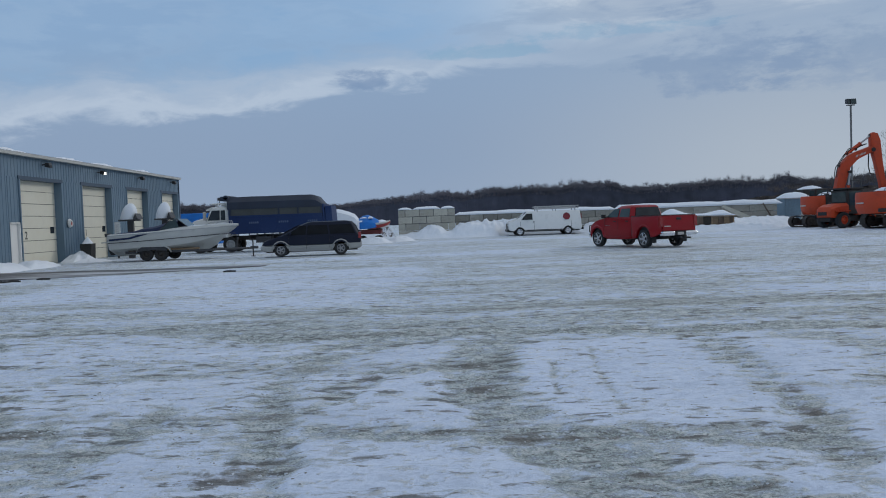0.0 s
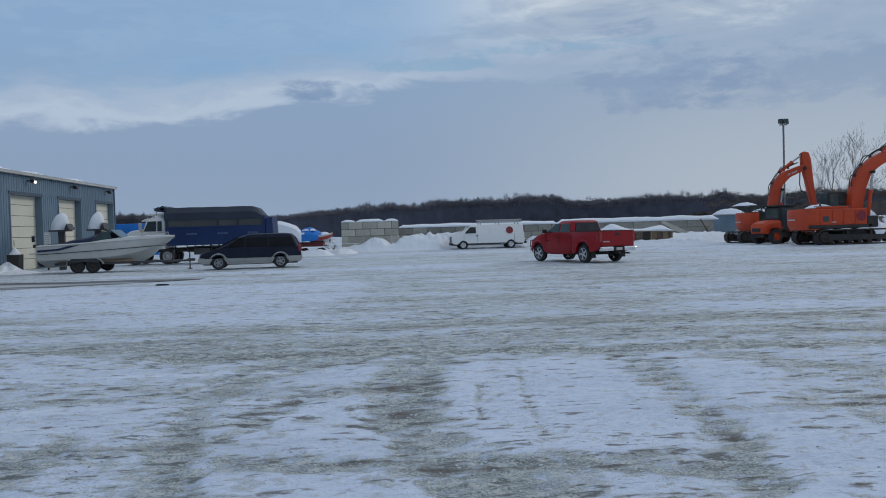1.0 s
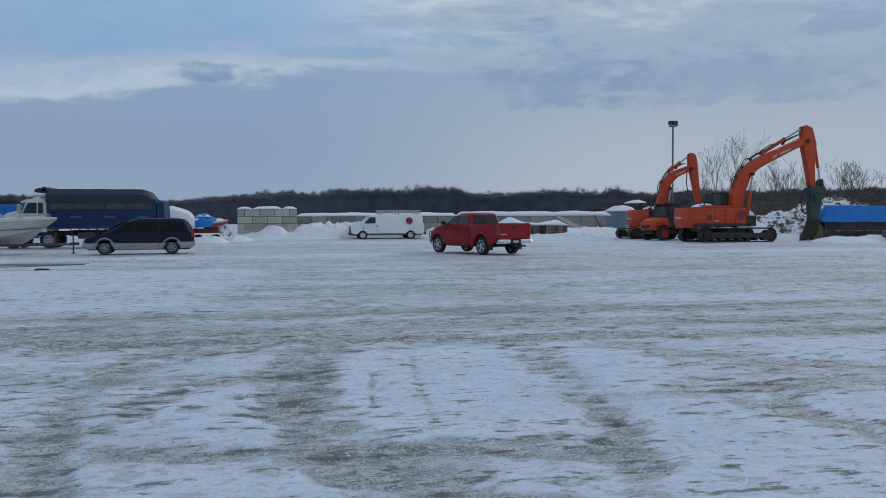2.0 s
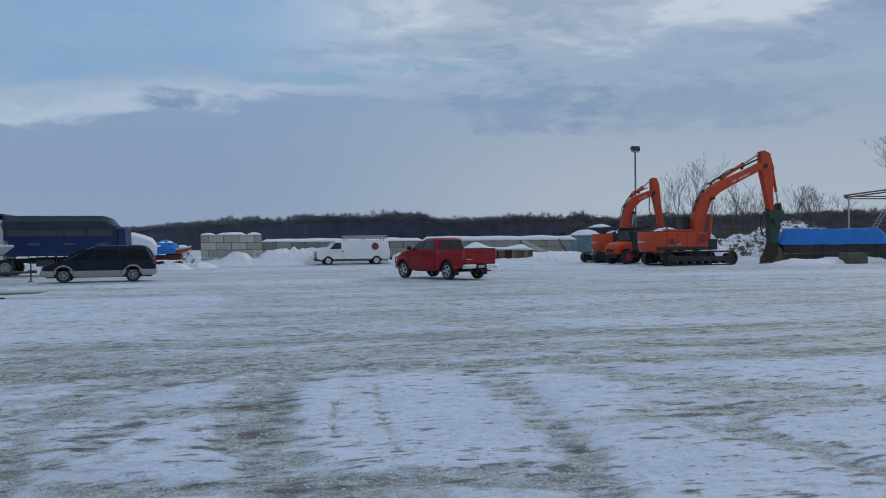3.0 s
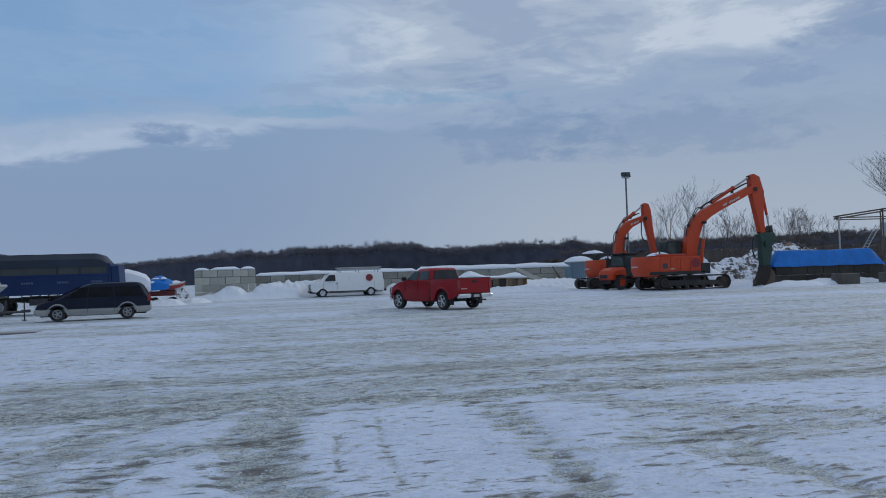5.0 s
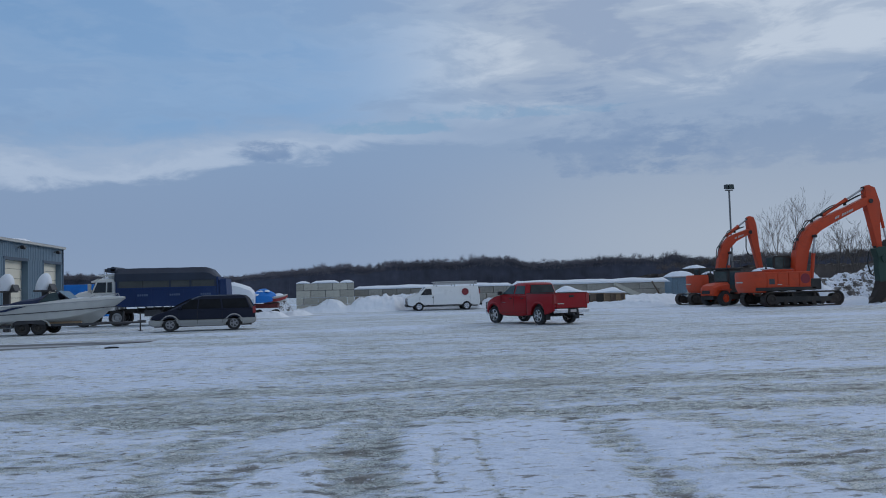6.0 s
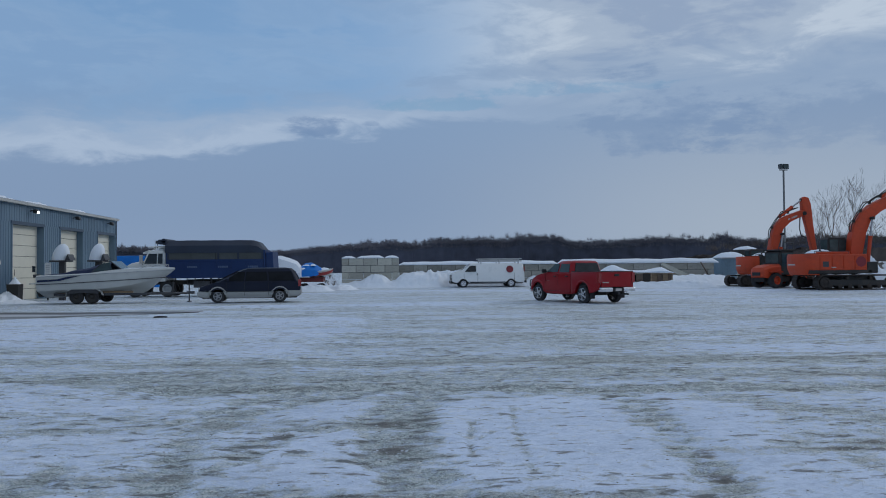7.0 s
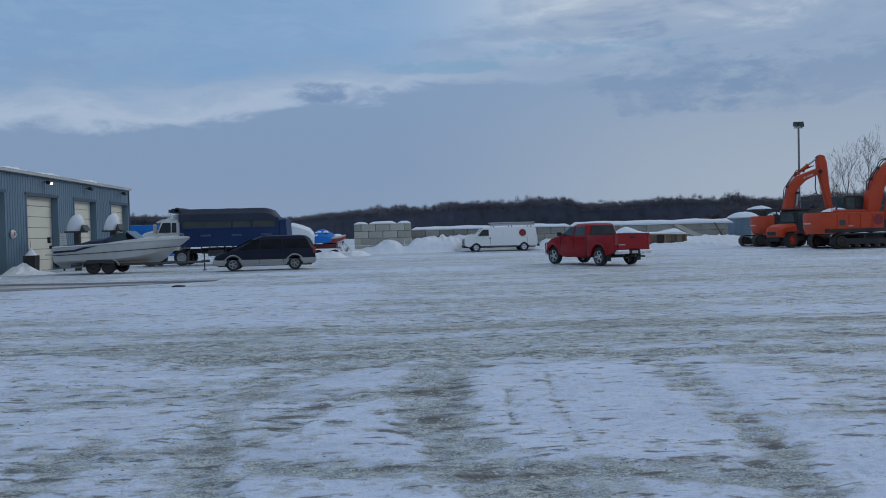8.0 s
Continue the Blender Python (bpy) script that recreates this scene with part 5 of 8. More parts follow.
def cargo_van(m):
    t = thing("cargo_van", m, "white extended cargo van with a ladder rack, snow round its wheels", "van")
    xf, xr, r = 2.02, -1.92, 0.37
    prof = [(-3.0, 0.42), (-3.06, 0.62), (-3.02, 1.30), (-2.94, 1.86), (-2.86, 1.99), (1.22, 2.02), (1.42, 1.97), (2.06, 1.42), (2.16, 1.37), (2.78, 1.24), (2.93, 1.14), (2.98, 0.92), (2.96, 0.48), (2.55, 0.42)]
    prof += arch(xf, 0.38, 0.46, 0.42) + [(1.5, 0.40), (-1.3, 0.40)] + arch(xr, 0.38, 0.46, 0.42)
    bm = prism(bmesh.new(), prof, -1.0, 1.0, bevel=0.09, segments=3)
    narrow(bm, 1.1, 2.0, 1.0, 0.86)
    part("body", bm, van_white, t, smooth=True)
    low, high = (0, 0, 0.985, 1.2), (0, 0, 0.88, 1.9)
    side_glass(t, low, high, [(0.96, 1.90, 0.98, 1.46)], 1.32, 1.82, window_dark, "door_window", 0.014)
    bm = bmesh.new()
    pane(bm, [(2.09, -0.80, 1.43), (2.09, 0.80, 1.43), (1.46, 0.70, 1.95), (1.46, -0.70, 1.95)], 0.014)
    part("windscreen", bm, window_dark, t)
    part("grille", boxes((2.84, 2.992, -0.92, 0.92, 0.62, 1.06), bevel=0.04), black_plastic, t)
    for s in (1, -1):
        part("head_light", boxes((2.86, 3.012, s * 0.66, s * 0.90, 0.84, 1.04), bevel=0.02), clear_lens, t)
        part("tail_light", boxes((-3.05, -2.98, s * 0.86, s * 0.96, 1.30, 1.72), bevel=0.01), red_lens, t)
        part("door_mirror", boxes((1.50, 1.62, s * 1.0, s * 1.18, 1.32, 1.54), bevel=0.03), black_plastic, t)
        part("door_handle", boxes((0.80, 0.94, s * 0.985, s * 1.02, 1.10, 1.16)), black_plastic, t)
    for x in (0.84, 1.96, -2.2):
        side_strip("door_seam", dark_steel, t, [(x - 0.008, 0.5), (x + 0.008, 0.5), (x + 0.008, 1.2), (x - 0.008, 1.2)], 0.995)
    side_strip("rub_strip", black_plastic, t, [(-1.4, 0.42), (1.5, 0.42), (1.5, 0.50), (-1.4, 0.50)], 1.0)
    bm = prism(bmesh.new(), [(2.80, 0.36), (2.80, 0.60), (3.02, 0.60), (3.08, 0.50), (3.02, 0.36)], -0.98, 0.98, bevel=0.04)
    part("front_bumper", bm, black_plastic, t, "black bumper")
    part("rear_bumper", boxes((-3.22, -3.0, -0.95, 0.95, 0.40, 0.58), bevel=0.03), black_plastic, t, "black bumper")
    # round emblem on each side
    for s in (1, -1):
        bm = bmesh.new()
        lathe(bm, [(0.29, 0.0), (0.29, s * 0.012), (0.0, s * 0.014)], 28)
        part("round_emblem", bm, sign_red, t, "dull red round emblem", m=pose(-1.82, s * 0.952, 1.52, s * 8.5))
        bm = bmesh.new()
        for k in range(3):
            box(bm, -0.16 + 0.03 * k, 0.16 - 0.03 * k, s * 0.016, s * 0.022, -0.08 + 0.07 * k, -0.05 + 0.07 * k)
        part("emblem_bars", bm, boat_red, t, "muted bars", m=pose(-1.82, s * 0.952, 1.52, s * 8.5))
    rack = new("ladder_rack")
    rack.parent = t
    for x in (0.55, -0.95, -2.55):
        for s in (1, -1):
            part("rack_post", rods(((x, s * 0.82, 1.94), (x, s * 0.80, 2.36), 0.045)), steel, rack)
        part("rack_crossbar", rods(((x, -0.84, 2.18), (x, 0.84, 2.18), 0.025)), steel, rack)
    for s in (1, -1):
        for z in (2.18, 2.36):
            part("rack_rail", rods(((0.75, s * 0.80, z), (-2.85, s * 0.80, z), 0.04)), steel, rack)
    part("ladder", boxes((-2.6, 0.6, 0.10, 0.15, 2.22, 2.30), (-2.6, 0.6, 0.50, 0.55, 2.22, 2.30), *[(x, x + 0.03, 0.12, 0.53, 2.24, 2.27) for x in np.arange(-2.5, 0.5, 0.3)]), steel, rack)
    part("underbody", boxes((-2.9, 2.8, -0.85, 0.85, 0.34, 0.46)), grime, t)
    for s in (1, -1):
        wheel(t, xf, s * 0.86, r, 0.24, 0.215, 0, alloy)
        wheel(t, xr, s * 0.86, r, 0.24, 0.215, 0, alloy)
    return t


cargo_van(pose(8.35, 65.9, 0.01, 0, 0, 180.5))


def minivan(m):
    t = thing("minivan", m, "dark navy minivan with dull silver lower body", "minivan")
    xf, xr, r = 1.56, -1.46, 0.335
    low_p = [(-2.40, 0.30), (-2.53, 0.42), (-2.53, 0.64), (2.46, 0.62), (2.55, 0.54), (2.54, 0.36), (2.40, 0.28), (2.1, 0.27)]
    low_p += arch(xf, 0.35, 0.41, 0.27) + [(1.0, 0.25), (-0.9, 0.25)] + arch(xr, 0.35, 0.41, 0.27)
    bm = prism(bmesh.new(), low_p, -0.93, 0.93, bevel=0.07, segments=3)
    part("lower_body", bm, silver_paint, t, "dull silver cladding", smooth=True)
    up_p = [(-2.48, 0.56), (-2.50, 0.98), (-2.42, 1.04), (1.35, 1.06), (1.72, 1.00), (2.20, 0.88), (2.42, 0.76), (2.50, 0.60), (2.44, 0.56)]
    bm = prism(bmesh.new(), up_p + arch(xf, 0.35, 0.41, 0.56, 7) + [(1.0, 0.56), (-0.9, 0.56)] + arch(xr, 0.35, 0.41, 0.56, 7), -0.945, 0.945, bevel=0.08, segments=3)
    narrow(bm, 0.8, 1.06, 1.0, 0.965)
    part("upper_body", bm, navy_paint, t, smooth=True)
    low, high = (-2.46, 1.72, 0.905, 1.02), (-2.16, 0.55, 0.745, 1.60)
    bm = greenhouse(bmesh.new(), low, high, (-2.02, 0.25, 0.69, 1.70), (-1.7, -0.1, 0.48, 1.745))
    part("cabin", bm, navy_paint, t, smooth=True)
    side_glass(t, low, high, [(0.30, 1.24, 0.24, 0.56), (-0.86, 0.24, -0.80, 0.18), (-2.2, -0.94, -2.02, -0.88)], 1.08, 1.54, window_black)
    bm = bmesh.new()
    pane(bm, [(1.70, -0.66, 1.06), (1.70, 0.66, 1.06), (0.62, 0.56, 1.59), (0.62, -0.56, 1.59)], 0.016)
    part("windscreen", bm, window_black, t)
    bm = bmesh.new()
    pane(bm, [(-2.45, -0.68, 1.08), (-2.45, 0.68, 1.08), (-2.20, 0.58, 1.56), (-2.20, -0.58, 1.56)], 0.016)
    part("rear_window", bm, window_black, t)
    for s in (1, -1):
        part("head_light", boxes((2.24, 2.50, s * 0.55, s * 0.92, 0.60, 0.76), bevel=0.04), clear_lens, t)
        part("tail_light", boxes((-2.51, -2.36, s * 0.86, s * 0.957, 0.80, 1.14), bevel=0.02), red_lens, t)
        part("door_mirror", boxes((1.00, 1.12, s * 0.92, s * 1.10, 1.08, 1.22), bevel=0.03), navy_paint, t)
        for cx in (xf, xr):
            bm = bmesh.new()
            a, b = arch(cx, 0.35, 0.47, 0.30, 10), arch(cx, 0.35, 0.405, 0.30, 10)
            loft(bm, [[(p[0], s * 0.93, p[1]), (p[0] * .4 + q[0] * .6, s * 0.97, p[1] * .4 + q[1] * .6), (q[0], s * 0.965, q[1]), (q[0], s * 0.85, q[1])] for p, q in zip(a, b)])
            part("wheel_flare", bm, silver_paint, t, "dull silver flare", smooth=True)
            part("wheel_well", boxes((cx - 0.40, cx + 0.40, s * 0.5, s * 0.80, 0.34, 0.74)), black_plastic, t)
        for x in (0.30, -0.88):
            part("door_handle", boxes((x - 0.28, x - 0.10, s * 0.93, s * 0.965, 0.96, 1.0), bevel=0.008), navy_paint, t)
    side_strip("body_seam", black_plastic, t, [(-1.0, 0.555), (1.1, 0.555), (1.1, 0.575), (-1.0, 0.575)], 0.942)
    for x in (0.27, -0.90, 1.14):
        side_strip("door_seam", black_plastic, t, [(x - 0.007, 0.36), (x + 0.007, 0.36), (x + 0.007, 1.02), (x - 0.007, 1.02)], 0.940)
    part("grille", boxes((2.44, 2.53, -0.50, 0.50, 0.60, 0.74), bevel=0.02), black_plastic, t)
    part("underbody", boxes((-2.3, 2.3, -0.8, 0.8, 0.22, 0.34)), grime, t)
    for s in (1, -1):
        wheel(t, xf, s * 0.82, r, 0.22, 0.205, 5, dull_alloy)
        wheel(t, xr, s * 0.82, r, 0.22, 0.205, 5, dull_alloy)
    return t


minivan(pose(-6.75, 41.25, 0.0, 0, 0, 186))


def dump_truck(m):
    t = thing("dump_truck", m, "dump truck with white cab and tarped dark blue box", "truck")
    # bonnet and cab
    D = 0.95
    def fwd(pts):
        return [(x + D, z) for x, z in pts]
    bm = prism(bmesh.new(), fwd([(3.1, 0.95), (3.1, 2.26), (3.6, 2.26), (4.3, 2.10), (4.62, 1.88), (4.72, 1.55), (4.72, 0.75), (4.6, 0.62), (4.45, 0.62)] + arch(3.92, 0.52, 0.58, 0.62) + [(3.2, 0.95)]), -0.95, 0.95, bevel=0.12, segments=3)
    narrow(bm, 1.2, 2.0, 1.0, 0.84)
    part("bonnet", bm, cab_white, t, smooth=True)
    bm = prism(bmesh.new(), fwd([(2.05, 0.95), (2.05, 2.78), (2.2, 2.92), (3.0, 2.90), (3.22, 2.74), (3.5, 1.95), (3.5, 0.95)]), -1.12, 1.12, bevel=0.09, segments=3)
    narrow(bm, 1.9, 3.0, 1.0, 0.86)
    cab = part("cab", bm, cab_white, t, smooth=True)
    low, high = (0, 0, 1.12, 1.9), (0, 0, 0.97, 3.0)
    side_glass(cab, low, high, [(D + 2.60, D + 3.34, D + 2.60, D + 3.10), (D + 2.24, D + 2.52, D + 2.26, D + 2.52)], 2.08, 2.70, window_dark, "cab_window", 0.014)
    bm = bmesh.new()
    pane(bm, [(D + 3.51, -0.92, 2.02), (D + 3.51, 0.92, 2.02), (D + 3.25, 0.82, 2.72), (D + 3.25, -0.82, 2.72)], 0.02)
    part("windscreen", bm, window_dark, cab)
    part("sun_visor", prism(bmesh.new(), fwd([(3.10, 2.80), (3.50, 2.70), (3.51, 2.78), (3.1, 2.94)]), -0.9, 0.9), cab_white, cab)
    part("roof_lamp_bar", boxes((D + 2.2, D + 2.6, -0.6, 0.6, 2.92, 3.10), bevel=0.03), cab_white, cab)
    part("roof_beacon", rods(((D + 2.9, 0.4, 2.9), (D + 2.9, 0.4, 3.12), 0.07), n=12), clear_lens, cab)
    part("roof_rack", rods(((D + 2.15, -0.95, 3.16), (D + 3.15, -0.95, 3.12), 0.035), ((D + 2.15, 0.95, 3.16), (D + 3.15, 0.95, 3.12), 0.035), ((D + 3.15, -0.95, 3.12), (D + 3.15, 0.95, 3.12), 0.035), ((D + 2.2, -0.95, 2.88), (D + 2.2, -0.95, 3.16), 0.025), ((D + 3.1, -0.92, 2.82), (D + 3.1, -0.95, 3.12), 0.025)), cab_white, cab)
    part("roof_snow", mound(bmesh.new(), D + 2.65, 0.0, 0.5, 0.85, 0.16, seed=9, rough=0.2, base=0.0), snow, cab, "crust of snow", smooth=True, m=pose(0, 0, 2.91))
    for x, y, top in ((D + 2.35, -0.7, 3.62), (D + 2.8, 0.2, 3.55)):
        part("mast_lamp", boxes((x - 0.10, x + 0.10, y - 0.10, y + 0.10, top - 0.2, top), bevel=0.03), dark_steel, cab)
        part("lamp_mast", rods(((x, y, 2.9), (x, y, top - 0.18), 0.02)), dark_steel, cab)
    for s in (1, -1):
        part("door_mirror", boxes((D + 3.40, D + 3.56, s * 1.20, s * 1.46, 2.10, 2.62), bevel=0.04), shed_buff, t, "pale mirror housing")
        for z in (2.1, 2.55):
            part("mirror_arm", rods(((D + 3.45, s * 1.0, z), (D + 3.45, s * 1.3, z), 0.02)), steel, t)
        part("exhaust_stack", rods(((D + 1.97, s * 0.95, 1.0), (D + 1.97, s * 0.95, 3.40), 0.06)), chrome, t)
        part("aerial", rods(((D + 2.7, s * 0.9, 2.85), (D + 2.75, s * 0.92, 3.55), 0.012)), steel, t)
    part("front_bumper", boxes((D + 4.62, D + 4.82, -1.1, 1.1, 0.45, 0.80), bevel=0.04), steel, t)
    part("grille", boxes((D + 4.68, D + 4.75, -0.55, 0.55, 0.85, 1.45), bevel=0.03), black_plastic, t)
    for s in (1, -1):
        part("chassis_rail", boxes((-3.3, D + 4.5, s * 0.36, s * 0.46, 0.75, 1.02)), grime, t)
    # the box with side boards and a rolled tarp over it
    x0, x1 = -3.05, 2.85
    bx = new("dump_box")
    bx.parent = t
    for s in (1, -1):
        bm = prism(bmesh.new(), [(x0, 1.15), (x0, 2.22), (x1, 2.22), (x1, 1.15)], s * 1.14, s * 1.24, bevel=0.015)
        part("box_side", bm, box_blue, bx)
        for x in np.linspace(x0 + 0.05, x1 - 0.12, 7):
            part("side_rib", boxes((x, x + 0.10, s * 1.235, s * 1.262, 1.16, 2.20), bevel=0.008), box_blue, bx)
        part("top_rail", boxes((x0, x1, s * 1.12, s * 1.27, 2.20, 2.32), bevel=0.02), box_blue, bx)
        for k in range(4):
            a = x0 + 0.08 + k * (x1 - x0 - 0.1) / 4
            part("side_board", boxes((a - 0.02, a + (x1 - x0) / 4 - 0.06, s * 1.17, s * 1.23, 2.32, 2.86)), tarp_olive, bx)
        for a in (x0, x0 + 1.50, x0 + 2.72, x1 - 0.10):
            part("board_stake", boxes((a, a + 0.12, s * 1.165, s * 1.255, 2.30, 2.90)), tarp_black, bx)
        for a, w in ((1.35, 0.62), (-0.55, 0.62), (-2.4, 0.62)):
            for k, dz in enumerate((0.0,)):
                for g in range(5):
                    part("side_lettering", boxes((a - w / 2 + g * 0.13, a - w / 2 + g * 0.13 + 0.09, s * 1.264, s * 1.270, 1.79, 1.91)), faded_ink, bx, "faded lettering bar")
    part("box_floor", boxes((x0, x1, -1.14, 1.14, 1.15, 1.25)), box_blue, bx)
    part("headboard", boxes((x1 - 0.02, x1 + 0.10, -1.24, 1.24, 1.2, 3.0), bevel=0.02), box_blue, bx)
    part("box_tailgate", prism(bmesh.new(), [(x0 + 0.02, 1.1), (x0 - 0.02, 2.25), (x0 + 0.02, 2.9), (x0 - 0.10, 2.9), (x0 - 0.14, 2.2), (x0 - 0.10, 1.1)], -1.24, 1.24), box_blue, bx)
    bm = bmesh.new()
    rings = []
    n = 16
    for i in range(n + 1):
        f = i / n
        x = x0 + 0.0 + (x1 + 0.15 - x0) * f
        e = min(1, f * 11 + 0.12)
        sag = 0.008 * math.cos(f * math.pi * 8)
        rings.append([(x, -1.27, 2.72), (x, -1.25, 2.84 + 0.34 * e), (x, -0.95, 2.84 + (0.68 + sag) * e), (x, -0.4, 2.84 + (0.70 + sag) * e), (x, 0.4, 2.84 + (0.70 + sag) * e), (x, 0.95, 2.84 + (0.68 + sag) * e), (x, 1.25, 2.84 + 0.34 * e), (x, 1.27, 2.72)])
    loft(bm, rings)
    part("box_tarp", bm, tarp_black, bx, "black tarp over hoops", smooth=True)
    part("tarp_roller", rods(((x1 + 0.25, -1.2, 3.5), (x1 + 0.25, 1.2, 3.5), 0.14), n=14), tarp_black, bx)
    part("tarp_housing", boxes((x1 + 0.05, x1 + 0.62, -1.2, 1.2, 3.28, 3.58), bevel=0.08), tarp_black, bx)
    # the blue spreader box behind
    part("rear_hopper", prism(bmesh.new(), [(-3.2, 1.15), (-3.2, 2.72), (-3.62, 2.78), (-3.68, 1.75), (-3.5, 1.15)], -1.2, 1.2, bevel=0.04), box_blue, t)
    part("rear_underframe", boxes((-3.3, -0.6, -0.7, 0.7, 0.85, 1.15)), grime, t)
    for s in (1, -1):
        for x in (-1.05, -2.4):
            wheel(t, x, s * 0.92, 0.51, 0.56, 0.29, 0, steel)
        part("mud_flap", boxes((-3.1, -3.08, s * 0.65, s * 1.2, 0.3, 1.0)), black_plastic, t)
        wheel(t, D + 3.92, s * 0.98, 0.51, 0.30, 0.29, 0, steel)
        wheel(t, 2.92, s * 0.92, 0.50, 0.34, 0.29, 0, steel)
        part("tool_box", boxes((0.3, 1.3, s * 0.6, s * 1.05, 0.55, 0.95), bevel=0.02), dark_steel, t)
        part("side_guard", rods(((-0.3, s * 1.0, 1.05), (1.7, s * 1.0, 1.05), 0.03), ((-0.3, s * 1.0, 0.75), (1.7, s * 1.0, 0.75), 0.03), *[((x, s * 1.0, 0.75), (x, s * 1.0, 1.15), 0.03) for x in (-0.3, 0.2, 0.7, 1.2, 1.7)]), dark_steel, t)
    return t


dump_truck(pose(-10.65, 51.9, 0.0, 0, 0, 180))


def hull_rings(x0, length, beam, deck, keel, rake, n=20):
    """Sections of a planing hull from transom to stem; x forward."""
    rings = []
    for i in range(n + 1):
        f = i / n
        x = x0 + length * f
        w = beam / 2 * (1 - max(0, (f - 0.5) / 0.5) ** 2.6 * 0.95)
        k = keel + (deck - keel) * max(0, (f - 0.80) / 0.20) ** 1.9 * 0.62
        c = keel + 0.34 + (deck - keel - 0.34) * max(0, (f - 0.5) / 0.5) ** 2.2 * 0.70
        d = deck + 0.12 * f ** 2
        cx = rake * max(0, (f - 0.6) / 0.4) ** 1.3
        crown = 0.10 + 0.13 * max(0.0, math.sin(math.pi * min(1.0, max(0.0, (f - 0.45) / 0.55)))) ** 0.8
        rings.append([(x, 0.0, k), (x + cx * 0.3, w * 0.86, c), (x + cx * 0.45, w * 0.90, c + 0.03), (x + cx * 0.7, w * 0.97, (c + d) / 2), (x + cx, w, d), (x + cx, w * 0.9, d + crown * 0.7), (x + cx, 0.0, d + crown), (x + cx, -w * 0.9, d + crown * 0.7), (x + cx, -w, d), (x + cx * 0.7, -w * 0.97, (c + d) / 2), (x + cx * 0.45, -w * 0.90, c + 0.03), (x + cx * 0.3, -w * 0.86, c)])
    return rings


def boat_on_trailer(m):
    t = thing("motor_boat", m, "pale grey motor boat with navy cockpit cover, laid up for winter", "boat")
    bm = loft(bmesh.new(), hull_rings(-3.275, 5.75, 2.4, 1.44, 0.36, 0.77))
    part("hull", bm, gelcoat, t, smooth=True)
    for s in (1, -1):
        # rubbing strake and dark band, following the sheer
        for nm, mat, dz, hh in (("rub_rail", steel, -0.02, 0.04), ("hull_stripe", dark_steel, -0.40, 0.035)):
            bm = bmesh.new()
            sect = []
            for i in range(17):
                f = i / 16
                w = 1.2 * (1 - max(0, (f - 0.5) / 0.5) ** 2.6 * 0.95) * (1.0 if dz > -0.1 else 0.985) + 0.012
                d = 1.44 + 0.12 * f ** 2 + dz
                x = -3.275 + 5.75 * f + 0.77 * max(0, (f - 0.6) / 0.4) ** 1.3 * (1 if dz > -0.1 else 0.72)
                sect.append([(x, s * (w - 0.04), d), (x, s * w, d), (x, s * w, d + hh), (x, s * (w - 0.04), d + hh)])
            loft(bm, sect)
            part(nm, bm, mat, t)
        bm = bmesh.new()
        pane(bm, [(-3.2, s * 1.215, 1.16), (-2.1, s * 1.215, 1.20), (-1.1, s * 1.215, 1.42), (-1.7, s * 1.215, 1.40), (-2.2, s * 1.215, 1.29), (-3.2, s * 1.215, 1.27)], 0.008)
        part("side_flash", bm, navy_canvas, t, "navy stripe")
        bm = bmesh.new()
        pane(bm, [(-0.55, s * 0.98, 1.60), (0.40, s * 0.94, 1.62), (0.22, s * 0.84, 2.05), (-0.15, s * 0.86, 2.0)], 0.008)
        part("side_screen", bm, window_teal, t)
        part("screen_frame", rods(((-0.6, s * 0.99, 1.58), (-0.12, s * 0.87, 2.04), 0.02), ((-0.12, s * 0.87, 2.04), (0.26, s * 0.84, 2.10), 0.02), ((0.26, s * 0.84, 2.10), (0.74, s * 0.72, 1.68), 0.02)), dark_steel, t)
        part("bow_rail", rods(((1.6, s * 0.75, 1.62), (2.0, s * 0.66, 1.80), 0.015), ((2.0, s * 0.66, 1.80), (2.85, s * 0.22, 1.84), 0.015), ((2.85, s * 0.22, 1.84), (2.95, s * 0.14, 1.62), 0.015)), steel, t)
    bm = bmesh.new()
    pane(bm, [(0.76, -0.70, 1.68), (0.76, 0.70, 1.68), (0.28, 0.80, 2.10), (0.28, -0.80, 2.10)], 0.012)
    part("windscreen", bm, window_teal, t)
    bm = bmesh.new()
    rings = []
    for i in range(13):
        f = i / 12
        x = -3.1 + 3.3 * f
        top = 1.52 + 0.56 * f ** 1.3 + 0.03 * math.sin(f * 17)
        w = 1.12 - 0.26 * f
        rings.append([(x, -w - 0.02, 1.46), (x, -w * 0.9, 1.50 + (top - 1.5) * 0.6), (x, -w * 0.45, top - 0.02), (x, 0, top), (x, w * 0.45, top - 0.02), (x, w * 0.9, 1.50 + (top - 1.5) * 0.6), (x, w + 0.02, 1.46)])
    loft(bm, rings)
    part("cockpit_cover", bm, navy_canvas, t, "sagging navy canvas", smooth=True)
    part("foredeck_hatch", boxes((1.3, 1.9, -0.3, 0.3, 1.66, 1.73), bevel=0.02), gelcoat, t)
    part("swim_platform", boxes((-3.75, -3.25, -0.9, 0.9, 1.08, 1.14), bevel=0.02), gelcoat, t)
    part("outdrive", prism(bmesh.new(), [(-3.26, 0.62), (-3.26, 1.02), (-3.62, 1.0), (-3.72, 0.70), (-3.6, 0.42), (-3.42, 0.42)], -0.16, 0.16, bevel=0.04), black_plastic, t)
    part("stern_cleat", boxes((-3.6, -3.3, -0.75, -0.55, 1.42, 1.58), bevel=0.03), dark_steel, t)
    return t


boat_on_trailer(pose(-14.05, 42.35, 0.03, 0, -1.8, 0))


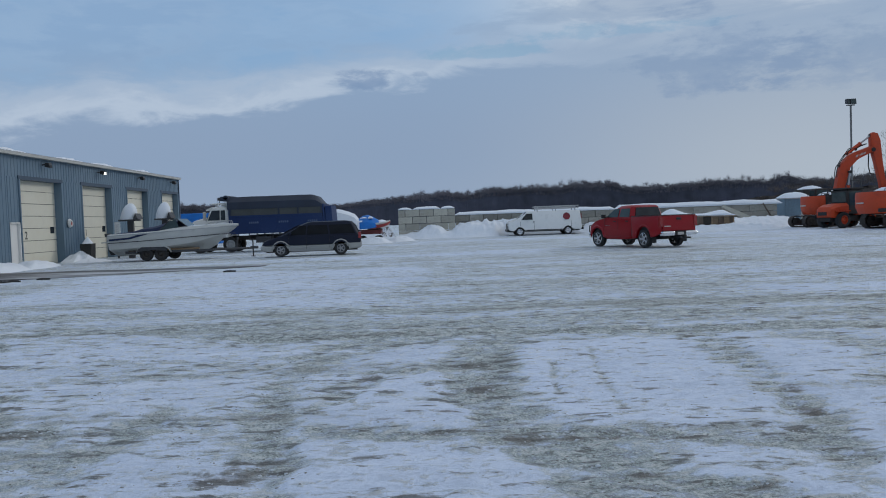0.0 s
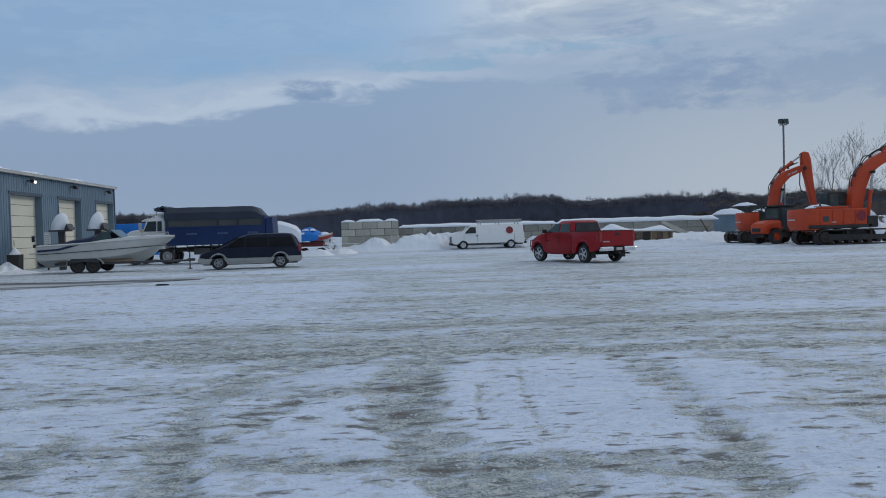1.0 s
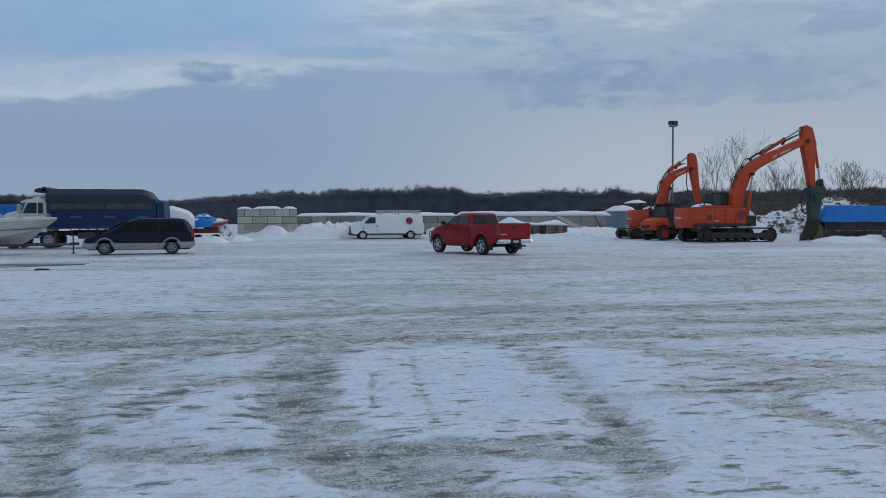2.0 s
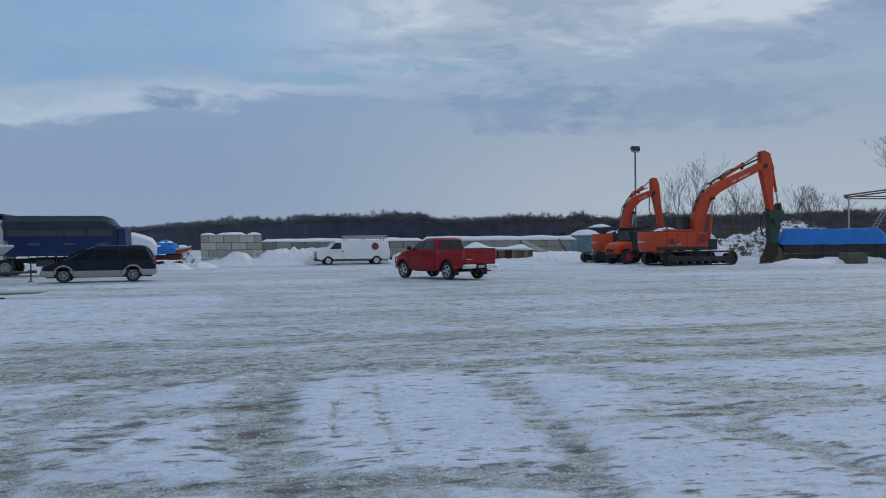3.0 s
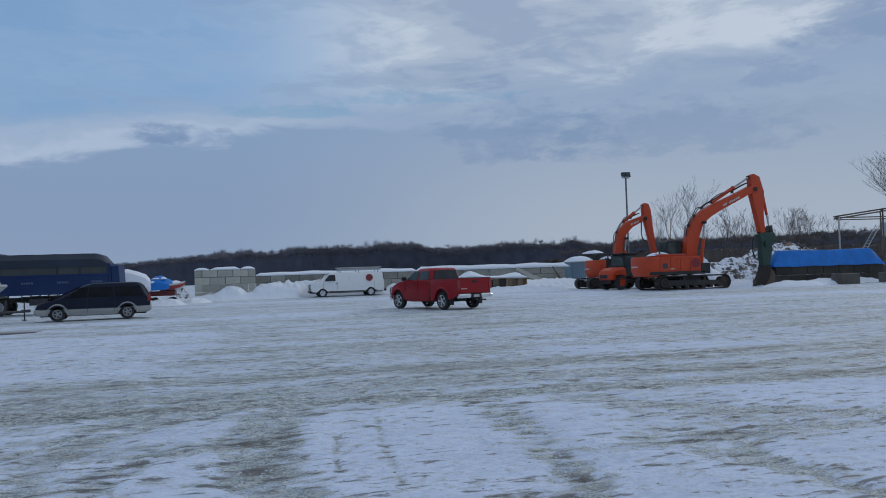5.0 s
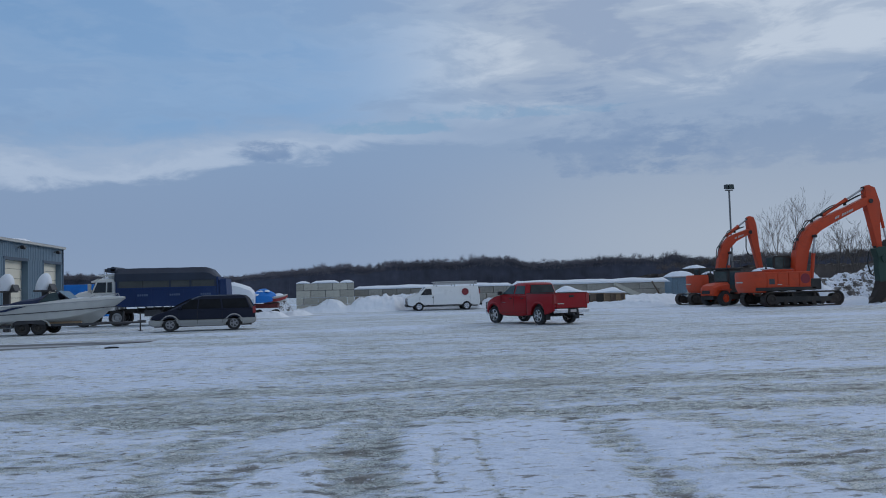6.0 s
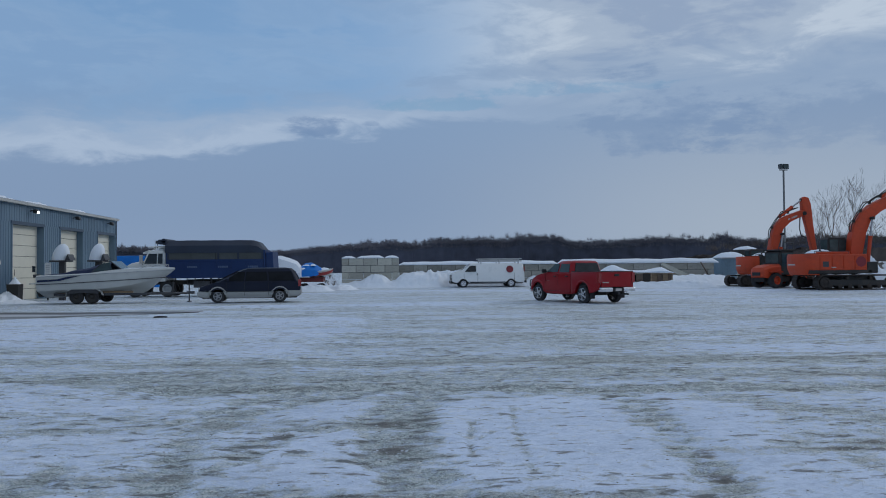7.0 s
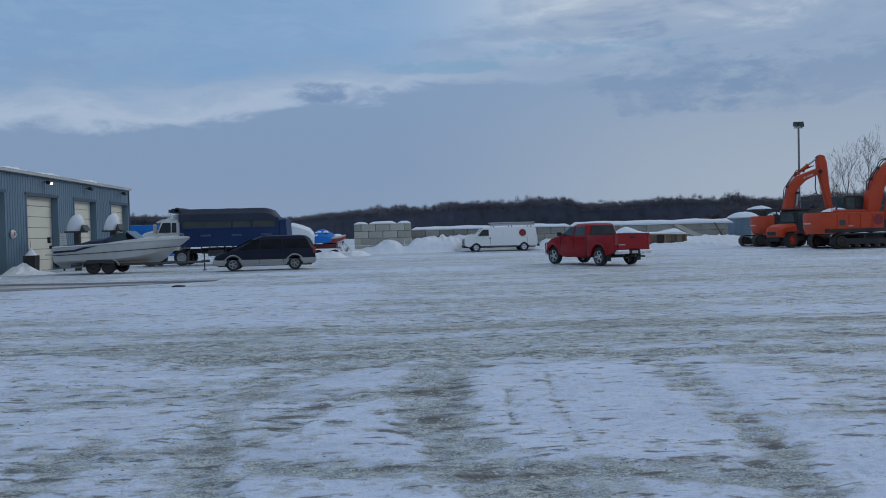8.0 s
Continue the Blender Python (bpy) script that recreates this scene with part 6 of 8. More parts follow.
def boat_trailer(m):
    t = thing("boat_trailer", m, "dark two-axle boat trailer with its jack down", "trailer")
    for s in (1, -1):
        part("frame_rail", boxes((-2.6, 2.0, s * 0.78, s * 0.88, 0.40, 0.52)), dark_steel, t)
        part("bunk", boxes((-2.5, 1.2, s * 0.52, s * 0.68, 0.50, 0.62)), timber, t)
        part("tongue_rail", rods(((2.0, s * 0.83, 0.46), (3.9, s * 0.06, 0.46), 0.05)), dark_steel, t)
        for x in (-1.42, -0.66):
            wheel(t, x, s * 1.02, 0.35, 0.20, 0.19, 0, grime)
        pts = [(-1.94, 0.40), (-1.86, 0.62), (-1.66, 0.73), (-0.44, 0.73), (-0.24, 0.62), (-0.14, 0.42)]
        bm = bmesh.new()
        loft(bm, [[(x, s * 0.90, z), (x, s * 1.16, z), (x, s * 1.16, z + 0.035), (x, s * 0.90, z + 0.035)] for x, z in pts])
        part("mudguard", bm, gelcoat, t, "pale mudguard")
        part("mudguard_skirt", prism(bmesh.new(), [(-1.84, 0.60), (-1.64, 0.72), (-0.46, 0.72), (-0.28, 0.60), (-0.34, 0.50), (-1.06, 0.56), (-1.76, 0.50)], s * 1.135, s * 1.155), dark_steel, t)
    for x in (-2.5, -1.0, 0.6, 1.9):
        part("crossmember", boxes((x - 0.04, x + 0.04, -0.8, 0.8, 0.41, 0.50)), dark_steel, t)
    part("coupling", boxes((3.75, 4.15, -0.08, 0.08, 0.42, 0.56), bevel=0.02), dark_steel, t)
    part("winch_post", rods(((3.0, 0, 0.46), (3.08, 0, 1.05), 0.05)), dark_steel, t)
    part("jack", rods(((3.85, 0.12, 0.02), (3.85, 0.12, 0.95), 0.035), ((3.85, 0.12, 0.9), (3.85, 0.30, 0.9), 0.02)), dark_steel, t)
    part("jack_foot", boxes((3.75, 3.95, 0.02, 0.22, 0.0, 0.04)), dark_steel, t)
    return t


boat_trailer(pose(-14.0, 42.35, 0.0))

# ---- excavators and loader ----
def crawler_track(parent, y, x0, x1, h, width):
    """One track: a belt of shoes round a frame with rollers, sprocket and idler."""
    tr = new("track")
    tr.parent = parent
    r = h / 2
    path = []
    length = x1 - x0
    for i in range(9):
        a = math.pi / 2 + math.pi * i / 8
        path.append((x0 + r + r * math.cos(a), r + r * math.sin(a)))
    for i in range(9):
        a = -math.pi / 2 + math.pi * i / 8
        path.append((x1 - r + r * math.cos(a), r + r * math.sin(a)))
    bm = bmesh.new()
    inner = [(x0 + r + (px - x0 - r) * 0.86 if px < x0 + r else (x1 - r + (px - x1 + r) * 0.86 if px > x1 - r else px), r + (pz - r) * 0.84) for px, pz in path]
    loft_rows = [[(p[0], y - width / 2, p[1]), (p[0], y + width / 2, p[1]), (q[0], y + width / 2 - 0.06, q[1]), (q[0], y - width / 2 + 0.06, q[1])] for p, q in zip(path, inner)]
    loft(bm, loft_rows + [loft_rows[0]], caps=False)
    # shoes with their grouser bars
    per = 2 * (length - 2 * r) + 2 * math.pi * r
    n = int(per / 0.20)
    for k in range(n):
        s = per * k / n
        a = length - 2 * r
        if s < a:
            px, pz, nx, nz = x0 + r + s, 0.0, 0, -1
        elif s < a + math.pi * r:
            g = (s - a) / r - math.pi / 2
            px, pz, nx, nz = x1 - r + r * math.cos(g), r + r * math.sin(g), math.cos(g), math.sin(g)
        elif s < 2 * a + math.pi * r:
            px, pz, nx, nz = x1 - r - (s - a - math.pi * r), h, 0, 1
        else:
            g = (s - 2 * a - math.pi * r) / r + math.pi / 2
            px, pz, nx, nz = x0 + r + r * math.cos(g), r + r * math.sin(g), math.cos(g), math.sin(g)
        ang = math.atan2(nz, nx)
        mm = Matrix.Translation((px, y, pz)) @ Matrix.Rotation(-ang, 4, "Y")
        box(bm, -0.03, 0.025 if pz > 0.01 else 0.004, -width / 2 - 0.01, width / 2 + 0.01, -0.085, 0.085, m=mm)
    part("belt", bm, track_steel, tr)
    part("track_frame", prism(bmesh.new(), [(x0 + r, h * 0.30), (x1 - r, h * 0.30), (x1 - r * 0.9, h * 0.62), (x0 + r, h * 0.70)], y - width * 0.38, y + width * 0.38), grime, tr)
    for x, nm in ((x0 + r, "sprocket"), (x1 - r, "idler")):
        bm = bmesh.new()
        for s in (1, -1):
            lathe(bm, [(r * 0.72, 0), (r * 0.72, s * width * 0.42), (r * 0.5, s * width * 0.46), (r * 0.45, s * width * 0.40), (r * 0.22, s * width * 0.42), (0.0, s * width * 0.5)], 24, Matrix.Translation((x, y, r)))
        part(nm, bm, track_steel, tr, smooth=True)
    for k in range(7):
        x = x0 + r + 0.35 + (length - 2 * r - 0.7) * k / 6
        bm = bmesh.new()
        for s in (1, -1):
            lathe(bm, [(0.15, 0), (0.15, s * width * 0.42), (0.08, s * width * 0.44), (0.0, s * width * 0.45)], 14, Matrix.Translation((x, y, 0.26)))
        part("roller", bm, track_steel, tr, smooth=True)
    for k in range(2):
        x = x0 + r + (length - 2 * r) * (0.33 + 0.34 * k)
        part("carrier_roller", rods(((x, y - width * 0.4, h - 0.2), (x, y + width * 0.4, h - 0.2), 0.09), n=12), track_steel, tr)
    return tr


def ram(parent, a, b, r, split=0.55, y=0.0, name="hydraulic_ram"):
    """A cylinder and its bright rod between two points (x, z)."""
    a, b = Vector((a[0], y, a[1])), Vector((b[0], y, b[1]))
    mid = a.lerp(b, split)
    g = new(name)
    g.parent = parent
    part("cylinder", rods((a, mid, r), (mid - (mid - a).normalized() * 0.08, mid, r * 1.18), n=14), orange_paint, g)
    part("rod", rods((mid, b, r * 0.55), n=10), steel, g)
    part("pin", rods((b + Vector((0, -0.16, 0)), b + Vector((0, 0.16, 0)), r * 0.9), n=10), grime, g)
    return g


def hose(bm, pts, r=0.025):
    for a, b in zip(pts, pts[1:]):
        rod(bm, a, b, r, n=6)
    return bm


def excavator(m, label, k):
    t = thing("excavator", m, label, "excavator", "orange excavators parked in the yard")
    gauge, tw = k["gauge"], k["shoe"]
    for s in (1, -1):
        crawler_track(t, s * gauge / 2, k["track"][0], k["track"][1], k["track_h"], tw)
    cx = (k["track"][0] + k["track"][1]) / 2
    part("car_body", prism(bmesh.new(), [(cx - 1.2, 0.45), (cx + 1.2, 0.45), (cx + 0.9, 0.92), (cx - 0.9, 0.92)], -gauge / 2, gauge / 2, bevel=0.05), grime, t)
    part("slew_ring", rods(((cx, 0, 0.88), (cx, 0, 1.12), 0.75), n=30), grime, t)
    xb, xf, zb, zt, hw = k["house"]
    part("deck", boxes((xb + 0.5, xf + 0.35, -hw, hw, zb - 0.02, zb + 0.22), bevel=0.03), grime, t)
    # counterweight with a curved back
    bm = bmesh.new()
    outline = []
    for i in range(13):
        a = math.pi / 2 + math.pi * i / 12
        outline.append((xb + 0.75 + 0.75 * math.cos(a), hw * math.sin(a) * (1.0 if abs(math.sin(a)) < 0.99 else 1.0)))
    front = xb + 1.15
    ring = [(front, hw)] + [(x, y) for x, y in outline] + [(front, -hw)]
    rings = []
    for f, z in ((0.80, zb - 0.10), (0.97, zb + 0.22), (1.0, zb + 0.40), (1.0, zt - 0.14), (0.95, zt)):
        rings.append([(front + (x - front) * f, y * (1 if f == 1 else 0.97), z) for x, y in ring])
    loft(bm, rings)
    cw = part("counterweight", bm, orange_paint, t, smooth=True)
    part("rear_lettering", boxes((xb - 0.008, xb + 0.02, -0.45, 0.45, zb + 0.54, zb + 0.63)), lettering, t, "pale lettering bar")
    # engine house both sides, with doors and a round mark
    part("engine_house", boxes((front + 0.004, xf, -hw, hw, zb + 0.2, zt - 0.03), bevel=0.06), k.get("house_paint", orange_paint), t, smooth=True)
    for s in (1, -1):
        n = k["doors"]
        for i in range(n):
            a = front + 0.1 + i * (xf - front - 0.15) / n
            part("engine_door", boxes((a, a + (xf - front - 0.15) / n - 0.05, s * (hw - 0.01), s * (hw + 0.018), zb + 0.30, zt - 0.14), bevel=0.012), k.get("house_paint", orange_paint), t)
        part("door_vent", boxes((front + 0.22, front + 0.62, s * (hw + 0.012), s * (hw + 0.024), zb + 0.42, zt - 0.5)), dark_steel, t)
        bm = bmesh.new()
        lathe(bm, [(k["emblem"], 0), (k["emblem"], s * 0.03), (0.0, s * 0.035)], 24, Matrix.Translation((xf - 0.42, s * hw, (zb + zt) / 2 + 0.12)))
        part("round_emblem", bm, sign_red, t, "dull red round emblem")
        part("side_lettering", boxes((front + 0.8, front + 1.12, s * (hw + 0.02), s * (hw + 0.026), zb + 0.36, zb + 0.42)), lettering, t, "pale lettering bar")
    part("hood_bump", boxes((front + 0.3, xf - 0.9, -hw * 0.72, hw * 0.55, zt - 0.05, zt + 0.14), bevel=0.06), k.get("house_paint", orange_paint), t, smooth=True)
    part("exhaust_pipe", rods(((front + 0.6, -hw * 0.3, zt), (front + 0.6, -hw * 0.3, zt + 0.5), 0.06)), dark_steel, t)
    for s in (1, -1):
        part("hand_rail", rods(((xb + 0.9, s * hw * 0.92, zt), (xb + 0.9, s * hw * 0.92, zt + 0.16), 0.018), ((xb + 0.9, s * hw * 0.92, zt + 0.16), (xf - 1.2, s * hw * 0.92, zt + 0.16), 0.018), ((xf - 1.2, s * hw * 0.92, zt + 0.16), (xf - 1.2, s * hw * 0.92, zt), 0.018)), dark_steel, t)
    part("snow_on_house", mound(bmesh.new(), front + 0.9, 0.1, 0.85, hw * 0.6, 0.20, seed=k["seed"]), snow, t, "patch of snow", smooth=True, m=pose(0, 0, zt + 0.12))
    # cab on the left front corner
    c0, c1, c_top = k["cab"]
    cab = new("cab")
    cab.parent = t
    y0, y1 = k["cab_y"]
    cz = zb + 0.2
    prof = [(c0, cz), (c0, c_top - 0.12), (c0 + 0.12, c_top), (c1 - 0.22, c_top), (c1 - 0.04, c_top - 0.25), (c1 + 0.12, cz + 0.75), (c1 + 0.06, cz)]
    part("cab_shell", prism(bmesh.new(), prof, y0, y1, bevel=0.05), grime, cab, "dark cab frame")
    for y in (y0 - 0.012, y1 + 0.012):
        bm = bmesh.new()
        mid = (c0 + c1) / 2 + 0.05
        pane(bm, [(c0 + 0.10, y, zt - 0.25), (mid - 0.05, y, zt - 0.25), (mid - 0.05, y, c_top - 0.14), (c0 + 0.14, y, c_top - 0.14)], 0.008)
        part("side_window", bm, window_teal, cab)
        bm = bmesh.new()
        pane(bm, [(mid + 0.03, y, cz + 0.45), (c1 - 0.0, y, cz + 0.45), (c1 - 0.14, y, c_top - 0.22), (mid + 0.03, y, c_top - 0.14)], 0.008)
        part("door_window", bm, window_teal, cab)
    bm = bmesh.new()
    pane(bm, [(c1 + 0.125, y0 + 0.08, cz + 0.75), (c1 + 0.125, y1 - 0.08, cz + 0.75), (c1 - 0.03, y1 - 0.08, c_top - 0.25), (c1 - 0.03, y0 + 0.08, c_top - 0.25)], 0.012)
    part("windscreen", bm, window_teal, cab)
    part("rear_window", boxes((c0 - 0.012, c0 + 0.01, y0 + 0.1, y1 - 0.1, zt + 0.05, c_top - 0.16)), window_teal, cab)
    part("front_step", boxes((xf, xf + k["nose"], -hw, hw, zb, zb + 0.75), bevel=0.08), grime, t, "dark tool boxes")
    # boom, stick and rams
    bw = k["boom_w"]
    part("boom", prism(bmesh.new(), k["boom"], -bw / 2, bw / 2, bevel=0.03), orange_paint, t, smooth=True)
    for s in (1, -1):
        a, b, c, d = [Vector((x, 0, z)) for x, z in k["mark"]]
        for i in range(8):
            if i == 2:
                continue
            f0, f1 = i / 8, (i + 0.72) / 8
            quad = [a.lerp(d, f0), b.lerp(c, f0), b.lerp(c, f1), a.lerp(d, f1)]
            part("boom_lettering", prism(bmesh.new(), [(q.x, q.z) for q in quad], s * (bw / 2 + 0.001), s * (bw / 2 + 0.007)), lettering, t, "pale lettering bar")
    part("stick", prism(bmesh.new(), k["stick"], -bw * 0.42, bw * 0.42, bevel=0.03), orange_paint, t, smooth=True)
    bm = bmesh.new()
    px, pz = k["pivot"]
    rod(bm, (px, -bw * 0.6, pz), (px, bw * 0.6, pz), 0.16, n=16)
    part("stick_pivot", bm, grime, t)
    ram(t, *k["arm_ram"], 0.13, 0.58, name="arm_ram")
    for s in (1, -1):
        ram(t, *k["boom_ram"], 0.12, 0.6, y=s * (bw / 2 + 0.17), name="boom_ram")
    if "bucket_ram" in k:
        ram(t, *k["bucket_ram"], 0.10, 0.6, name="bucket_ram")
    for off in (-0.1, 0.1):
        pts = [Vector((x, off, z + 0.12)) for x, z in k["hose"]]
        fine = []
        for i, (p, q) in enumerate(zip(pts, pts[1:])):
            for j in range(6):
                f = j / 6
                sag = (0.16 if i % 2 == 0 else 0.03) * math.sin(math.pi * f) * (1 if off > 0 else 0.6)
                fine.append(p.lerp(q, f) + Vector((-sag * 0.5, 0, sag)))
        part("hydraulic_hose", hose(bmesh.new(), fine + [pts[-1]], 0.035), black_plastic, t)
    for i, (x, z) in enumerate(k["hose"][1:-1]):
        part("hose_clamp", boxes((x - 0.03, x + 0.03, -0.15, 0.15, z - 0.05, z + 0.14), bevel=0.008), grime, t)
    x0, x1 = k["track"]
    for s in (1, -1):
        rings = []
        for i in range(17):
            f = i / 16
            x = x0 + 0.75 + (x1 - x0 - 1.2) * f
            h = 0.012 + 0.09 * max(0.0, 0.35 + noise.noise(Vector((x * 1.7, s * 3 + k["seed"], 0)))) * math.sin(math.pi * (0.05 + 0.9 * f)) ** 0.5
            w = tw * 0.42
            y = s * gauge / 2
            z = k["track_h"] + 0.005
            rings.append([(x, y - w, z), (x, y - w * 0.7, z + h), (x, y + w * 0.6, z + h), (x, y + w, z)])
        part("track_snow", loft(bmesh.new(), rings), snow, t, "thin crust of snow", smooth=True)
    return t


BIG = dict(emblem=0.34, gauge=2.75, shoe=0.62, track=(-2.85, 2.75), track_h=0.98, house=(-3.75, 0.62, 1.08, 2.36, 1.42), doors=4, seed=3,
           cab=(-0.98, 0.46, 3.48), cab_y=(0.40, 1.38), nose=0.75, boom_w=0.62,
           boom=[(0.20, 1.75), (0.22, 2.60), (0.30, 3.53), (0.58, 4.32), (1.01, 5.03), (1.66, 5.59), (2.48, 6.00), (4.33, 6.74), (5.90, 7.45), (6.14, 7.28), (6.10, 6.98), (4.87, 6.42), (3.19, 5.62), (2.3, 5.18), (1.64, 4.68), (1.28, 3.80), (1.06, 2.60), (0.88, 1.75)],
           mark=[(3.3, 5.86), (3.34, 6.03), (4.75, 6.63), (4.71, 6.46)],
           stick=[(5.70, 8.13), (6.02, 8.26), (6.48, 8.06), (6.82, 6.95), (6.78, 6.45), (6.70, 5.30), (6.80, 3.70), (6.46, 3.55), (6.16, 5.20), (5.80, 6.75)],
           pivot=(6.05, 7.12), arm_ram=((2.55, 6.18), (5.78, 8.05)), boom_ram=((1.25, 1.75), (1.62, 4.72)), bucket_ram=((6.86, 6.72), (7.30, 4.25)),
           hose=[(0.35, 3.7), (0.62, 4.5), (1.1, 5.2), (1.75, 5.75), (2.5, 6.18), (4.3, 6.9), (5.6, 7.5)])
big = excavator(pose(30.7, 51.25, 0.0, 0, 0, 0), "large orange excavator with a green shear on its stick", BIG)
# the shear standing on the snow
part("link", prism(bmesh.new(), [(6.30, 3.95), (7.20, 4.40), (7.36, 4.14), (6.75, 3.55)], -0.14, 0.14, bevel=0.02), grime, big)
part("link_arm", prism(bmesh.new(), [(7.15, 4.40), (7.40, 4.45), (7.52, 3.85), (7.30, 3.70)], -0.20, 0.20, bevel=0.02), grime, big)
part("shear_bracket", prism(bmesh.new(), [(6.22, 3.78), (6.50, 3.92), (7.46, 3.92), (7.66, 3.55), (7.40, 3.20), (6.40, 3.20)], -0.32, 0.32, bevel=0.04), green_paint, big, "dark green bracket")
part("shear_head", prism(bmesh.new(), [(6.42, 3.22), (7.34, 3.22), (7.26, 2.55), (7.06, 1.50), (6.46, 1.44), (6.40, 2.40)], -0.27, 0.27, bevel=0.05), green_paint, big, "dark green shear body")
part("shear_flange", rods(((6.86, -0.40, 3.10), (6.86, 0.40, 3.10), 0.24), n=20), green_paint, big)
part("shear_hose", hose(bmesh.new(), [(6.15, 0.3, 3.6), (6.0, 0.32, 2.8), (6.2, 0.34, 2.1), (6.45, 0.3, 1.9)], 0.05), black_plastic, big)
bm = prism(bmesh.new(), [(6.42, 1.55), (7.08, 1.58), (7.12, 1.05), (6.90, 0.50), (6.50, 0.12), (5.50, -0.02), (5.62, 0.14), (6.05, 0.42), (6.30, 0.90)], -0.26, 0.26, bevel=0.04)
part("shear_jaw", bm, track_steel, big, "dark steel jaw")
part("lower_jaw", prism(bmesh.new(), [(7.02, 1.35), (7.40, 1.05), (7.58, 0.46), (7.25, 0.10), (6.60, -0.04), (6.55, 0.10), (6.98, 0.55), (7.14, 1.05)], -0.24, 0.24, bevel=0.03), rust_steel, big, "rusty steel jaw")

SMALL = dict(emblem=0.2, house_paint=grime, gauge=2.4, shoe=0.6, track=(-1.55, 2.45), track_h=0.88, house=(-1.05, 1.5, 1.05, 2.35, 1.25), doors=3, seed=8,
             cab=(0.05, 1.4, 2.95), cab_y=(0.30, 1.24), nose=0.6, boom_w=0.55,
             boom=[(1.35, 1.45), (1.36, 2.51), (1.62, 3.78), (1.86, 4.69), (2.48, 5.38), (3.15, 5.66), (4.2, 6.02), (4.36, 5.8), (4.30, 5.58), (3.12, 5.08), (2.52, 4.50), (2.10, 3.14), (1.92, 1.45)],
             mark=[(2.95, 5.20), (2.97, 5.34), (3.75, 5.62), (3.73, 5.48)],
             stick=[(4.16, 6.92), (4.38, 7.08), (4.70, 7.00), (4.90, 6.48), (5.04, 4.84), (5.34, 2.75), (4.98, 2.66), (4.50, 4.85), (4.20, 5.96)],
             pivot=(4.32, 5.75), arm_ram=((2.36, 5.48), (4.24, 6.85)), boom_ram=((2.05, 1.55), (2.40, 4.10)),
             hose=[(1.5, 3.6), (1.75, 4.6), (2.4, 5.5), (3.1, 5.78), (3.9, 6.1)])
small_ex = excavator(pose(28.85, 61.2, 0.0, 0, 0, 0), "smaller orange excavator parked behind with its stick hanging", SMALL)
part("bucket", prism(bmesh.new(), [(4.75, 2.75), (5.5, 2.8), (5.75, 2.0), (5.45, 1.2), (4.9, 0.9), (4.55, 1.1), (4.9, 1.6), (4.9, 2.2)], -0.5, 0.5, bevel=0.03), track_steel, small_ex)
bm = bmesh.new()
hose(bm, [(3.98, -0.2, 5.5), (3.92, -0.22, 4.5), (4.05, -0.22, 3.95), (4.45, -0.22, 3.85)], 0.045)
part("loose_hose", bm, black_plastic, small_ex)


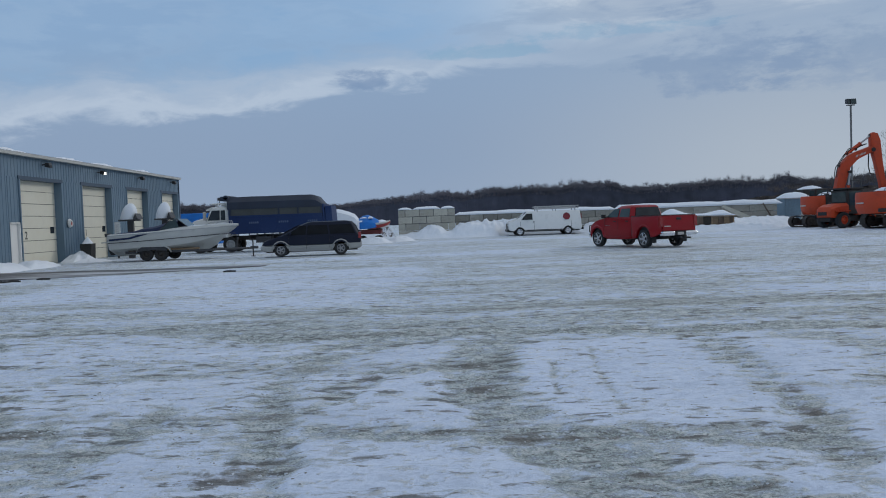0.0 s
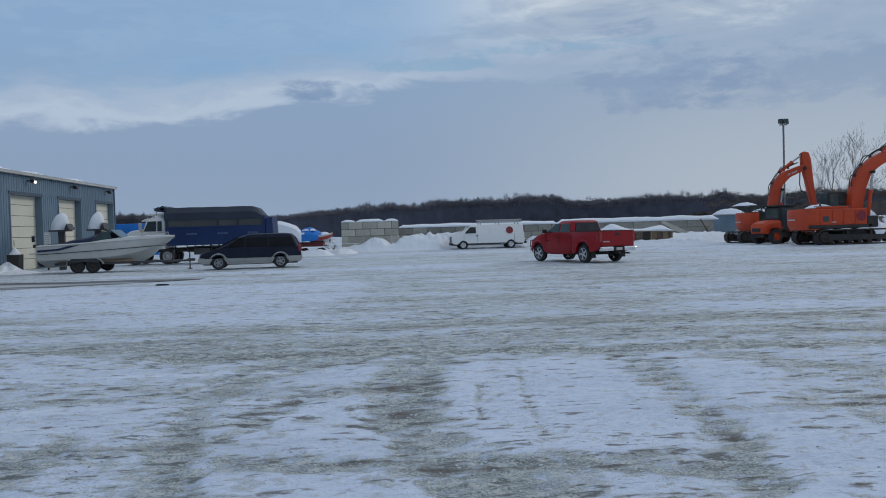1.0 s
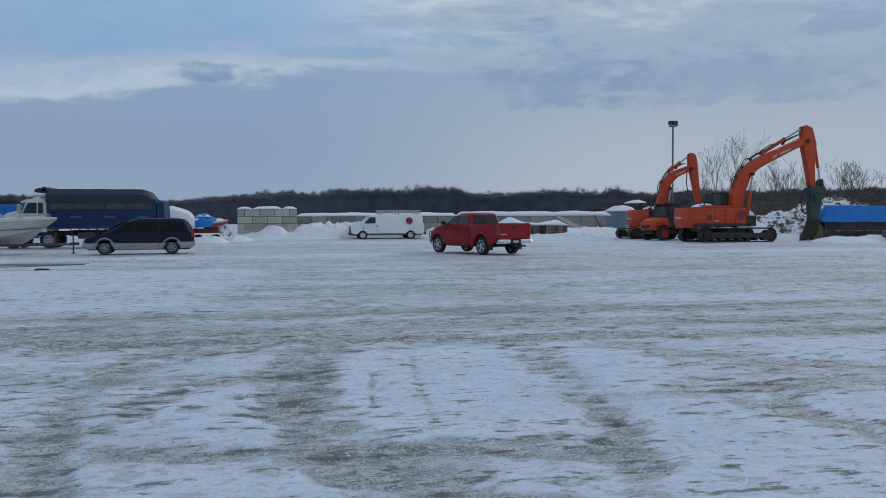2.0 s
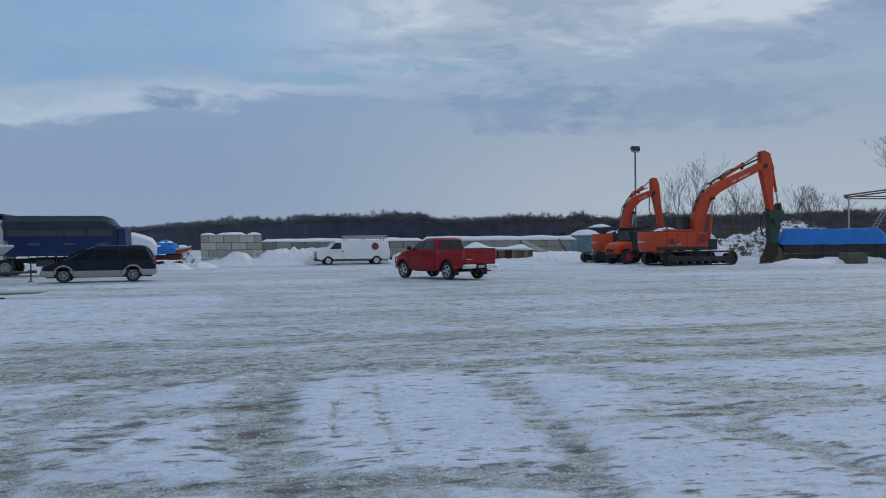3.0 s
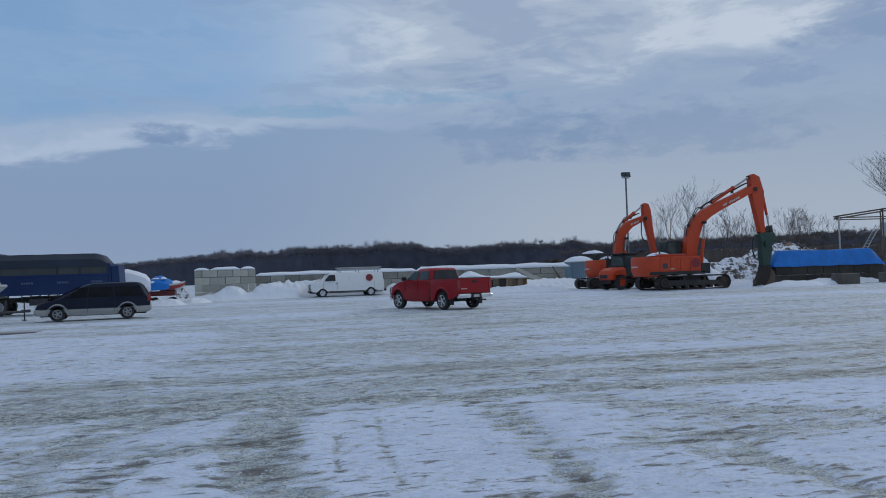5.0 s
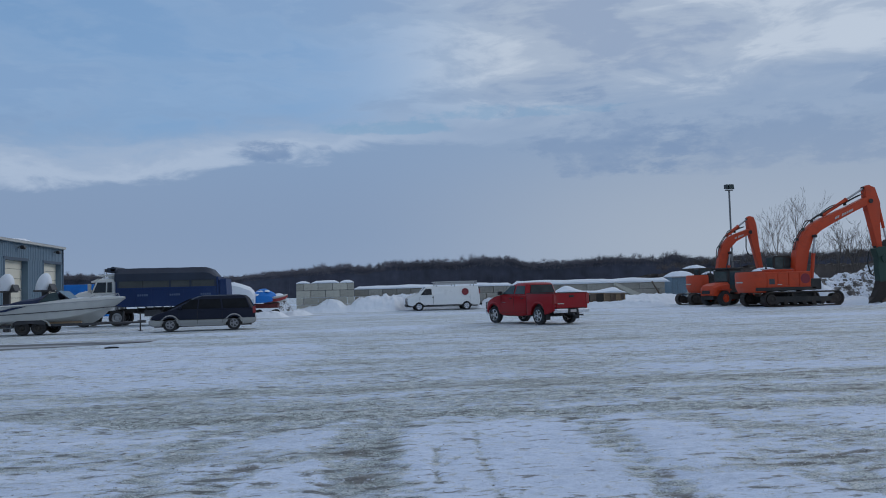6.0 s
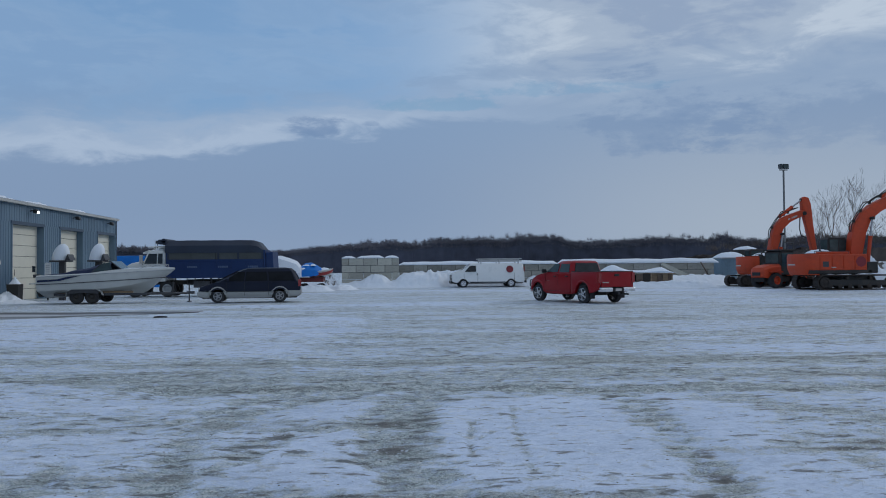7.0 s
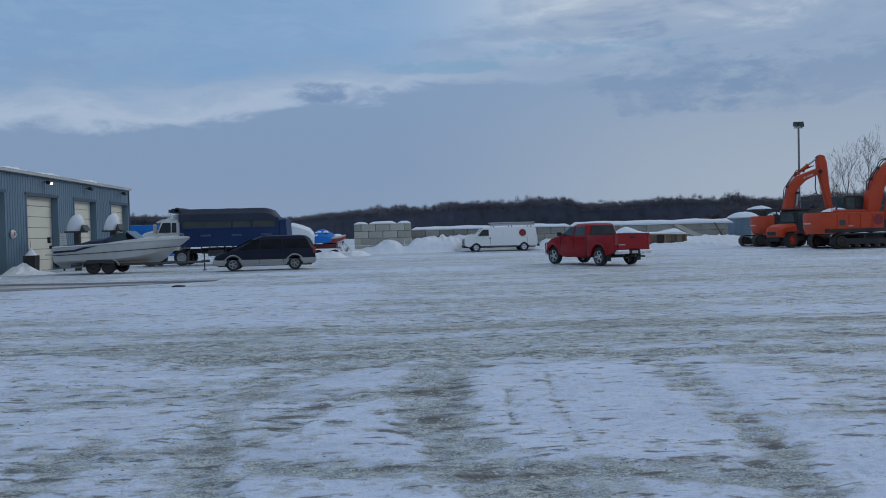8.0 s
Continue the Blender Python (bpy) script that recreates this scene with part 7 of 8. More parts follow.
def wheel_loader(m):
    t = thing("wheel_loader", m, "compact orange wheel loader between the two excavators", "loader")
    bm = bmesh.new()
    rings = []
    for x, w, z0, z1 in ((-1.55, 0.50, 0.85, 1.20), (-1.40, 0.66, 0.75, 1.48), (-0.9, 0.74, 0.72, 1.64), (0.05, 0.78, 0.70, 1.74)):
        rings.append([(x, -w, z0), (x, -w, z1 - 0.18), (x, -w + 0.18, z1), (x, w - 0.18, z1), (x, w, z1 - 0.18), (x, w, z0)])
    loft(bm, rings)
    part("engine_hood", bm, orange_paint, t, smooth=True)
    part("rear_grille", boxes((-1.58, -1.5, -0.38, 0.38, 0.9, 1.15)), black_plastic, t)
    part("chassis", boxes((-1.3, 2.3, -0.45, 0.45, 0.45, 0.85), bevel=0.04), grime, t)
    bm = prism(bmesh.new(), [(0.05, 0.95), (0.0, 2.60), (0.25, 2.70), (1.35, 2.68), (1.55, 1.6), (1.5, 0.95)], -0.72, 0.72, bevel=0.05)
    cab = part("cab", bm, grime, t, "dark cab frame")
    for y in (-0.73, 0.73):
        bm = bmesh.new()
        pane(bm, [(0.18, y, 1.55), (1.42, y, 1.50), (1.25, y, 2.55), (0.16, y, 2.52)], 0.01)
        part("side_window", bm, window_teal, cab)
    bm = bmesh.new()
    pane(bm, [(0.02, -0.58, 1.8), (0.02, 0.58, 1.8), (-0.005, 0.58, 2.5), (-0.005, -0.58, 2.5)], 0.02)
    part("rear_window", bm, window_teal, cab)
    part("cab_roof", boxes((-0.08, 1.5, -0.8, 0.8, 2.68, 2.80), bevel=0.03), grime, cab)
    part("beacon", rods(((0.3, 0.3, 2.8), (0.3, 0.3, 3.0), 0.06)), orange_paint, cab)
    part("protective_frame", rods(((0.4, -0.7, 2.8), (0.4, -0.7, 3.3), 0.04), ((1.3, -0.7, 2.8), (1.3, -0.7, 3.3), 0.04), ((0.4, -0.7, 3.3), (1.3, -0.7, 3.3), 0.04)), dark_steel, cab)
    for s in (1, -1):
        wheel(t, -0.55, s * 0.78, 0.56, 0.42, 0.30, 0, orange_paint)
        wheel(t, 1.75, s * 0.78, 0.56, 0.42, 0.30, 0, orange_paint)
        part("loader_arm", prism(bmesh.new(), [(1.3, 1.2), (1.5, 1.5), (3.0, 0.7), (3.0, 0.4), (2.6, 0.5)], s * 0.35, s * 0.50), orange_paint, t)
        part("fender", boxes((-1.1, 0.0, s * 0.62, s * 0.98, 1.14, 1.20), bevel=0.02), orange_paint, t)
    part("loader_bucket", prism(bmesh.new(), [(2.9, 0.1), (2.9, 0.8), (3.2, 0.9), (3.1, 0.3), (3.8, 0.12), (3.7, 0.05)], -0.95, 0.95), track_steel, t)
    return t


wheel_loader(pose(28.2, 56.4, 0.0, 0, 0, 20))

# ---- yard furniture and stores ----
pole = thing("yard_light_pole", pose(37.2, 72, 0.0), "tall grey steel pole with twin floodlights", "light pole")
part("mast", rods(((0, 0, -0.1), (0, 0, 10.55), 0.085), n=12), pole_grey, pole)
part("base_plate", boxes((-0.25, 0.25, -0.25, 0.25, 0.0, 0.05)), steel, pole)
part("head_frame", rods(((-0.40, 0, 10.57), (0.38, 0, 10.57), 0.05)), dark_steel, pole)
for x in (-0.30, 0.14):
    fl = new("floodlight")
    fl.parent = pole
    w = 0.12 if x < 0 else 0.27
    part("housing", prism(bmesh.new(), [(-0.30, 10.62), (-0.20, 11.12), (0.22, 11.12), (0.22, 10.72)], x - w, x + w, bevel=0.04, axis="x"), dark_steel, fl)
    bm = bmesh.new()
    pane(bm, [(x - w + 0.04, -0.315, 10.66), (x + w - 0.04, -0.315, 10.66), (x + w - 0.04, -0.225, 11.08), (x - w + 0.04, -0.225, 11.08)], 0.01)
    part("lens", bm, window_teal, fl)

shed = thing("storage_shed", pose(31.1, 70.6, 0.15), "faded blue steel shed with a snow-covered roof", "shed")
part("front_wall", boxes((-0.95, 0.40, -0.9, -0.82, 0, 2.15)), shed_blue, shed)
for k in range(6):
    a = -0.93 + k * 0.22
    part("wall_sheet", boxes((a, a + 0.20, -0.93, -0.9, 0.02, 2.12), bevel=0.008), shed_blue, shed)
part("side_wall", boxes((0.40, 0.46, -0.9, 1.6, 0, 2.2)), shed_buff, shed, "buff side cladding")
part("right_front", boxes((0.44, 1.35, -0.85, -0.78, 0, 2.05)), shed_buff, shed, "buff cladding")
for k in range(8):
    part("clapboard", boxes((0.46, 1.35, -0.875, -0.85, 0.02 + k * 0.25, 0.25 + k * 0.25)), shed_buff, shed)
part("back_wall", boxes((-0.95, 1.35, 1.55, 1.62, 0, 2.1)), shed_blue, shed)
part("left_wall", boxes((-1.0, -0.94, -0.9, 1.6, 0, 2.15)), shed_blue, shed)
part("roof", boxes((-1.1, 1.5, -1.05, 1.7, 2.15, 2.24)), steel, shed)
part("roof_snow", mound(bmesh.new(), 0.25, 0.3, 1.45, 1.4, 0.52, seed=5, rough=0.12, base=0.0, flat=2.6), snow, shed, "thick cap of snow", smooth=True, m=pose(0, 0, 2.24))

# a truck-like dark machine half hidden behind the shed
hid = thing("parked_machine", pose(35.2, 75.5, 0.1), "dark machine with snow on its roof behind the shed", "machine")
part("cab", boxes((-1.3, 0.9, -1, 1, 0.8, 3.1), bevel=0.12), grime, hid)
part("hood", boxes((0.9, 2.8, -0.9, 0.9, 0.8, 2.7), bevel=0.12), grime, hid)
part("snow_top", mound(bmesh.new(), -0.2, 0, 1.15, 1.0, 0.32, seed=6, rough=0.15, base=0.0), snow, hid, "cap of snow", smooth=True, m=pose(0, 0, 3.1))
part("snow_top", mound(bmesh.new(), 1.9, 0, 0.9, 0.9, 0.25, seed=7, rough=0.15, base=0.0), snow, hid, "cap of snow", smooth=True, m=pose(0, 0, 2.7))
for s in (1, -1):
    wheel(hid, -0.7, s * 0.9, 0.5, 0.35, 0.28, 0, dark_steel)
    wheel(hid, 2.0, s * 0.9, 0.5, 0.35, 0.28, 0, dark_steel)


def timber_stack(m, label, length, depth, top0, top1, seed, snow_h, humps):
    """A low crate of old boards with open bays, its lid under a thick uneven cover of snow."""
    t = thing("timber_crate", m, label, "crate", "snowy timber crates by the wall")
    r = random.Random(seed)

    def lid(x):
        return top0 + (top1 - top0) * x / length

    x = 0.0
    while x < length - 0.12:
        w = min(r.uniform(0.22, 0.62), length - x)
        kind = r.random()
        if kind < 0.72:
            back = r.uniform(0.0, 0.05)
            part("board", boxes((x + 0.008, x + w - 0.008, back, back + 0.035, -0.05, lid(x) - r.uniform(0.0, 0.04)), bevel=0.004), r.choice((timber, timber, grime_block, rust_steel)), t)
        x += w
    for xx in (0.0, length * 0.36, length * 0.68, length - 0.1):
        part("post", boxes((xx, xx + 0.10, -0.025, 0.07, -0.05, lid(xx)), bevel=0.006), timber, t)
    part("back_board", boxes((0.0, length, depth - 0.05, depth, -0.05, min(top0, top1) - 0.05)), grime_block, t)
    for xx in (0.0, length - 0.05):
        part("end_board", boxes((xx, xx + 0.05, 0.05, depth, -0.05, lid(xx) - 0.04)), timber, t)
    part("lid_board", prism(bmesh.new(), [(-0.14, lid(0)), (length + 0.2, lid(length)), (length + 0.2, lid(length) + 0.07), (-0.14, lid(0) + 0.07)], -0.10, depth + 0.1, bevel=0.006), timber, t)
    rings, n = [], 26
    for i in range(n + 1):
        f = i / n
        x = -0.16 + (length + 0.38) * f
        e = min(1.0, f * 7, (1 - f) * 7) ** 0.5
        h = 0.02 + e * (snow_h * (0.75 + 0.5 * noise.noise(Vector((x * 1.3, seed, 0)))) + sum(hh * math.exp(-((x - hx) / hw) ** 2) for hx, hw, hh in humps))
        z = lid(x) + 0.06
        d = depth
        wob = 0.05 * noise.noise(Vector((x * 2.5, seed + 4, 0)))
        rings.append([(x, -0.13 + wob, z), (x, -0.15 + wob, z + h * 0.35), (x, d * 0.10, z + h * 0.72), (x, d * 0.42, z + h), (x, d * 0.8, z + h * 0.9), (x, d + 0.12, z + h * 0.4), (x, d + 0.12, z)])
    bm = bmesh.new()
    loft(bm, rings)
    part("snow_cover", bm, snow, t, "lumpy heap of snow", smooth=True)
    return t


timber_stack(pose(13.35, 61.3, 0.2), "small pale board crate under a snow heap", 1.35, 1.2, 0.86, 0.84, 11, 0.22, ((0.6, 0.4, 0.42),))
timber_stack(pose(14.85, 61.7, 0.2), "low dark board bench with a strip of snow", 2.1, 0.8, 0.66, 0.62, 15, 0.10, ())
timber_stack(pose(17.0, 61.2, 0.2), "long brown board crate with open bays under thick snow", 5.5, 1.4, 0.96, 0.86, 12, 0.20, ((0.9, 0.75, 0.42), (4.6, 0.8, 0.26)))
for k, (x, y, rz, ry) in enumerate(((12.4, 61.0, 20, 35), (12.7, 61.2, -30, 25), (15.6, 61.0, 12, 40), (15.9, 61.1, 60, 30), (22.6, 61.2, 4, 14), (14.9, 61.4, 0, 6))):
    bm = boxes((-0.7, 0.7, -0.06, 0.06, -0.04, 0.04))
    tagged(part("loose_plank", bm, timber, m=pose(x, y, 0.52 if k < 4 else 0.42, 0, ry, rz)), "short weathered plank leaning on a snowy stack", "plank", "loose planks")

# sloping slab and pipe leaning at the wall
ramp_ob = thing("leaning_slab", pose(25.6, 68.4, 0.16), "long concrete slab leaning on the block wall", "slab")
part("slab", prism(bmesh.new(), [(-1.5, 1.62), (-1.35, 1.82), (1.6, 0.45), (1.5, 0.0), (1.2, 0.0)], -0.15, 0.15, bevel=0.02), concrete, ramp_ob)
tagged(part("steel_pipe", rods(((27.9, 69.0, 2.0), (28.7, 68.6, 0.35), 0.06)), rust_steel), "short rusty pipe leaning on the block wall", "pipe")

# tarped pile on a bin of concrete blocks
pile = thing("tarped_pile", pose(40.0, 51.0, 0.0), "pile in a block bin under a bright blue tarp", "pile")
for k in range(7):
    for r_ in range(2):
        a = -1.85 + k * 1.36 + (0.1 if r_ else 0)
        ob = part("bin_block", boxes((a, a + 1.33, 0.0, 0.62, r_ * 0.72, r_ * 0.72 + 0.70), bevel=0.03), grime_block, pile)
for x in (-1.85, 7.1):
    part("bin_block", boxes((x, x + 0.6, 0.64, 1.24, 0.0, 1.42), bevel=0.03), grime_block, pile)
bm = bmesh.new()
rings = []
n = 22
for i in range(n + 1):
    f = i / n
    x = -1.95 + 9.75 * f
    e = min(1.0, f * 12, (1 - f) * 13)
    e = e * e * (3 - 2 * e) if e < 1 else 1
    top = 1.50 + (1.02 + 0.025 * math.sin(f * 9) + 0.012 * math.sin(f * 31)) * e
    hem = 1.34 + 0.02 * math.sin(f * 23) + 0.015 * math.sin(f * 57)
    rings.append([(x, -0.10, hem), (x, -0.06, hem + 0.10), (x, 0.12 + 0.10 * e, 1.5 + (top - 1.5) * 0.75), (x, 0.35, top), (x, 0.7, top + 0.03), (x, 1.0, top - 0.06), (x, 1.26, 1.5), (x, 1.28, 1.3)])
loft(bm, rings)
part("tarp", bm, blue_tarp, pile, "sagging bright blue tarp", smooth=True)

for x, w, y, rz in ((41.32, 1.6, 48.0, 1), (45.38, 1.67, 48.0, -1), (49.45, 1.74, 48.0, 1), (43.53, 0.71, 49.6, 0)):
    b = thing("concrete_block", pose(x, y, -0.02, 0, 0, rz), "heavy damp concrete block standing on the snow", "concrete block", "concrete blocks before the pile")
    part("body", boxes((0, w, 0, 1.05, -0.04, 0.74), bevel=0.05), concrete_dark, b)
    part("lifting_eye", rods(((w * 0.5 - 0.1, 0.46, 0.70), (w * 0.5 - 0.06, 0.46, 0.80), 0.015), ((w * 0.5 - 0.06, 0.46, 0.80), (w * 0.5 + 0.06, 0.46, 0.80), 0.015), ((w * 0.5 + 0.06, 0.46, 0.80), (w * 0.5 + 0.1, 0.46, 0.70), 0.015)), rust_steel, b)

# open pipe canopy and the grey screening plant behind it
can = thing("pipe_canopy", pose(45.0, 53.0, 0.0), "open canopy frame of rusty steel pipes", "frame")
SKEW = 2.4
for yy in (0.0, 2.8):
    sx = SKEW * yy / 2.8
    for x, top in ((0.6, 5.12), (4.75, 5.62), (9.5, 6.22), (13.5, 6.7)):
        part("post", rods(((x + sx, yy, -0.1), (x + sx, yy, top), 0.062)), rust_steel if x != 0.6 else shed_buff, can)
    part("top_pipe", rods(((0.15 + sx, yy, 5.12), (14.2 + sx, yy, 6.85), 0.06)), rust_steel, can)
    part("tie_pipe", rods(((0.4 + sx, yy, 5.05), (14.0 + sx, yy, 5.12), 0.045)), rust_steel, can)
for x, z in ((0.3, 5.14), (4.75, 5.66), (9.5, 6.26), (13.5, 6.75)):
    part("cross_pipe", rods(((x, -0.1, z), (x + SKEW, 2.9, z), 0.06)), rust_steel, can)
part("tall_post", rods(((10.9, 0.6, 0), (10.95, 0.6, 10.4), 0.085)), steel, can)
for x0, z0, x1, z1 in ((4.8, 1.6, 9.4, 4.2), (6.1, 3.8, 7.8, 1.2), (9.4, 1.2, 7.6, 2.9), (10, 0.3, 13.4, 4.5)):
    part("brace", rods(((x0, 0.3, z0), (x1, 0.3, z1), 0.05)), dark_steel, can)

plant = thing("screening_plant", pose(45.0, 57.5, 0.0), "grey hopper on steel legs with a ladder and conveyor", "machine")
bm = bmesh.new()
loft(bm, [[(9.8, -1.3, 4.9), (9.9, -1.3, 3.8), (9.9, 1.3, 3.8), (9.8, 1.3, 4.9)], [(12.2, -1.3, 5.6), (12.0, -1.1, 3.1), (12.0, 1.1, 3.1), (12.2, 1.3, 5.6)], [(14.4, -1.3, 6.3), (14.2, -1.1, 3.1), (14.2, 1.1, 3.1), (14.4, 1.3, 6.3)], [(18.0, -1.3, 7.3), (18.0, -1.3, 3.6), (18.0, 1.3, 3.6), (18.0, 1.3, 7.3)]])
part("hopper", bm, tank_grey, plant)
for k in range(9):
    x = 10.3 + k * 0.85
    part("rib", boxes((x, x + 0.07, -1.40, -1.30, 3.75 if x > 12.2 else 4.0, 4.75 + (x - 9.8) * 0.29), bevel=0.01), steel, plant)
part("hopper_snow", prism(bmesh.new(), [(9.8, 4.9), (9.9, 5.08), (12.2, 5.78), (14.4, 6.48), (14.4, 6.3)], -1.25, 1.25), snow, plant, "snow along the top")
part("chute", prism(bmesh.new(), [(12.1, 3.15), (14.0, 3.15), (13.3, 2.0), (12.7, 2.0)], -0.7, 0.7, bevel=0.02), tank_grey, plant)
for x in (10.1, 12.0, 14.2, 17.0):
    for s in (-1.2, 1.2):
        part("leg", rods(((x, s, -0.1), (x, s, 3.9), 0.06)), dark_steel, plant)
for x0, z0, x1, z1 in ((10.1, 0.4, 12.0, 3.0), (12.0, 0.4, 14.2, 3.0), (7.0, 0.3, 12.0, 2.6)):
    part("brace", rods(((x0, -1.2, z0), (x1, -1.2, z1), 0.06)), dark_steel, plant)
bm = bmesh.new()
for s in (0.0, 0.5):
    rod(bm, (5.6, -1.6 + s, 2.4), (7.2, -1.6 + s, 4.6), 0.035, n=6)
for k in range(9):
    f = (k + 0.5) / 9
    rod(bm, (5.6 + 1.6 * f, -1.6, 2.4 + 2.2 * f), (5.6 + 1.6 * f, -1.1, 2.4 + 2.2 * f), 0.025, n=6)
part("ladder", bm, steel, plant)
part("walkway", boxes((5.3, 10.0, -1.6, -0.6, 2.28, 2.36)), dark_steel, plant)
for x in (5.5, 7.7, 9.8):
    part("walkway_leg", rods(((x, -1.1, 0), (x, -1.1, 2.3), 0.05)), dark_steel, plant)
part("drum", rods(((8.2, -1.3, 0.6), (8.2, -0.2, 0.6), 0.55), n=24), green_paint, plant)
bm = bmesh.new()
hose(bm, [(6.1 + 1.6 * math.cos(a), -1.4, 2.2 + 1.7 * math.sin(a)) for a in np.linspace(3.1, 1.5, 10)], 0.05)
part("bent_pipe", bm, dark_steel, plant)

# rubble and snow behind the shear
PEAK, PEAK_X = 1.95, 47.8


def rubble_field():
    verts, faces = [], []
    nx, ny = 110, 34
    for j in range(ny + 1):
        for i in range(nx + 1):
            x, y = 38.2 + 22 * i / nx, 60.0 + 5.5 * j / ny
            f = max(0.0, math.sin(math.pi * j / ny)) ** 0.6 * min(1.0, i / 10, (nx - i) / 14)
            q = Vector((x, y, 0))
            ridge = 1.55 + PEAK * math.exp(-((x - PEAK_X) / 4.2) ** 2) + 0.5 * noise.noise(q * 0.5) + 0.45 * noise.noise(q * 1.3) + 0.30 * abs(noise.noise(q * 2.9))
            verts.append((x, y, -0.1 + f * max(0.2, ridge)))
    for j in range(ny):
        for i in range(nx):
            a = j * (nx + 1) + i
            faces.append((a, a + 1, a + nx + 2, a + nx + 1))
    mesh = bpy.data.meshes.new("rubble_pile")
    mesh.from_pydata(verts, [], faces)
    mesh.materials.append(snowy_rubble)
    return tagged(new("rubble_pile", mesh), "tumbled heap of snow-covered rubble", "rubble", kind="stuff")


rubble_field()
rr = random.Random(21)
bm = bmesh.new()
for k in range(300):
    x = rr.uniform(39.5, 60)
    y = rr.uniform(60.3, 62.6)
    top = (1.5 + PEAK * math.exp(-((x - PEAK_X) / 4.2) ** 2)) * math.sin(math.pi * (y - 60.0) / 5.5) ** 0.6
    s = rr.uniform(0.08, 0.26)
    m = Matrix.Translation((x, y, top * rr.uniform(0.75, 1.05))) @ Euler((rr.random() * 3, rr.random() * 3, rr.random() * 3)).to_matrix().to_4x4()
    g = bmesh.ops.create_icosphere(bm, subdivisions=1, radius=s, matrix=m)
    for v in g["verts"]:
        v.co += Vector((rr.uniform(-.5, .5), rr.uniform(-.5, .5), rr.uniform(-.45, .45))) * s
tagged(part("rubble_stones", bm, rubble_stone), "dark broken stones showing through the snow", "rubble", kind="stuff")
for x, y, z, s, label in ((47.9, 62.0, 3.0, 0.40, "round brown boulder on top of the rubble"),):
    bm = bmesh.new()
    g = bmesh.ops.create_icosphere(bm, subdivisions=2, radius=s)
    for v in bm.verts:
        v.co *= 1 + 0.45 * noise.noise(v.co * 3.4)
        v.co.x *= 1.35
    tagged(part("boulder", bm, timber, smooth=True, m=pose(x, y, z)), label, "boulder")
bank("snow_bank", "smooth white snow heap behind the excavators", (36.6, 59.0, 2.6, 1.8, 2.1), (33.5, 59.5, 1.8, 1.4, 1.7))

tagged(part("rubble_pile", mound(bmesh.new(), -4.75, 66.3, 0.75, 0.8, 1.75, seed=31, rough=0.5, base=0.1, flat=1.4), snowy_rubble, smooth=False), "snowy heap of dark scrap beside the block wall", "rubble", kind="stuff")

# stored boats beyond the dump truck
wb = thing("wrapped_boat", pose(-7.75, 60.6, 0.0), "boat sealed in white shrink wrap on stands", "boat", "stored boats")
bm = bmesh.new()
rings = []
for f, w, z0, z1 in ((0.0, 0.65, 1.35, 1.75), (0.06, 0.95, 1.15, 2.25), (0.25, 1.15, 1.05, 2.62), (0.45, 1.15, 1.0, 2.70), (0.7, 1.1, 1.0, 2.50), (0.9, 1.05, 1.0, 2.28), (1.0, 0.95, 1.05, 1.95)):
    x = -1.35 + 2.75 * f
    rings.append([(x, -w * 0.7, z0), (x, -w, z0 + 0.35), (x, -w * 0.75, z1 - 0.25), (x, 0, z1), (x, w * 0.75, z1 - 0.25), (x, w, z0 + 0.35), (x, w * 0.7, z0)])
loft(bm, rings)
part("shrink_wrap", bm, wrap_white, wb, smooth=True)
part("keel", prism(bmesh.new(), [(-1.2, 1.1), (1.3, 1.1), (1.2, 0.55), (-0.8, 0.6)], -0.35, 0.35), gelcoat, wb)
for x in (-0.8, 0.9):
    for s in (-0.7, 0.7):
        part("stand", rods(((x, s * 1.3, 0.0), (x, s * 0.8, 1.2), 0.05)), dark_steel, wb)
part("cradle", boxes((-1.0, 1.1, -0.3, 0.3, 0.0, 0.57)), timber, wb)

tb = thing("tarped_boat", pose(-5.1, 62.2, 0.0), "red and white boat partly under a blue tarp", "boat", "stored boats")
bm = bmesh.new()
rings = []
for f, w, z0, z1 in ((0.0, 0.9, 1.15, 1.45), (0.1, 1.15, 1.08, 1.85), (0.3, 1.2, 1.08, 2.12), (0.55, 1.15, 1.1, 2.18), (0.8, 1.0, 1.15, 1.95), (1.0, 0.7, 1.3, 1.72)):
    x = -1.65 + 1.85 * f
    rings.append([(x, -w, z0), (x, -w * 0.95, (z0 + z1) / 2), (x, -w * 0.5, z1 - 0.08), (x, 0, z1), (x, w * 0.5, z1 - 0.08), (x, w * 0.95, (z0 + z1) / 2), (x, w, z0)])
loft(bm, rings)
part("tarp", bm, blue_tarp, tb, "blue tarp", smooth=True)
part("tarp_snow", mound(bmesh.new(), -0.9, -0.55, 0.35, 0.3, 0.14, seed=4, base=0.0), snow, tb, "patch of snow", smooth=True, m=pose(0, 0, 1.92))
bow = [(-0.7, 0.92, 0.92, 1.50), (-0.2, 0.92, 0.94, 1.52), (0.25, 0.80, 1.00, 1.56), (0.65, 0.52, 1.12, 1.62), (0.92, 0.22, 1.30, 1.68), (1.04, 0.05, 1.52, 1.72)]
bm = bmesh.new()
loft(bm, [[(x, 0, z0), (x, w * 0.8, z0 + 0.14), (x, w, z1 - 0.04), (x, w * 0.85, z1), (x, -w * 0.85, z1), (x, -w, z1 - 0.04), (x, -w * 0.8, z0 + 0.14)] for x, w, z0, z1 in bow])
part("hull", bm, gelcoat, tb, "white hull", smooth=True)
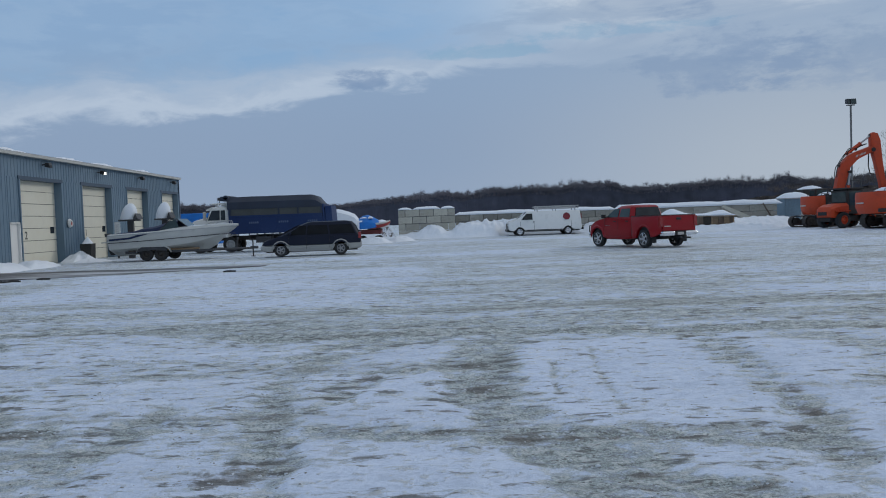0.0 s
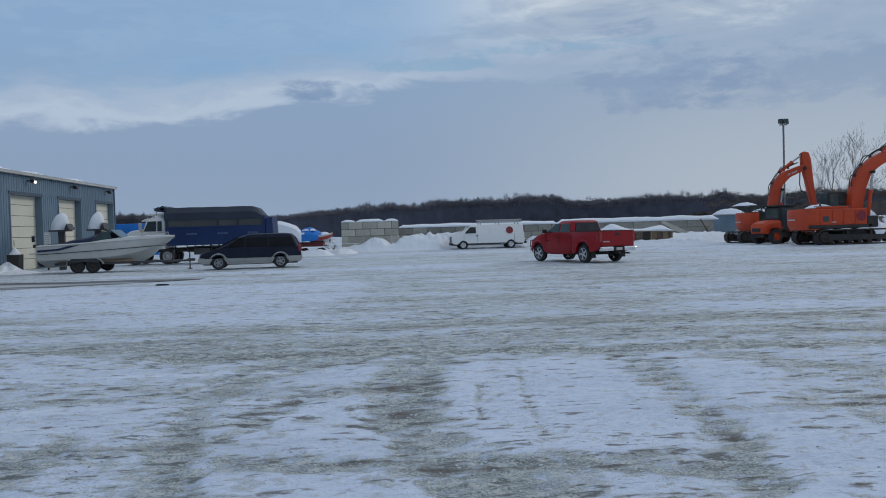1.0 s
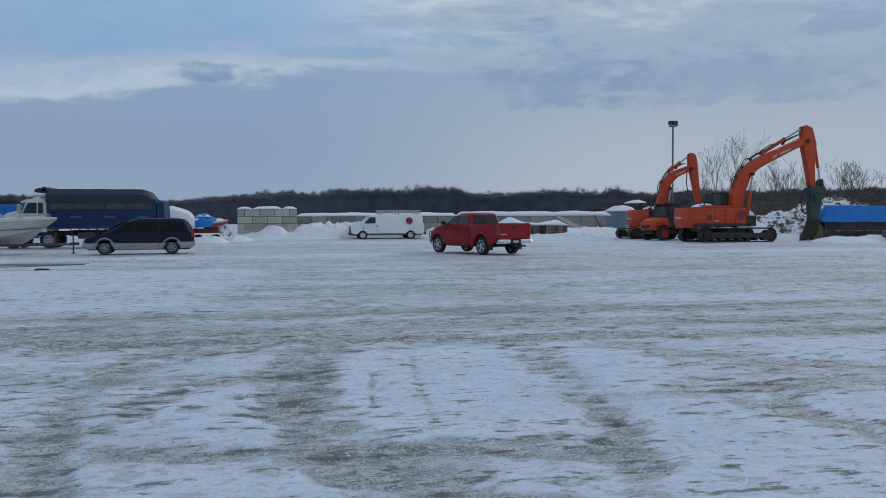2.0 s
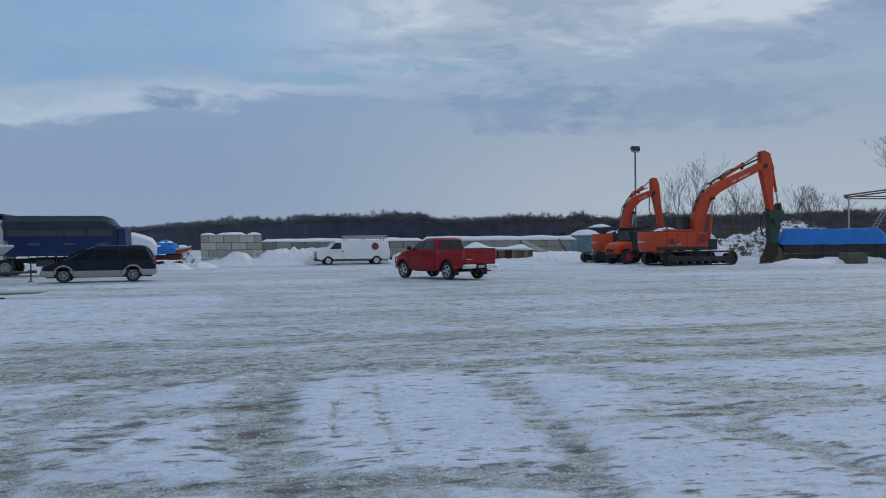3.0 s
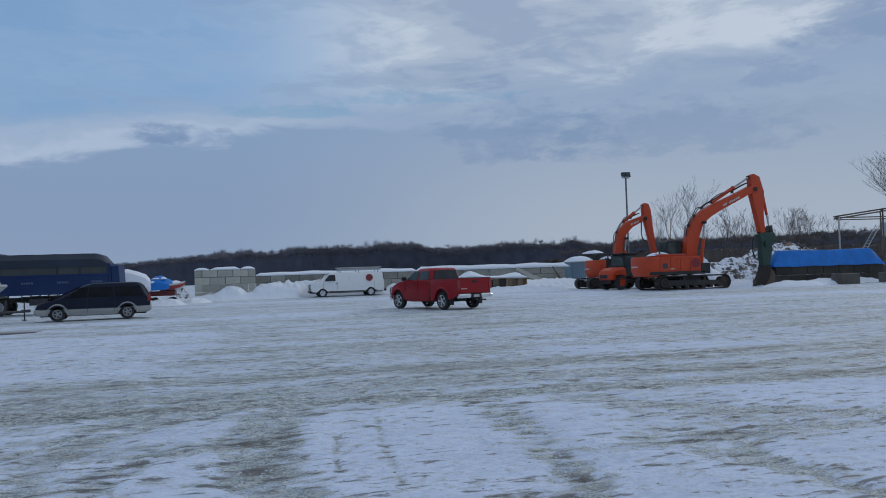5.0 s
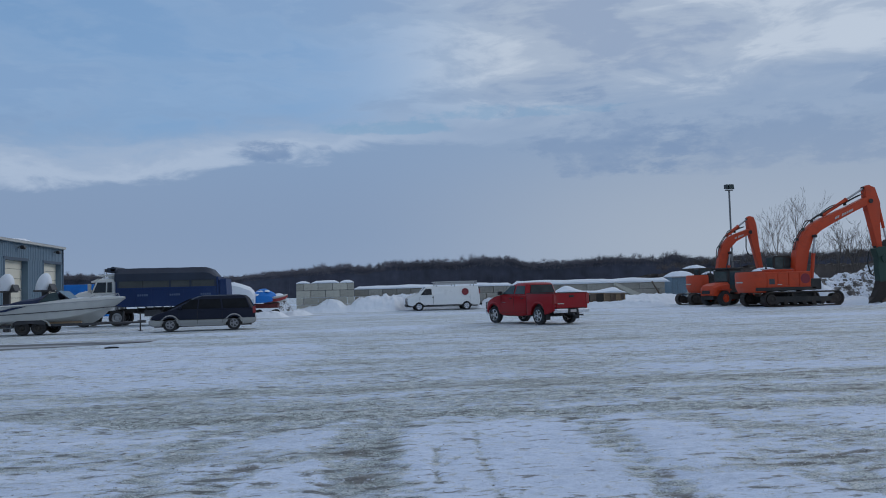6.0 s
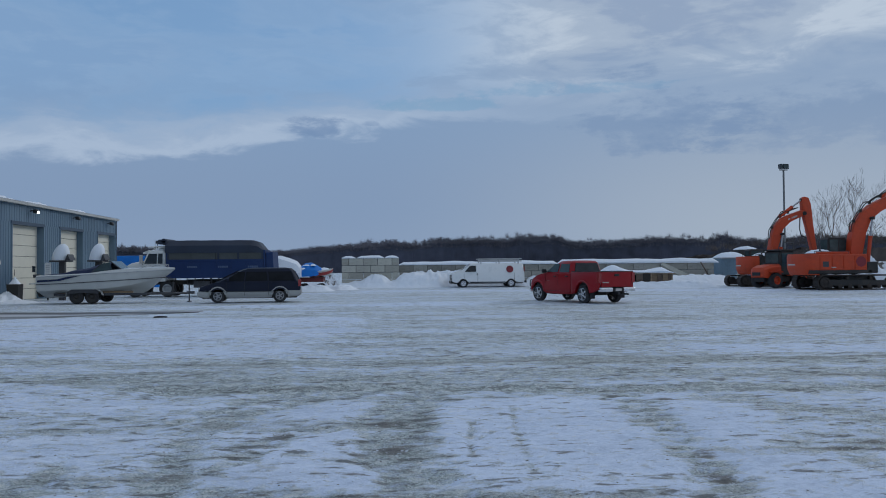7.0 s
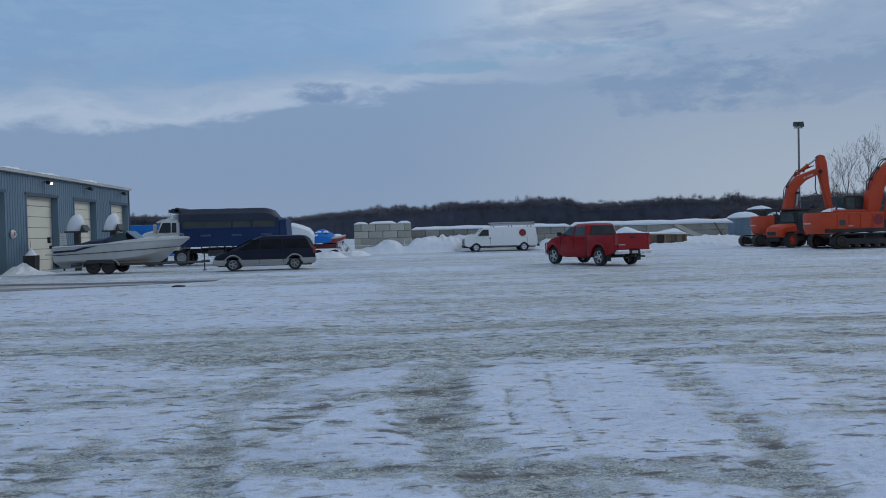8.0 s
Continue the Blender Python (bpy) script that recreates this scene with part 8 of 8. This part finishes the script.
for s in (1, -1):
    bm = bmesh.new()
    loft(bm, [[(x, s * (w * 0.93 - 0.03), z0 * 0.55 + z1 * 0.45 - 0.10), (x, s * (w * 0.93 + 0.02), z0 * 0.55 + z1 * 0.45 - 0.10), (x, s * (w * 0.98 + 0.02), z0 * 0.3 + z1 * 0.7), (x, s * (w * 0.98 - 0.03), z0 * 0.3 + z1 * 0.7)] for x, w, z0, z1 in bow])
    part("hull_stripe", bm, boat_red, tb, "red stripe")
part("deck_snow", mound(bmesh.new(), 0.28, 0.0, 0.55, 0.5, 0.24, seed=12, rough=0.2, base=0.0), snow, tb, "heap of snow", smooth=True, m=pose(0, 0, 1.54))
for x, y, z, rx, ry in ((-1.1, -0.92, 1.66, 0.30, 0.16), (-0.45, -0.7, 1.93, 0.22, 0.2)):
    part("tarp_snow", mound(bmesh.new(), x, y, rx, ry, 0.12, seed=x, base=-0.03), snow, tb, "patch of snow", smooth=True, m=pose(0, 0, z))
part("trailer_bed", boxes((-1.85, 0.35, -0.95, 0.95, 0.68, 0.98), bevel=0.02), trailer_red, tb, "dark red trailer side")
part("trailer_rim", boxes((-1.88, 0.38, -0.98, 0.98, 0.94, 1.02), bevel=0.01), trailer_red, tb)
for x in (-1.2, 0.1):
    for s in (-0.85, 0.85):
        part("trailer_wheel", rods(((x, s - 0.1, 0.28), (x, s + 0.1, 0.28), 0.29), n=18), rubber, tb)
ft = thing("tarped_stack", pose(-23.5, 75, 0.0), "low stack under a bright blue tarp", "pile")
part("tarp", prism(bmesh.new(), [(-3.0, 0.0), (-2.9, 2.6), (-2.5, 3.02), (2.6, 3.02), (3.0, 2.5), (3.0, 0.0)], -1.5, 1.5, bevel=0.1), blue_tarp, ft, "blue tarp", smooth=True)

# snow-capped shelters in front of the doors
for x, y, wide, lab in ((-18.45, 47.0, 0.98, "dark post shelter carrying a tall dome of snow"), (-16.42, 47.0, 0.86, "dark post shelter carrying a tall dome of snow")):
    sh = thing("post_shelter", pose(x, y, 0.0), lab, "shelter", "snow-capped shelters")
    part("shelf", boxes((-wide / 2, wide / 2, -0.45, 0.45, 2.18, 2.27)), dark_steel, sh)
    part("gable_board", prism(bmesh.new(), [(wide * 0.36, 2.27), (wide * 0.50, 2.62), (wide * 0.66, 2.27)], -0.42, 0.42), dark_steel, sh)
    part("post", boxes((-0.10, 0.22, -0.12, 0.12, 0, 2.18)), dark_steel, sh)
    bm = bmesh.new()
    rings = []
    for f, z in ((1.0, 0.0), (1.02, 0.18), (0.96, 0.42), (0.80, 0.66), (0.55, 0.84), (0.22, 0.95)):
        rings.append([(math.cos(a) * wide * 0.47 * f - 0.06 + 0.16 * z, math.sin(a) * 0.42 * f, 2.27 + z) for a in np.linspace(0, 6.283, 15)[:-1]])
    loft(bm, rings)
    part("snow_dome", bm, snow, sh, "tall dome of snow", smooth=True)
nb = thing("notice_board", pose(-19.15, 46.9, 0.0), "narrow white board with faint dark lines", "board")
part("board", boxes((-0.17, 0.17, -0.03, 0.03, 1.35, 2.15), bevel=0.01), white_paint, nb)
part("post", boxes((-0.04, 0.04, -0.03, 0.03, 0, 1.35)), dark_steel, nb)
for k in range(5):
    part("text_line", boxes((-0.11, 0.10, -0.036, -0.031, 1.48 + k * 0.12, 1.52 + k * 0.12)), tank_grey, nb)
bn = thing("waste_bin", pose(-19.75, 44.2, 0.0), "black bin topped with a cone of snow", "bin")
part("tub", prism(bmesh.new(), [(-0.28, 0.0), (-0.32, 0.98), (0.32, 0.98), (0.28, 0.0)], -0.3, 0.3, bevel=0.03), black_plastic, bn)
part("snow_cone", mound(bmesh.new(), 0, 0, 0.30, 0.29, 0.34, seed=2, rough=0.1, base=0.0, flat=1.1), snow, bn, "cone of snow", smooth=True, m=pose(0, 0, 0.98))

# ---- bare trees ----
def bare_tree(m, label, height, seed, spread=0.55, forks=3, levels=5, trunk_r=None, first=0.35, twig_r=0.012, limbs=()):
    r = random.Random(seed)
    t = thing("bare_tree", m, label, "tree", "leafless trees")
    trunk, crown = ([], []), ([], [])

    def limb(store, a, b, r0, r1, sides):
        verts, faces = store
        d = (b - a).normalized()
        u = d.orthogonal().normalized()
        v = d.cross(u)
        i = len(verts)
        for p, rad in ((a, r0), (b, r1)):
            for k in range(sides):
                g = 2 * math.pi * k / sides
                verts.append(tuple(p + u * math.cos(g) * rad + v * math.sin(g) * rad))
        for k in range(sides):
            faces.append((i + k, i + (k + 1) % sides, i + sides + (k + 1) % sides, i + sides + k))

    def grow(p, d, length, rad, level):
        store = trunk if level == 0 else crown
        sides = 7 if level == 0 else (5 if level < 3 else 3)
        segs = 4 if level < 2 else 3
        q = p
        spots = []
        for k in range(segs):
            bend = Vector((r.uniform(-1, 1), r.uniform(-1, 1), r.uniform(-0.3, 0.6))) * (0.08 if level == 0 else 0.11)
            d = (d + bend).normalized()
            e = q + d * length / segs
            limb(store, q, e, rad * (1 - 0.55 * k / segs), rad * (1 - 0.55 * (k + 1) / segs), sides)
            q = e
            spots.append((q.copy(), d.copy(), (k + 1) / segs))
        if level >= levels:
            return
        n = forks + (1 if level > 0 else 3)
        for k in range(n):
            f = first + (1 - first) * (k + r.random() * 0.8) / n if level == 0 else 0.25 + 0.75 * (k + r.random()) / n
            spot, dd, _ = spots[min(segs - 1, int(f * segs))]
            axis = Vector((r.uniform(-1, 1), r.uniform(-1, 1), r.uniform(-0.2, 0.2))).normalized()
            s = min(0.85, spread * (1.55 - f)) if level == 0 else spread
            nd = (dd * (1 - s) + axis * s + Vector((0, 0, 0.16))).normalized()
            grow(spot, nd, length * r.uniform(0.50, 0.72), max(twig_r, rad * 0.40), level + 1)

    for z, dx, dz, length in limbs:
        grow(Vector((0, 0, z)), Vector((dx, r.uniform(-0.3, 0.1), dz)).normalized(), length, height * 0.008, 1)
    grow(Vector((0, 0, -0.2)), Vector((r.uniform(-.06, .06), r.uniform(-.06, .06), 1)).normalized(), height * 0.46, trunk_r or height * 0.022, 0)
    for nm, (verts, faces) in (("trunk", trunk), ("crown", crown)):
        mesh = bpy.data.meshes.new(nm)
        mesh.from_pydata(verts, [], faces)
        mesh.materials.append(bark)
        ob = new(nm, mesh)
        ob.parent = t
    return t


bare_tree(pose(75.6, 75.4, 0), "large spreading bare tree over the plant", 16.0, 4, 0.42, 3, 5, 0.28, 0.36, 0.009, ((6.6, -0.85, 0.40, 4.6), (6.2, -0.6, 0.8, 5.4), (7.4, -0.45, 0.9, 5.0), (6.0, 0.8, 0.5, 5.0)))
bare_tree(pose(77.9, 75.9, 0), "large spreading bare tree over the plant", 16.6, 7, 0.40, 3, 5, 0.26, 0.36, 0.009, ((6.0, -0.7, 0.5, 5.0), (6.6, 0.8, 0.5, 5.2), (7.2, 0.4, 0.8, 5.0)))
for x, y, h, sd in ((48.9, 85, 10.8, 11), (51.4, 85, 11.4, 12), (57.0, 85, 8.8, 13), (59.8, 86, 8.2, 14), (54.2, 87, 8.0, 16), (66.1, 86, 8.6, 15), (69, 88, 8.0, 17), (72.5, 90, 8.2, 18), (63.0, 88, 7.4, 19)):
    bare_tree(pose(x, y, 0), "slender bare tree rising from the brush", h, sd, 0.36, 2, 5, 0.13, 0.42, 0.009)

rt = random.Random(77)
for k in range(16):
    bare_tree(pose(46 + k * 3.1 + rt.uniform(-1.2, 1.2), rt.uniform(89, 97), 0), "slender bare tree rising from the brush", rt.uniform(5.6, 8.0), 40 + k, 0.36, 2, 5, 0.06, 0.2, 0.008)

far_woods("brush_belt", "dense belt of brown leafless brush behind the yard", brush, ((60, 100), (190, 112)), 4, 1.2, (6.0, 7.6), 10, 31, mass=0.70, crown=(0.9, 1.7), twigs=40, girth=0.022, fringe=2)
far_woods("brush_belt", "dense belt of brown leafless brush behind the yard", brush, ((43, 99), (60.5, 100)), 4, 1.2, (4.6, 6.0), 8, 33, mass=0.70, crown=(0.8, 1.4), twigs=40, girth=0.022, fringe=2)

# dark scraps on the snow
for x, y, rz in ((-15.2, 27.0, 10), (-14.7, 27.1, -15), (-14.9, 26.8, 40), (-14.1, 27.9, 5), (-7.7, 28.5, 4)):
    bm = bmesh.new()
    pts = [(-0.22, 0, 0.0), (-0.08, 0.03, 0.02), (0.08, 0.0, 0.015), (0.22, 0.04, 0.0)]
    loft(bm, [[(a[0], a[1] - 0.05, -0.06), (a[0], a[1] + 0.05, -0.06), (a[0], a[1] + 0.03, a[2] + 0.03), (a[0], a[1] - 0.03, a[2] + 0.03)] for a in pts])
    tagged(part("scrap", bm, debris_dark, m=pose(x, y, 0.0, 0, 0, rz)), "dark broken scrap lying on the snow", "debris", "scraps on the snow")
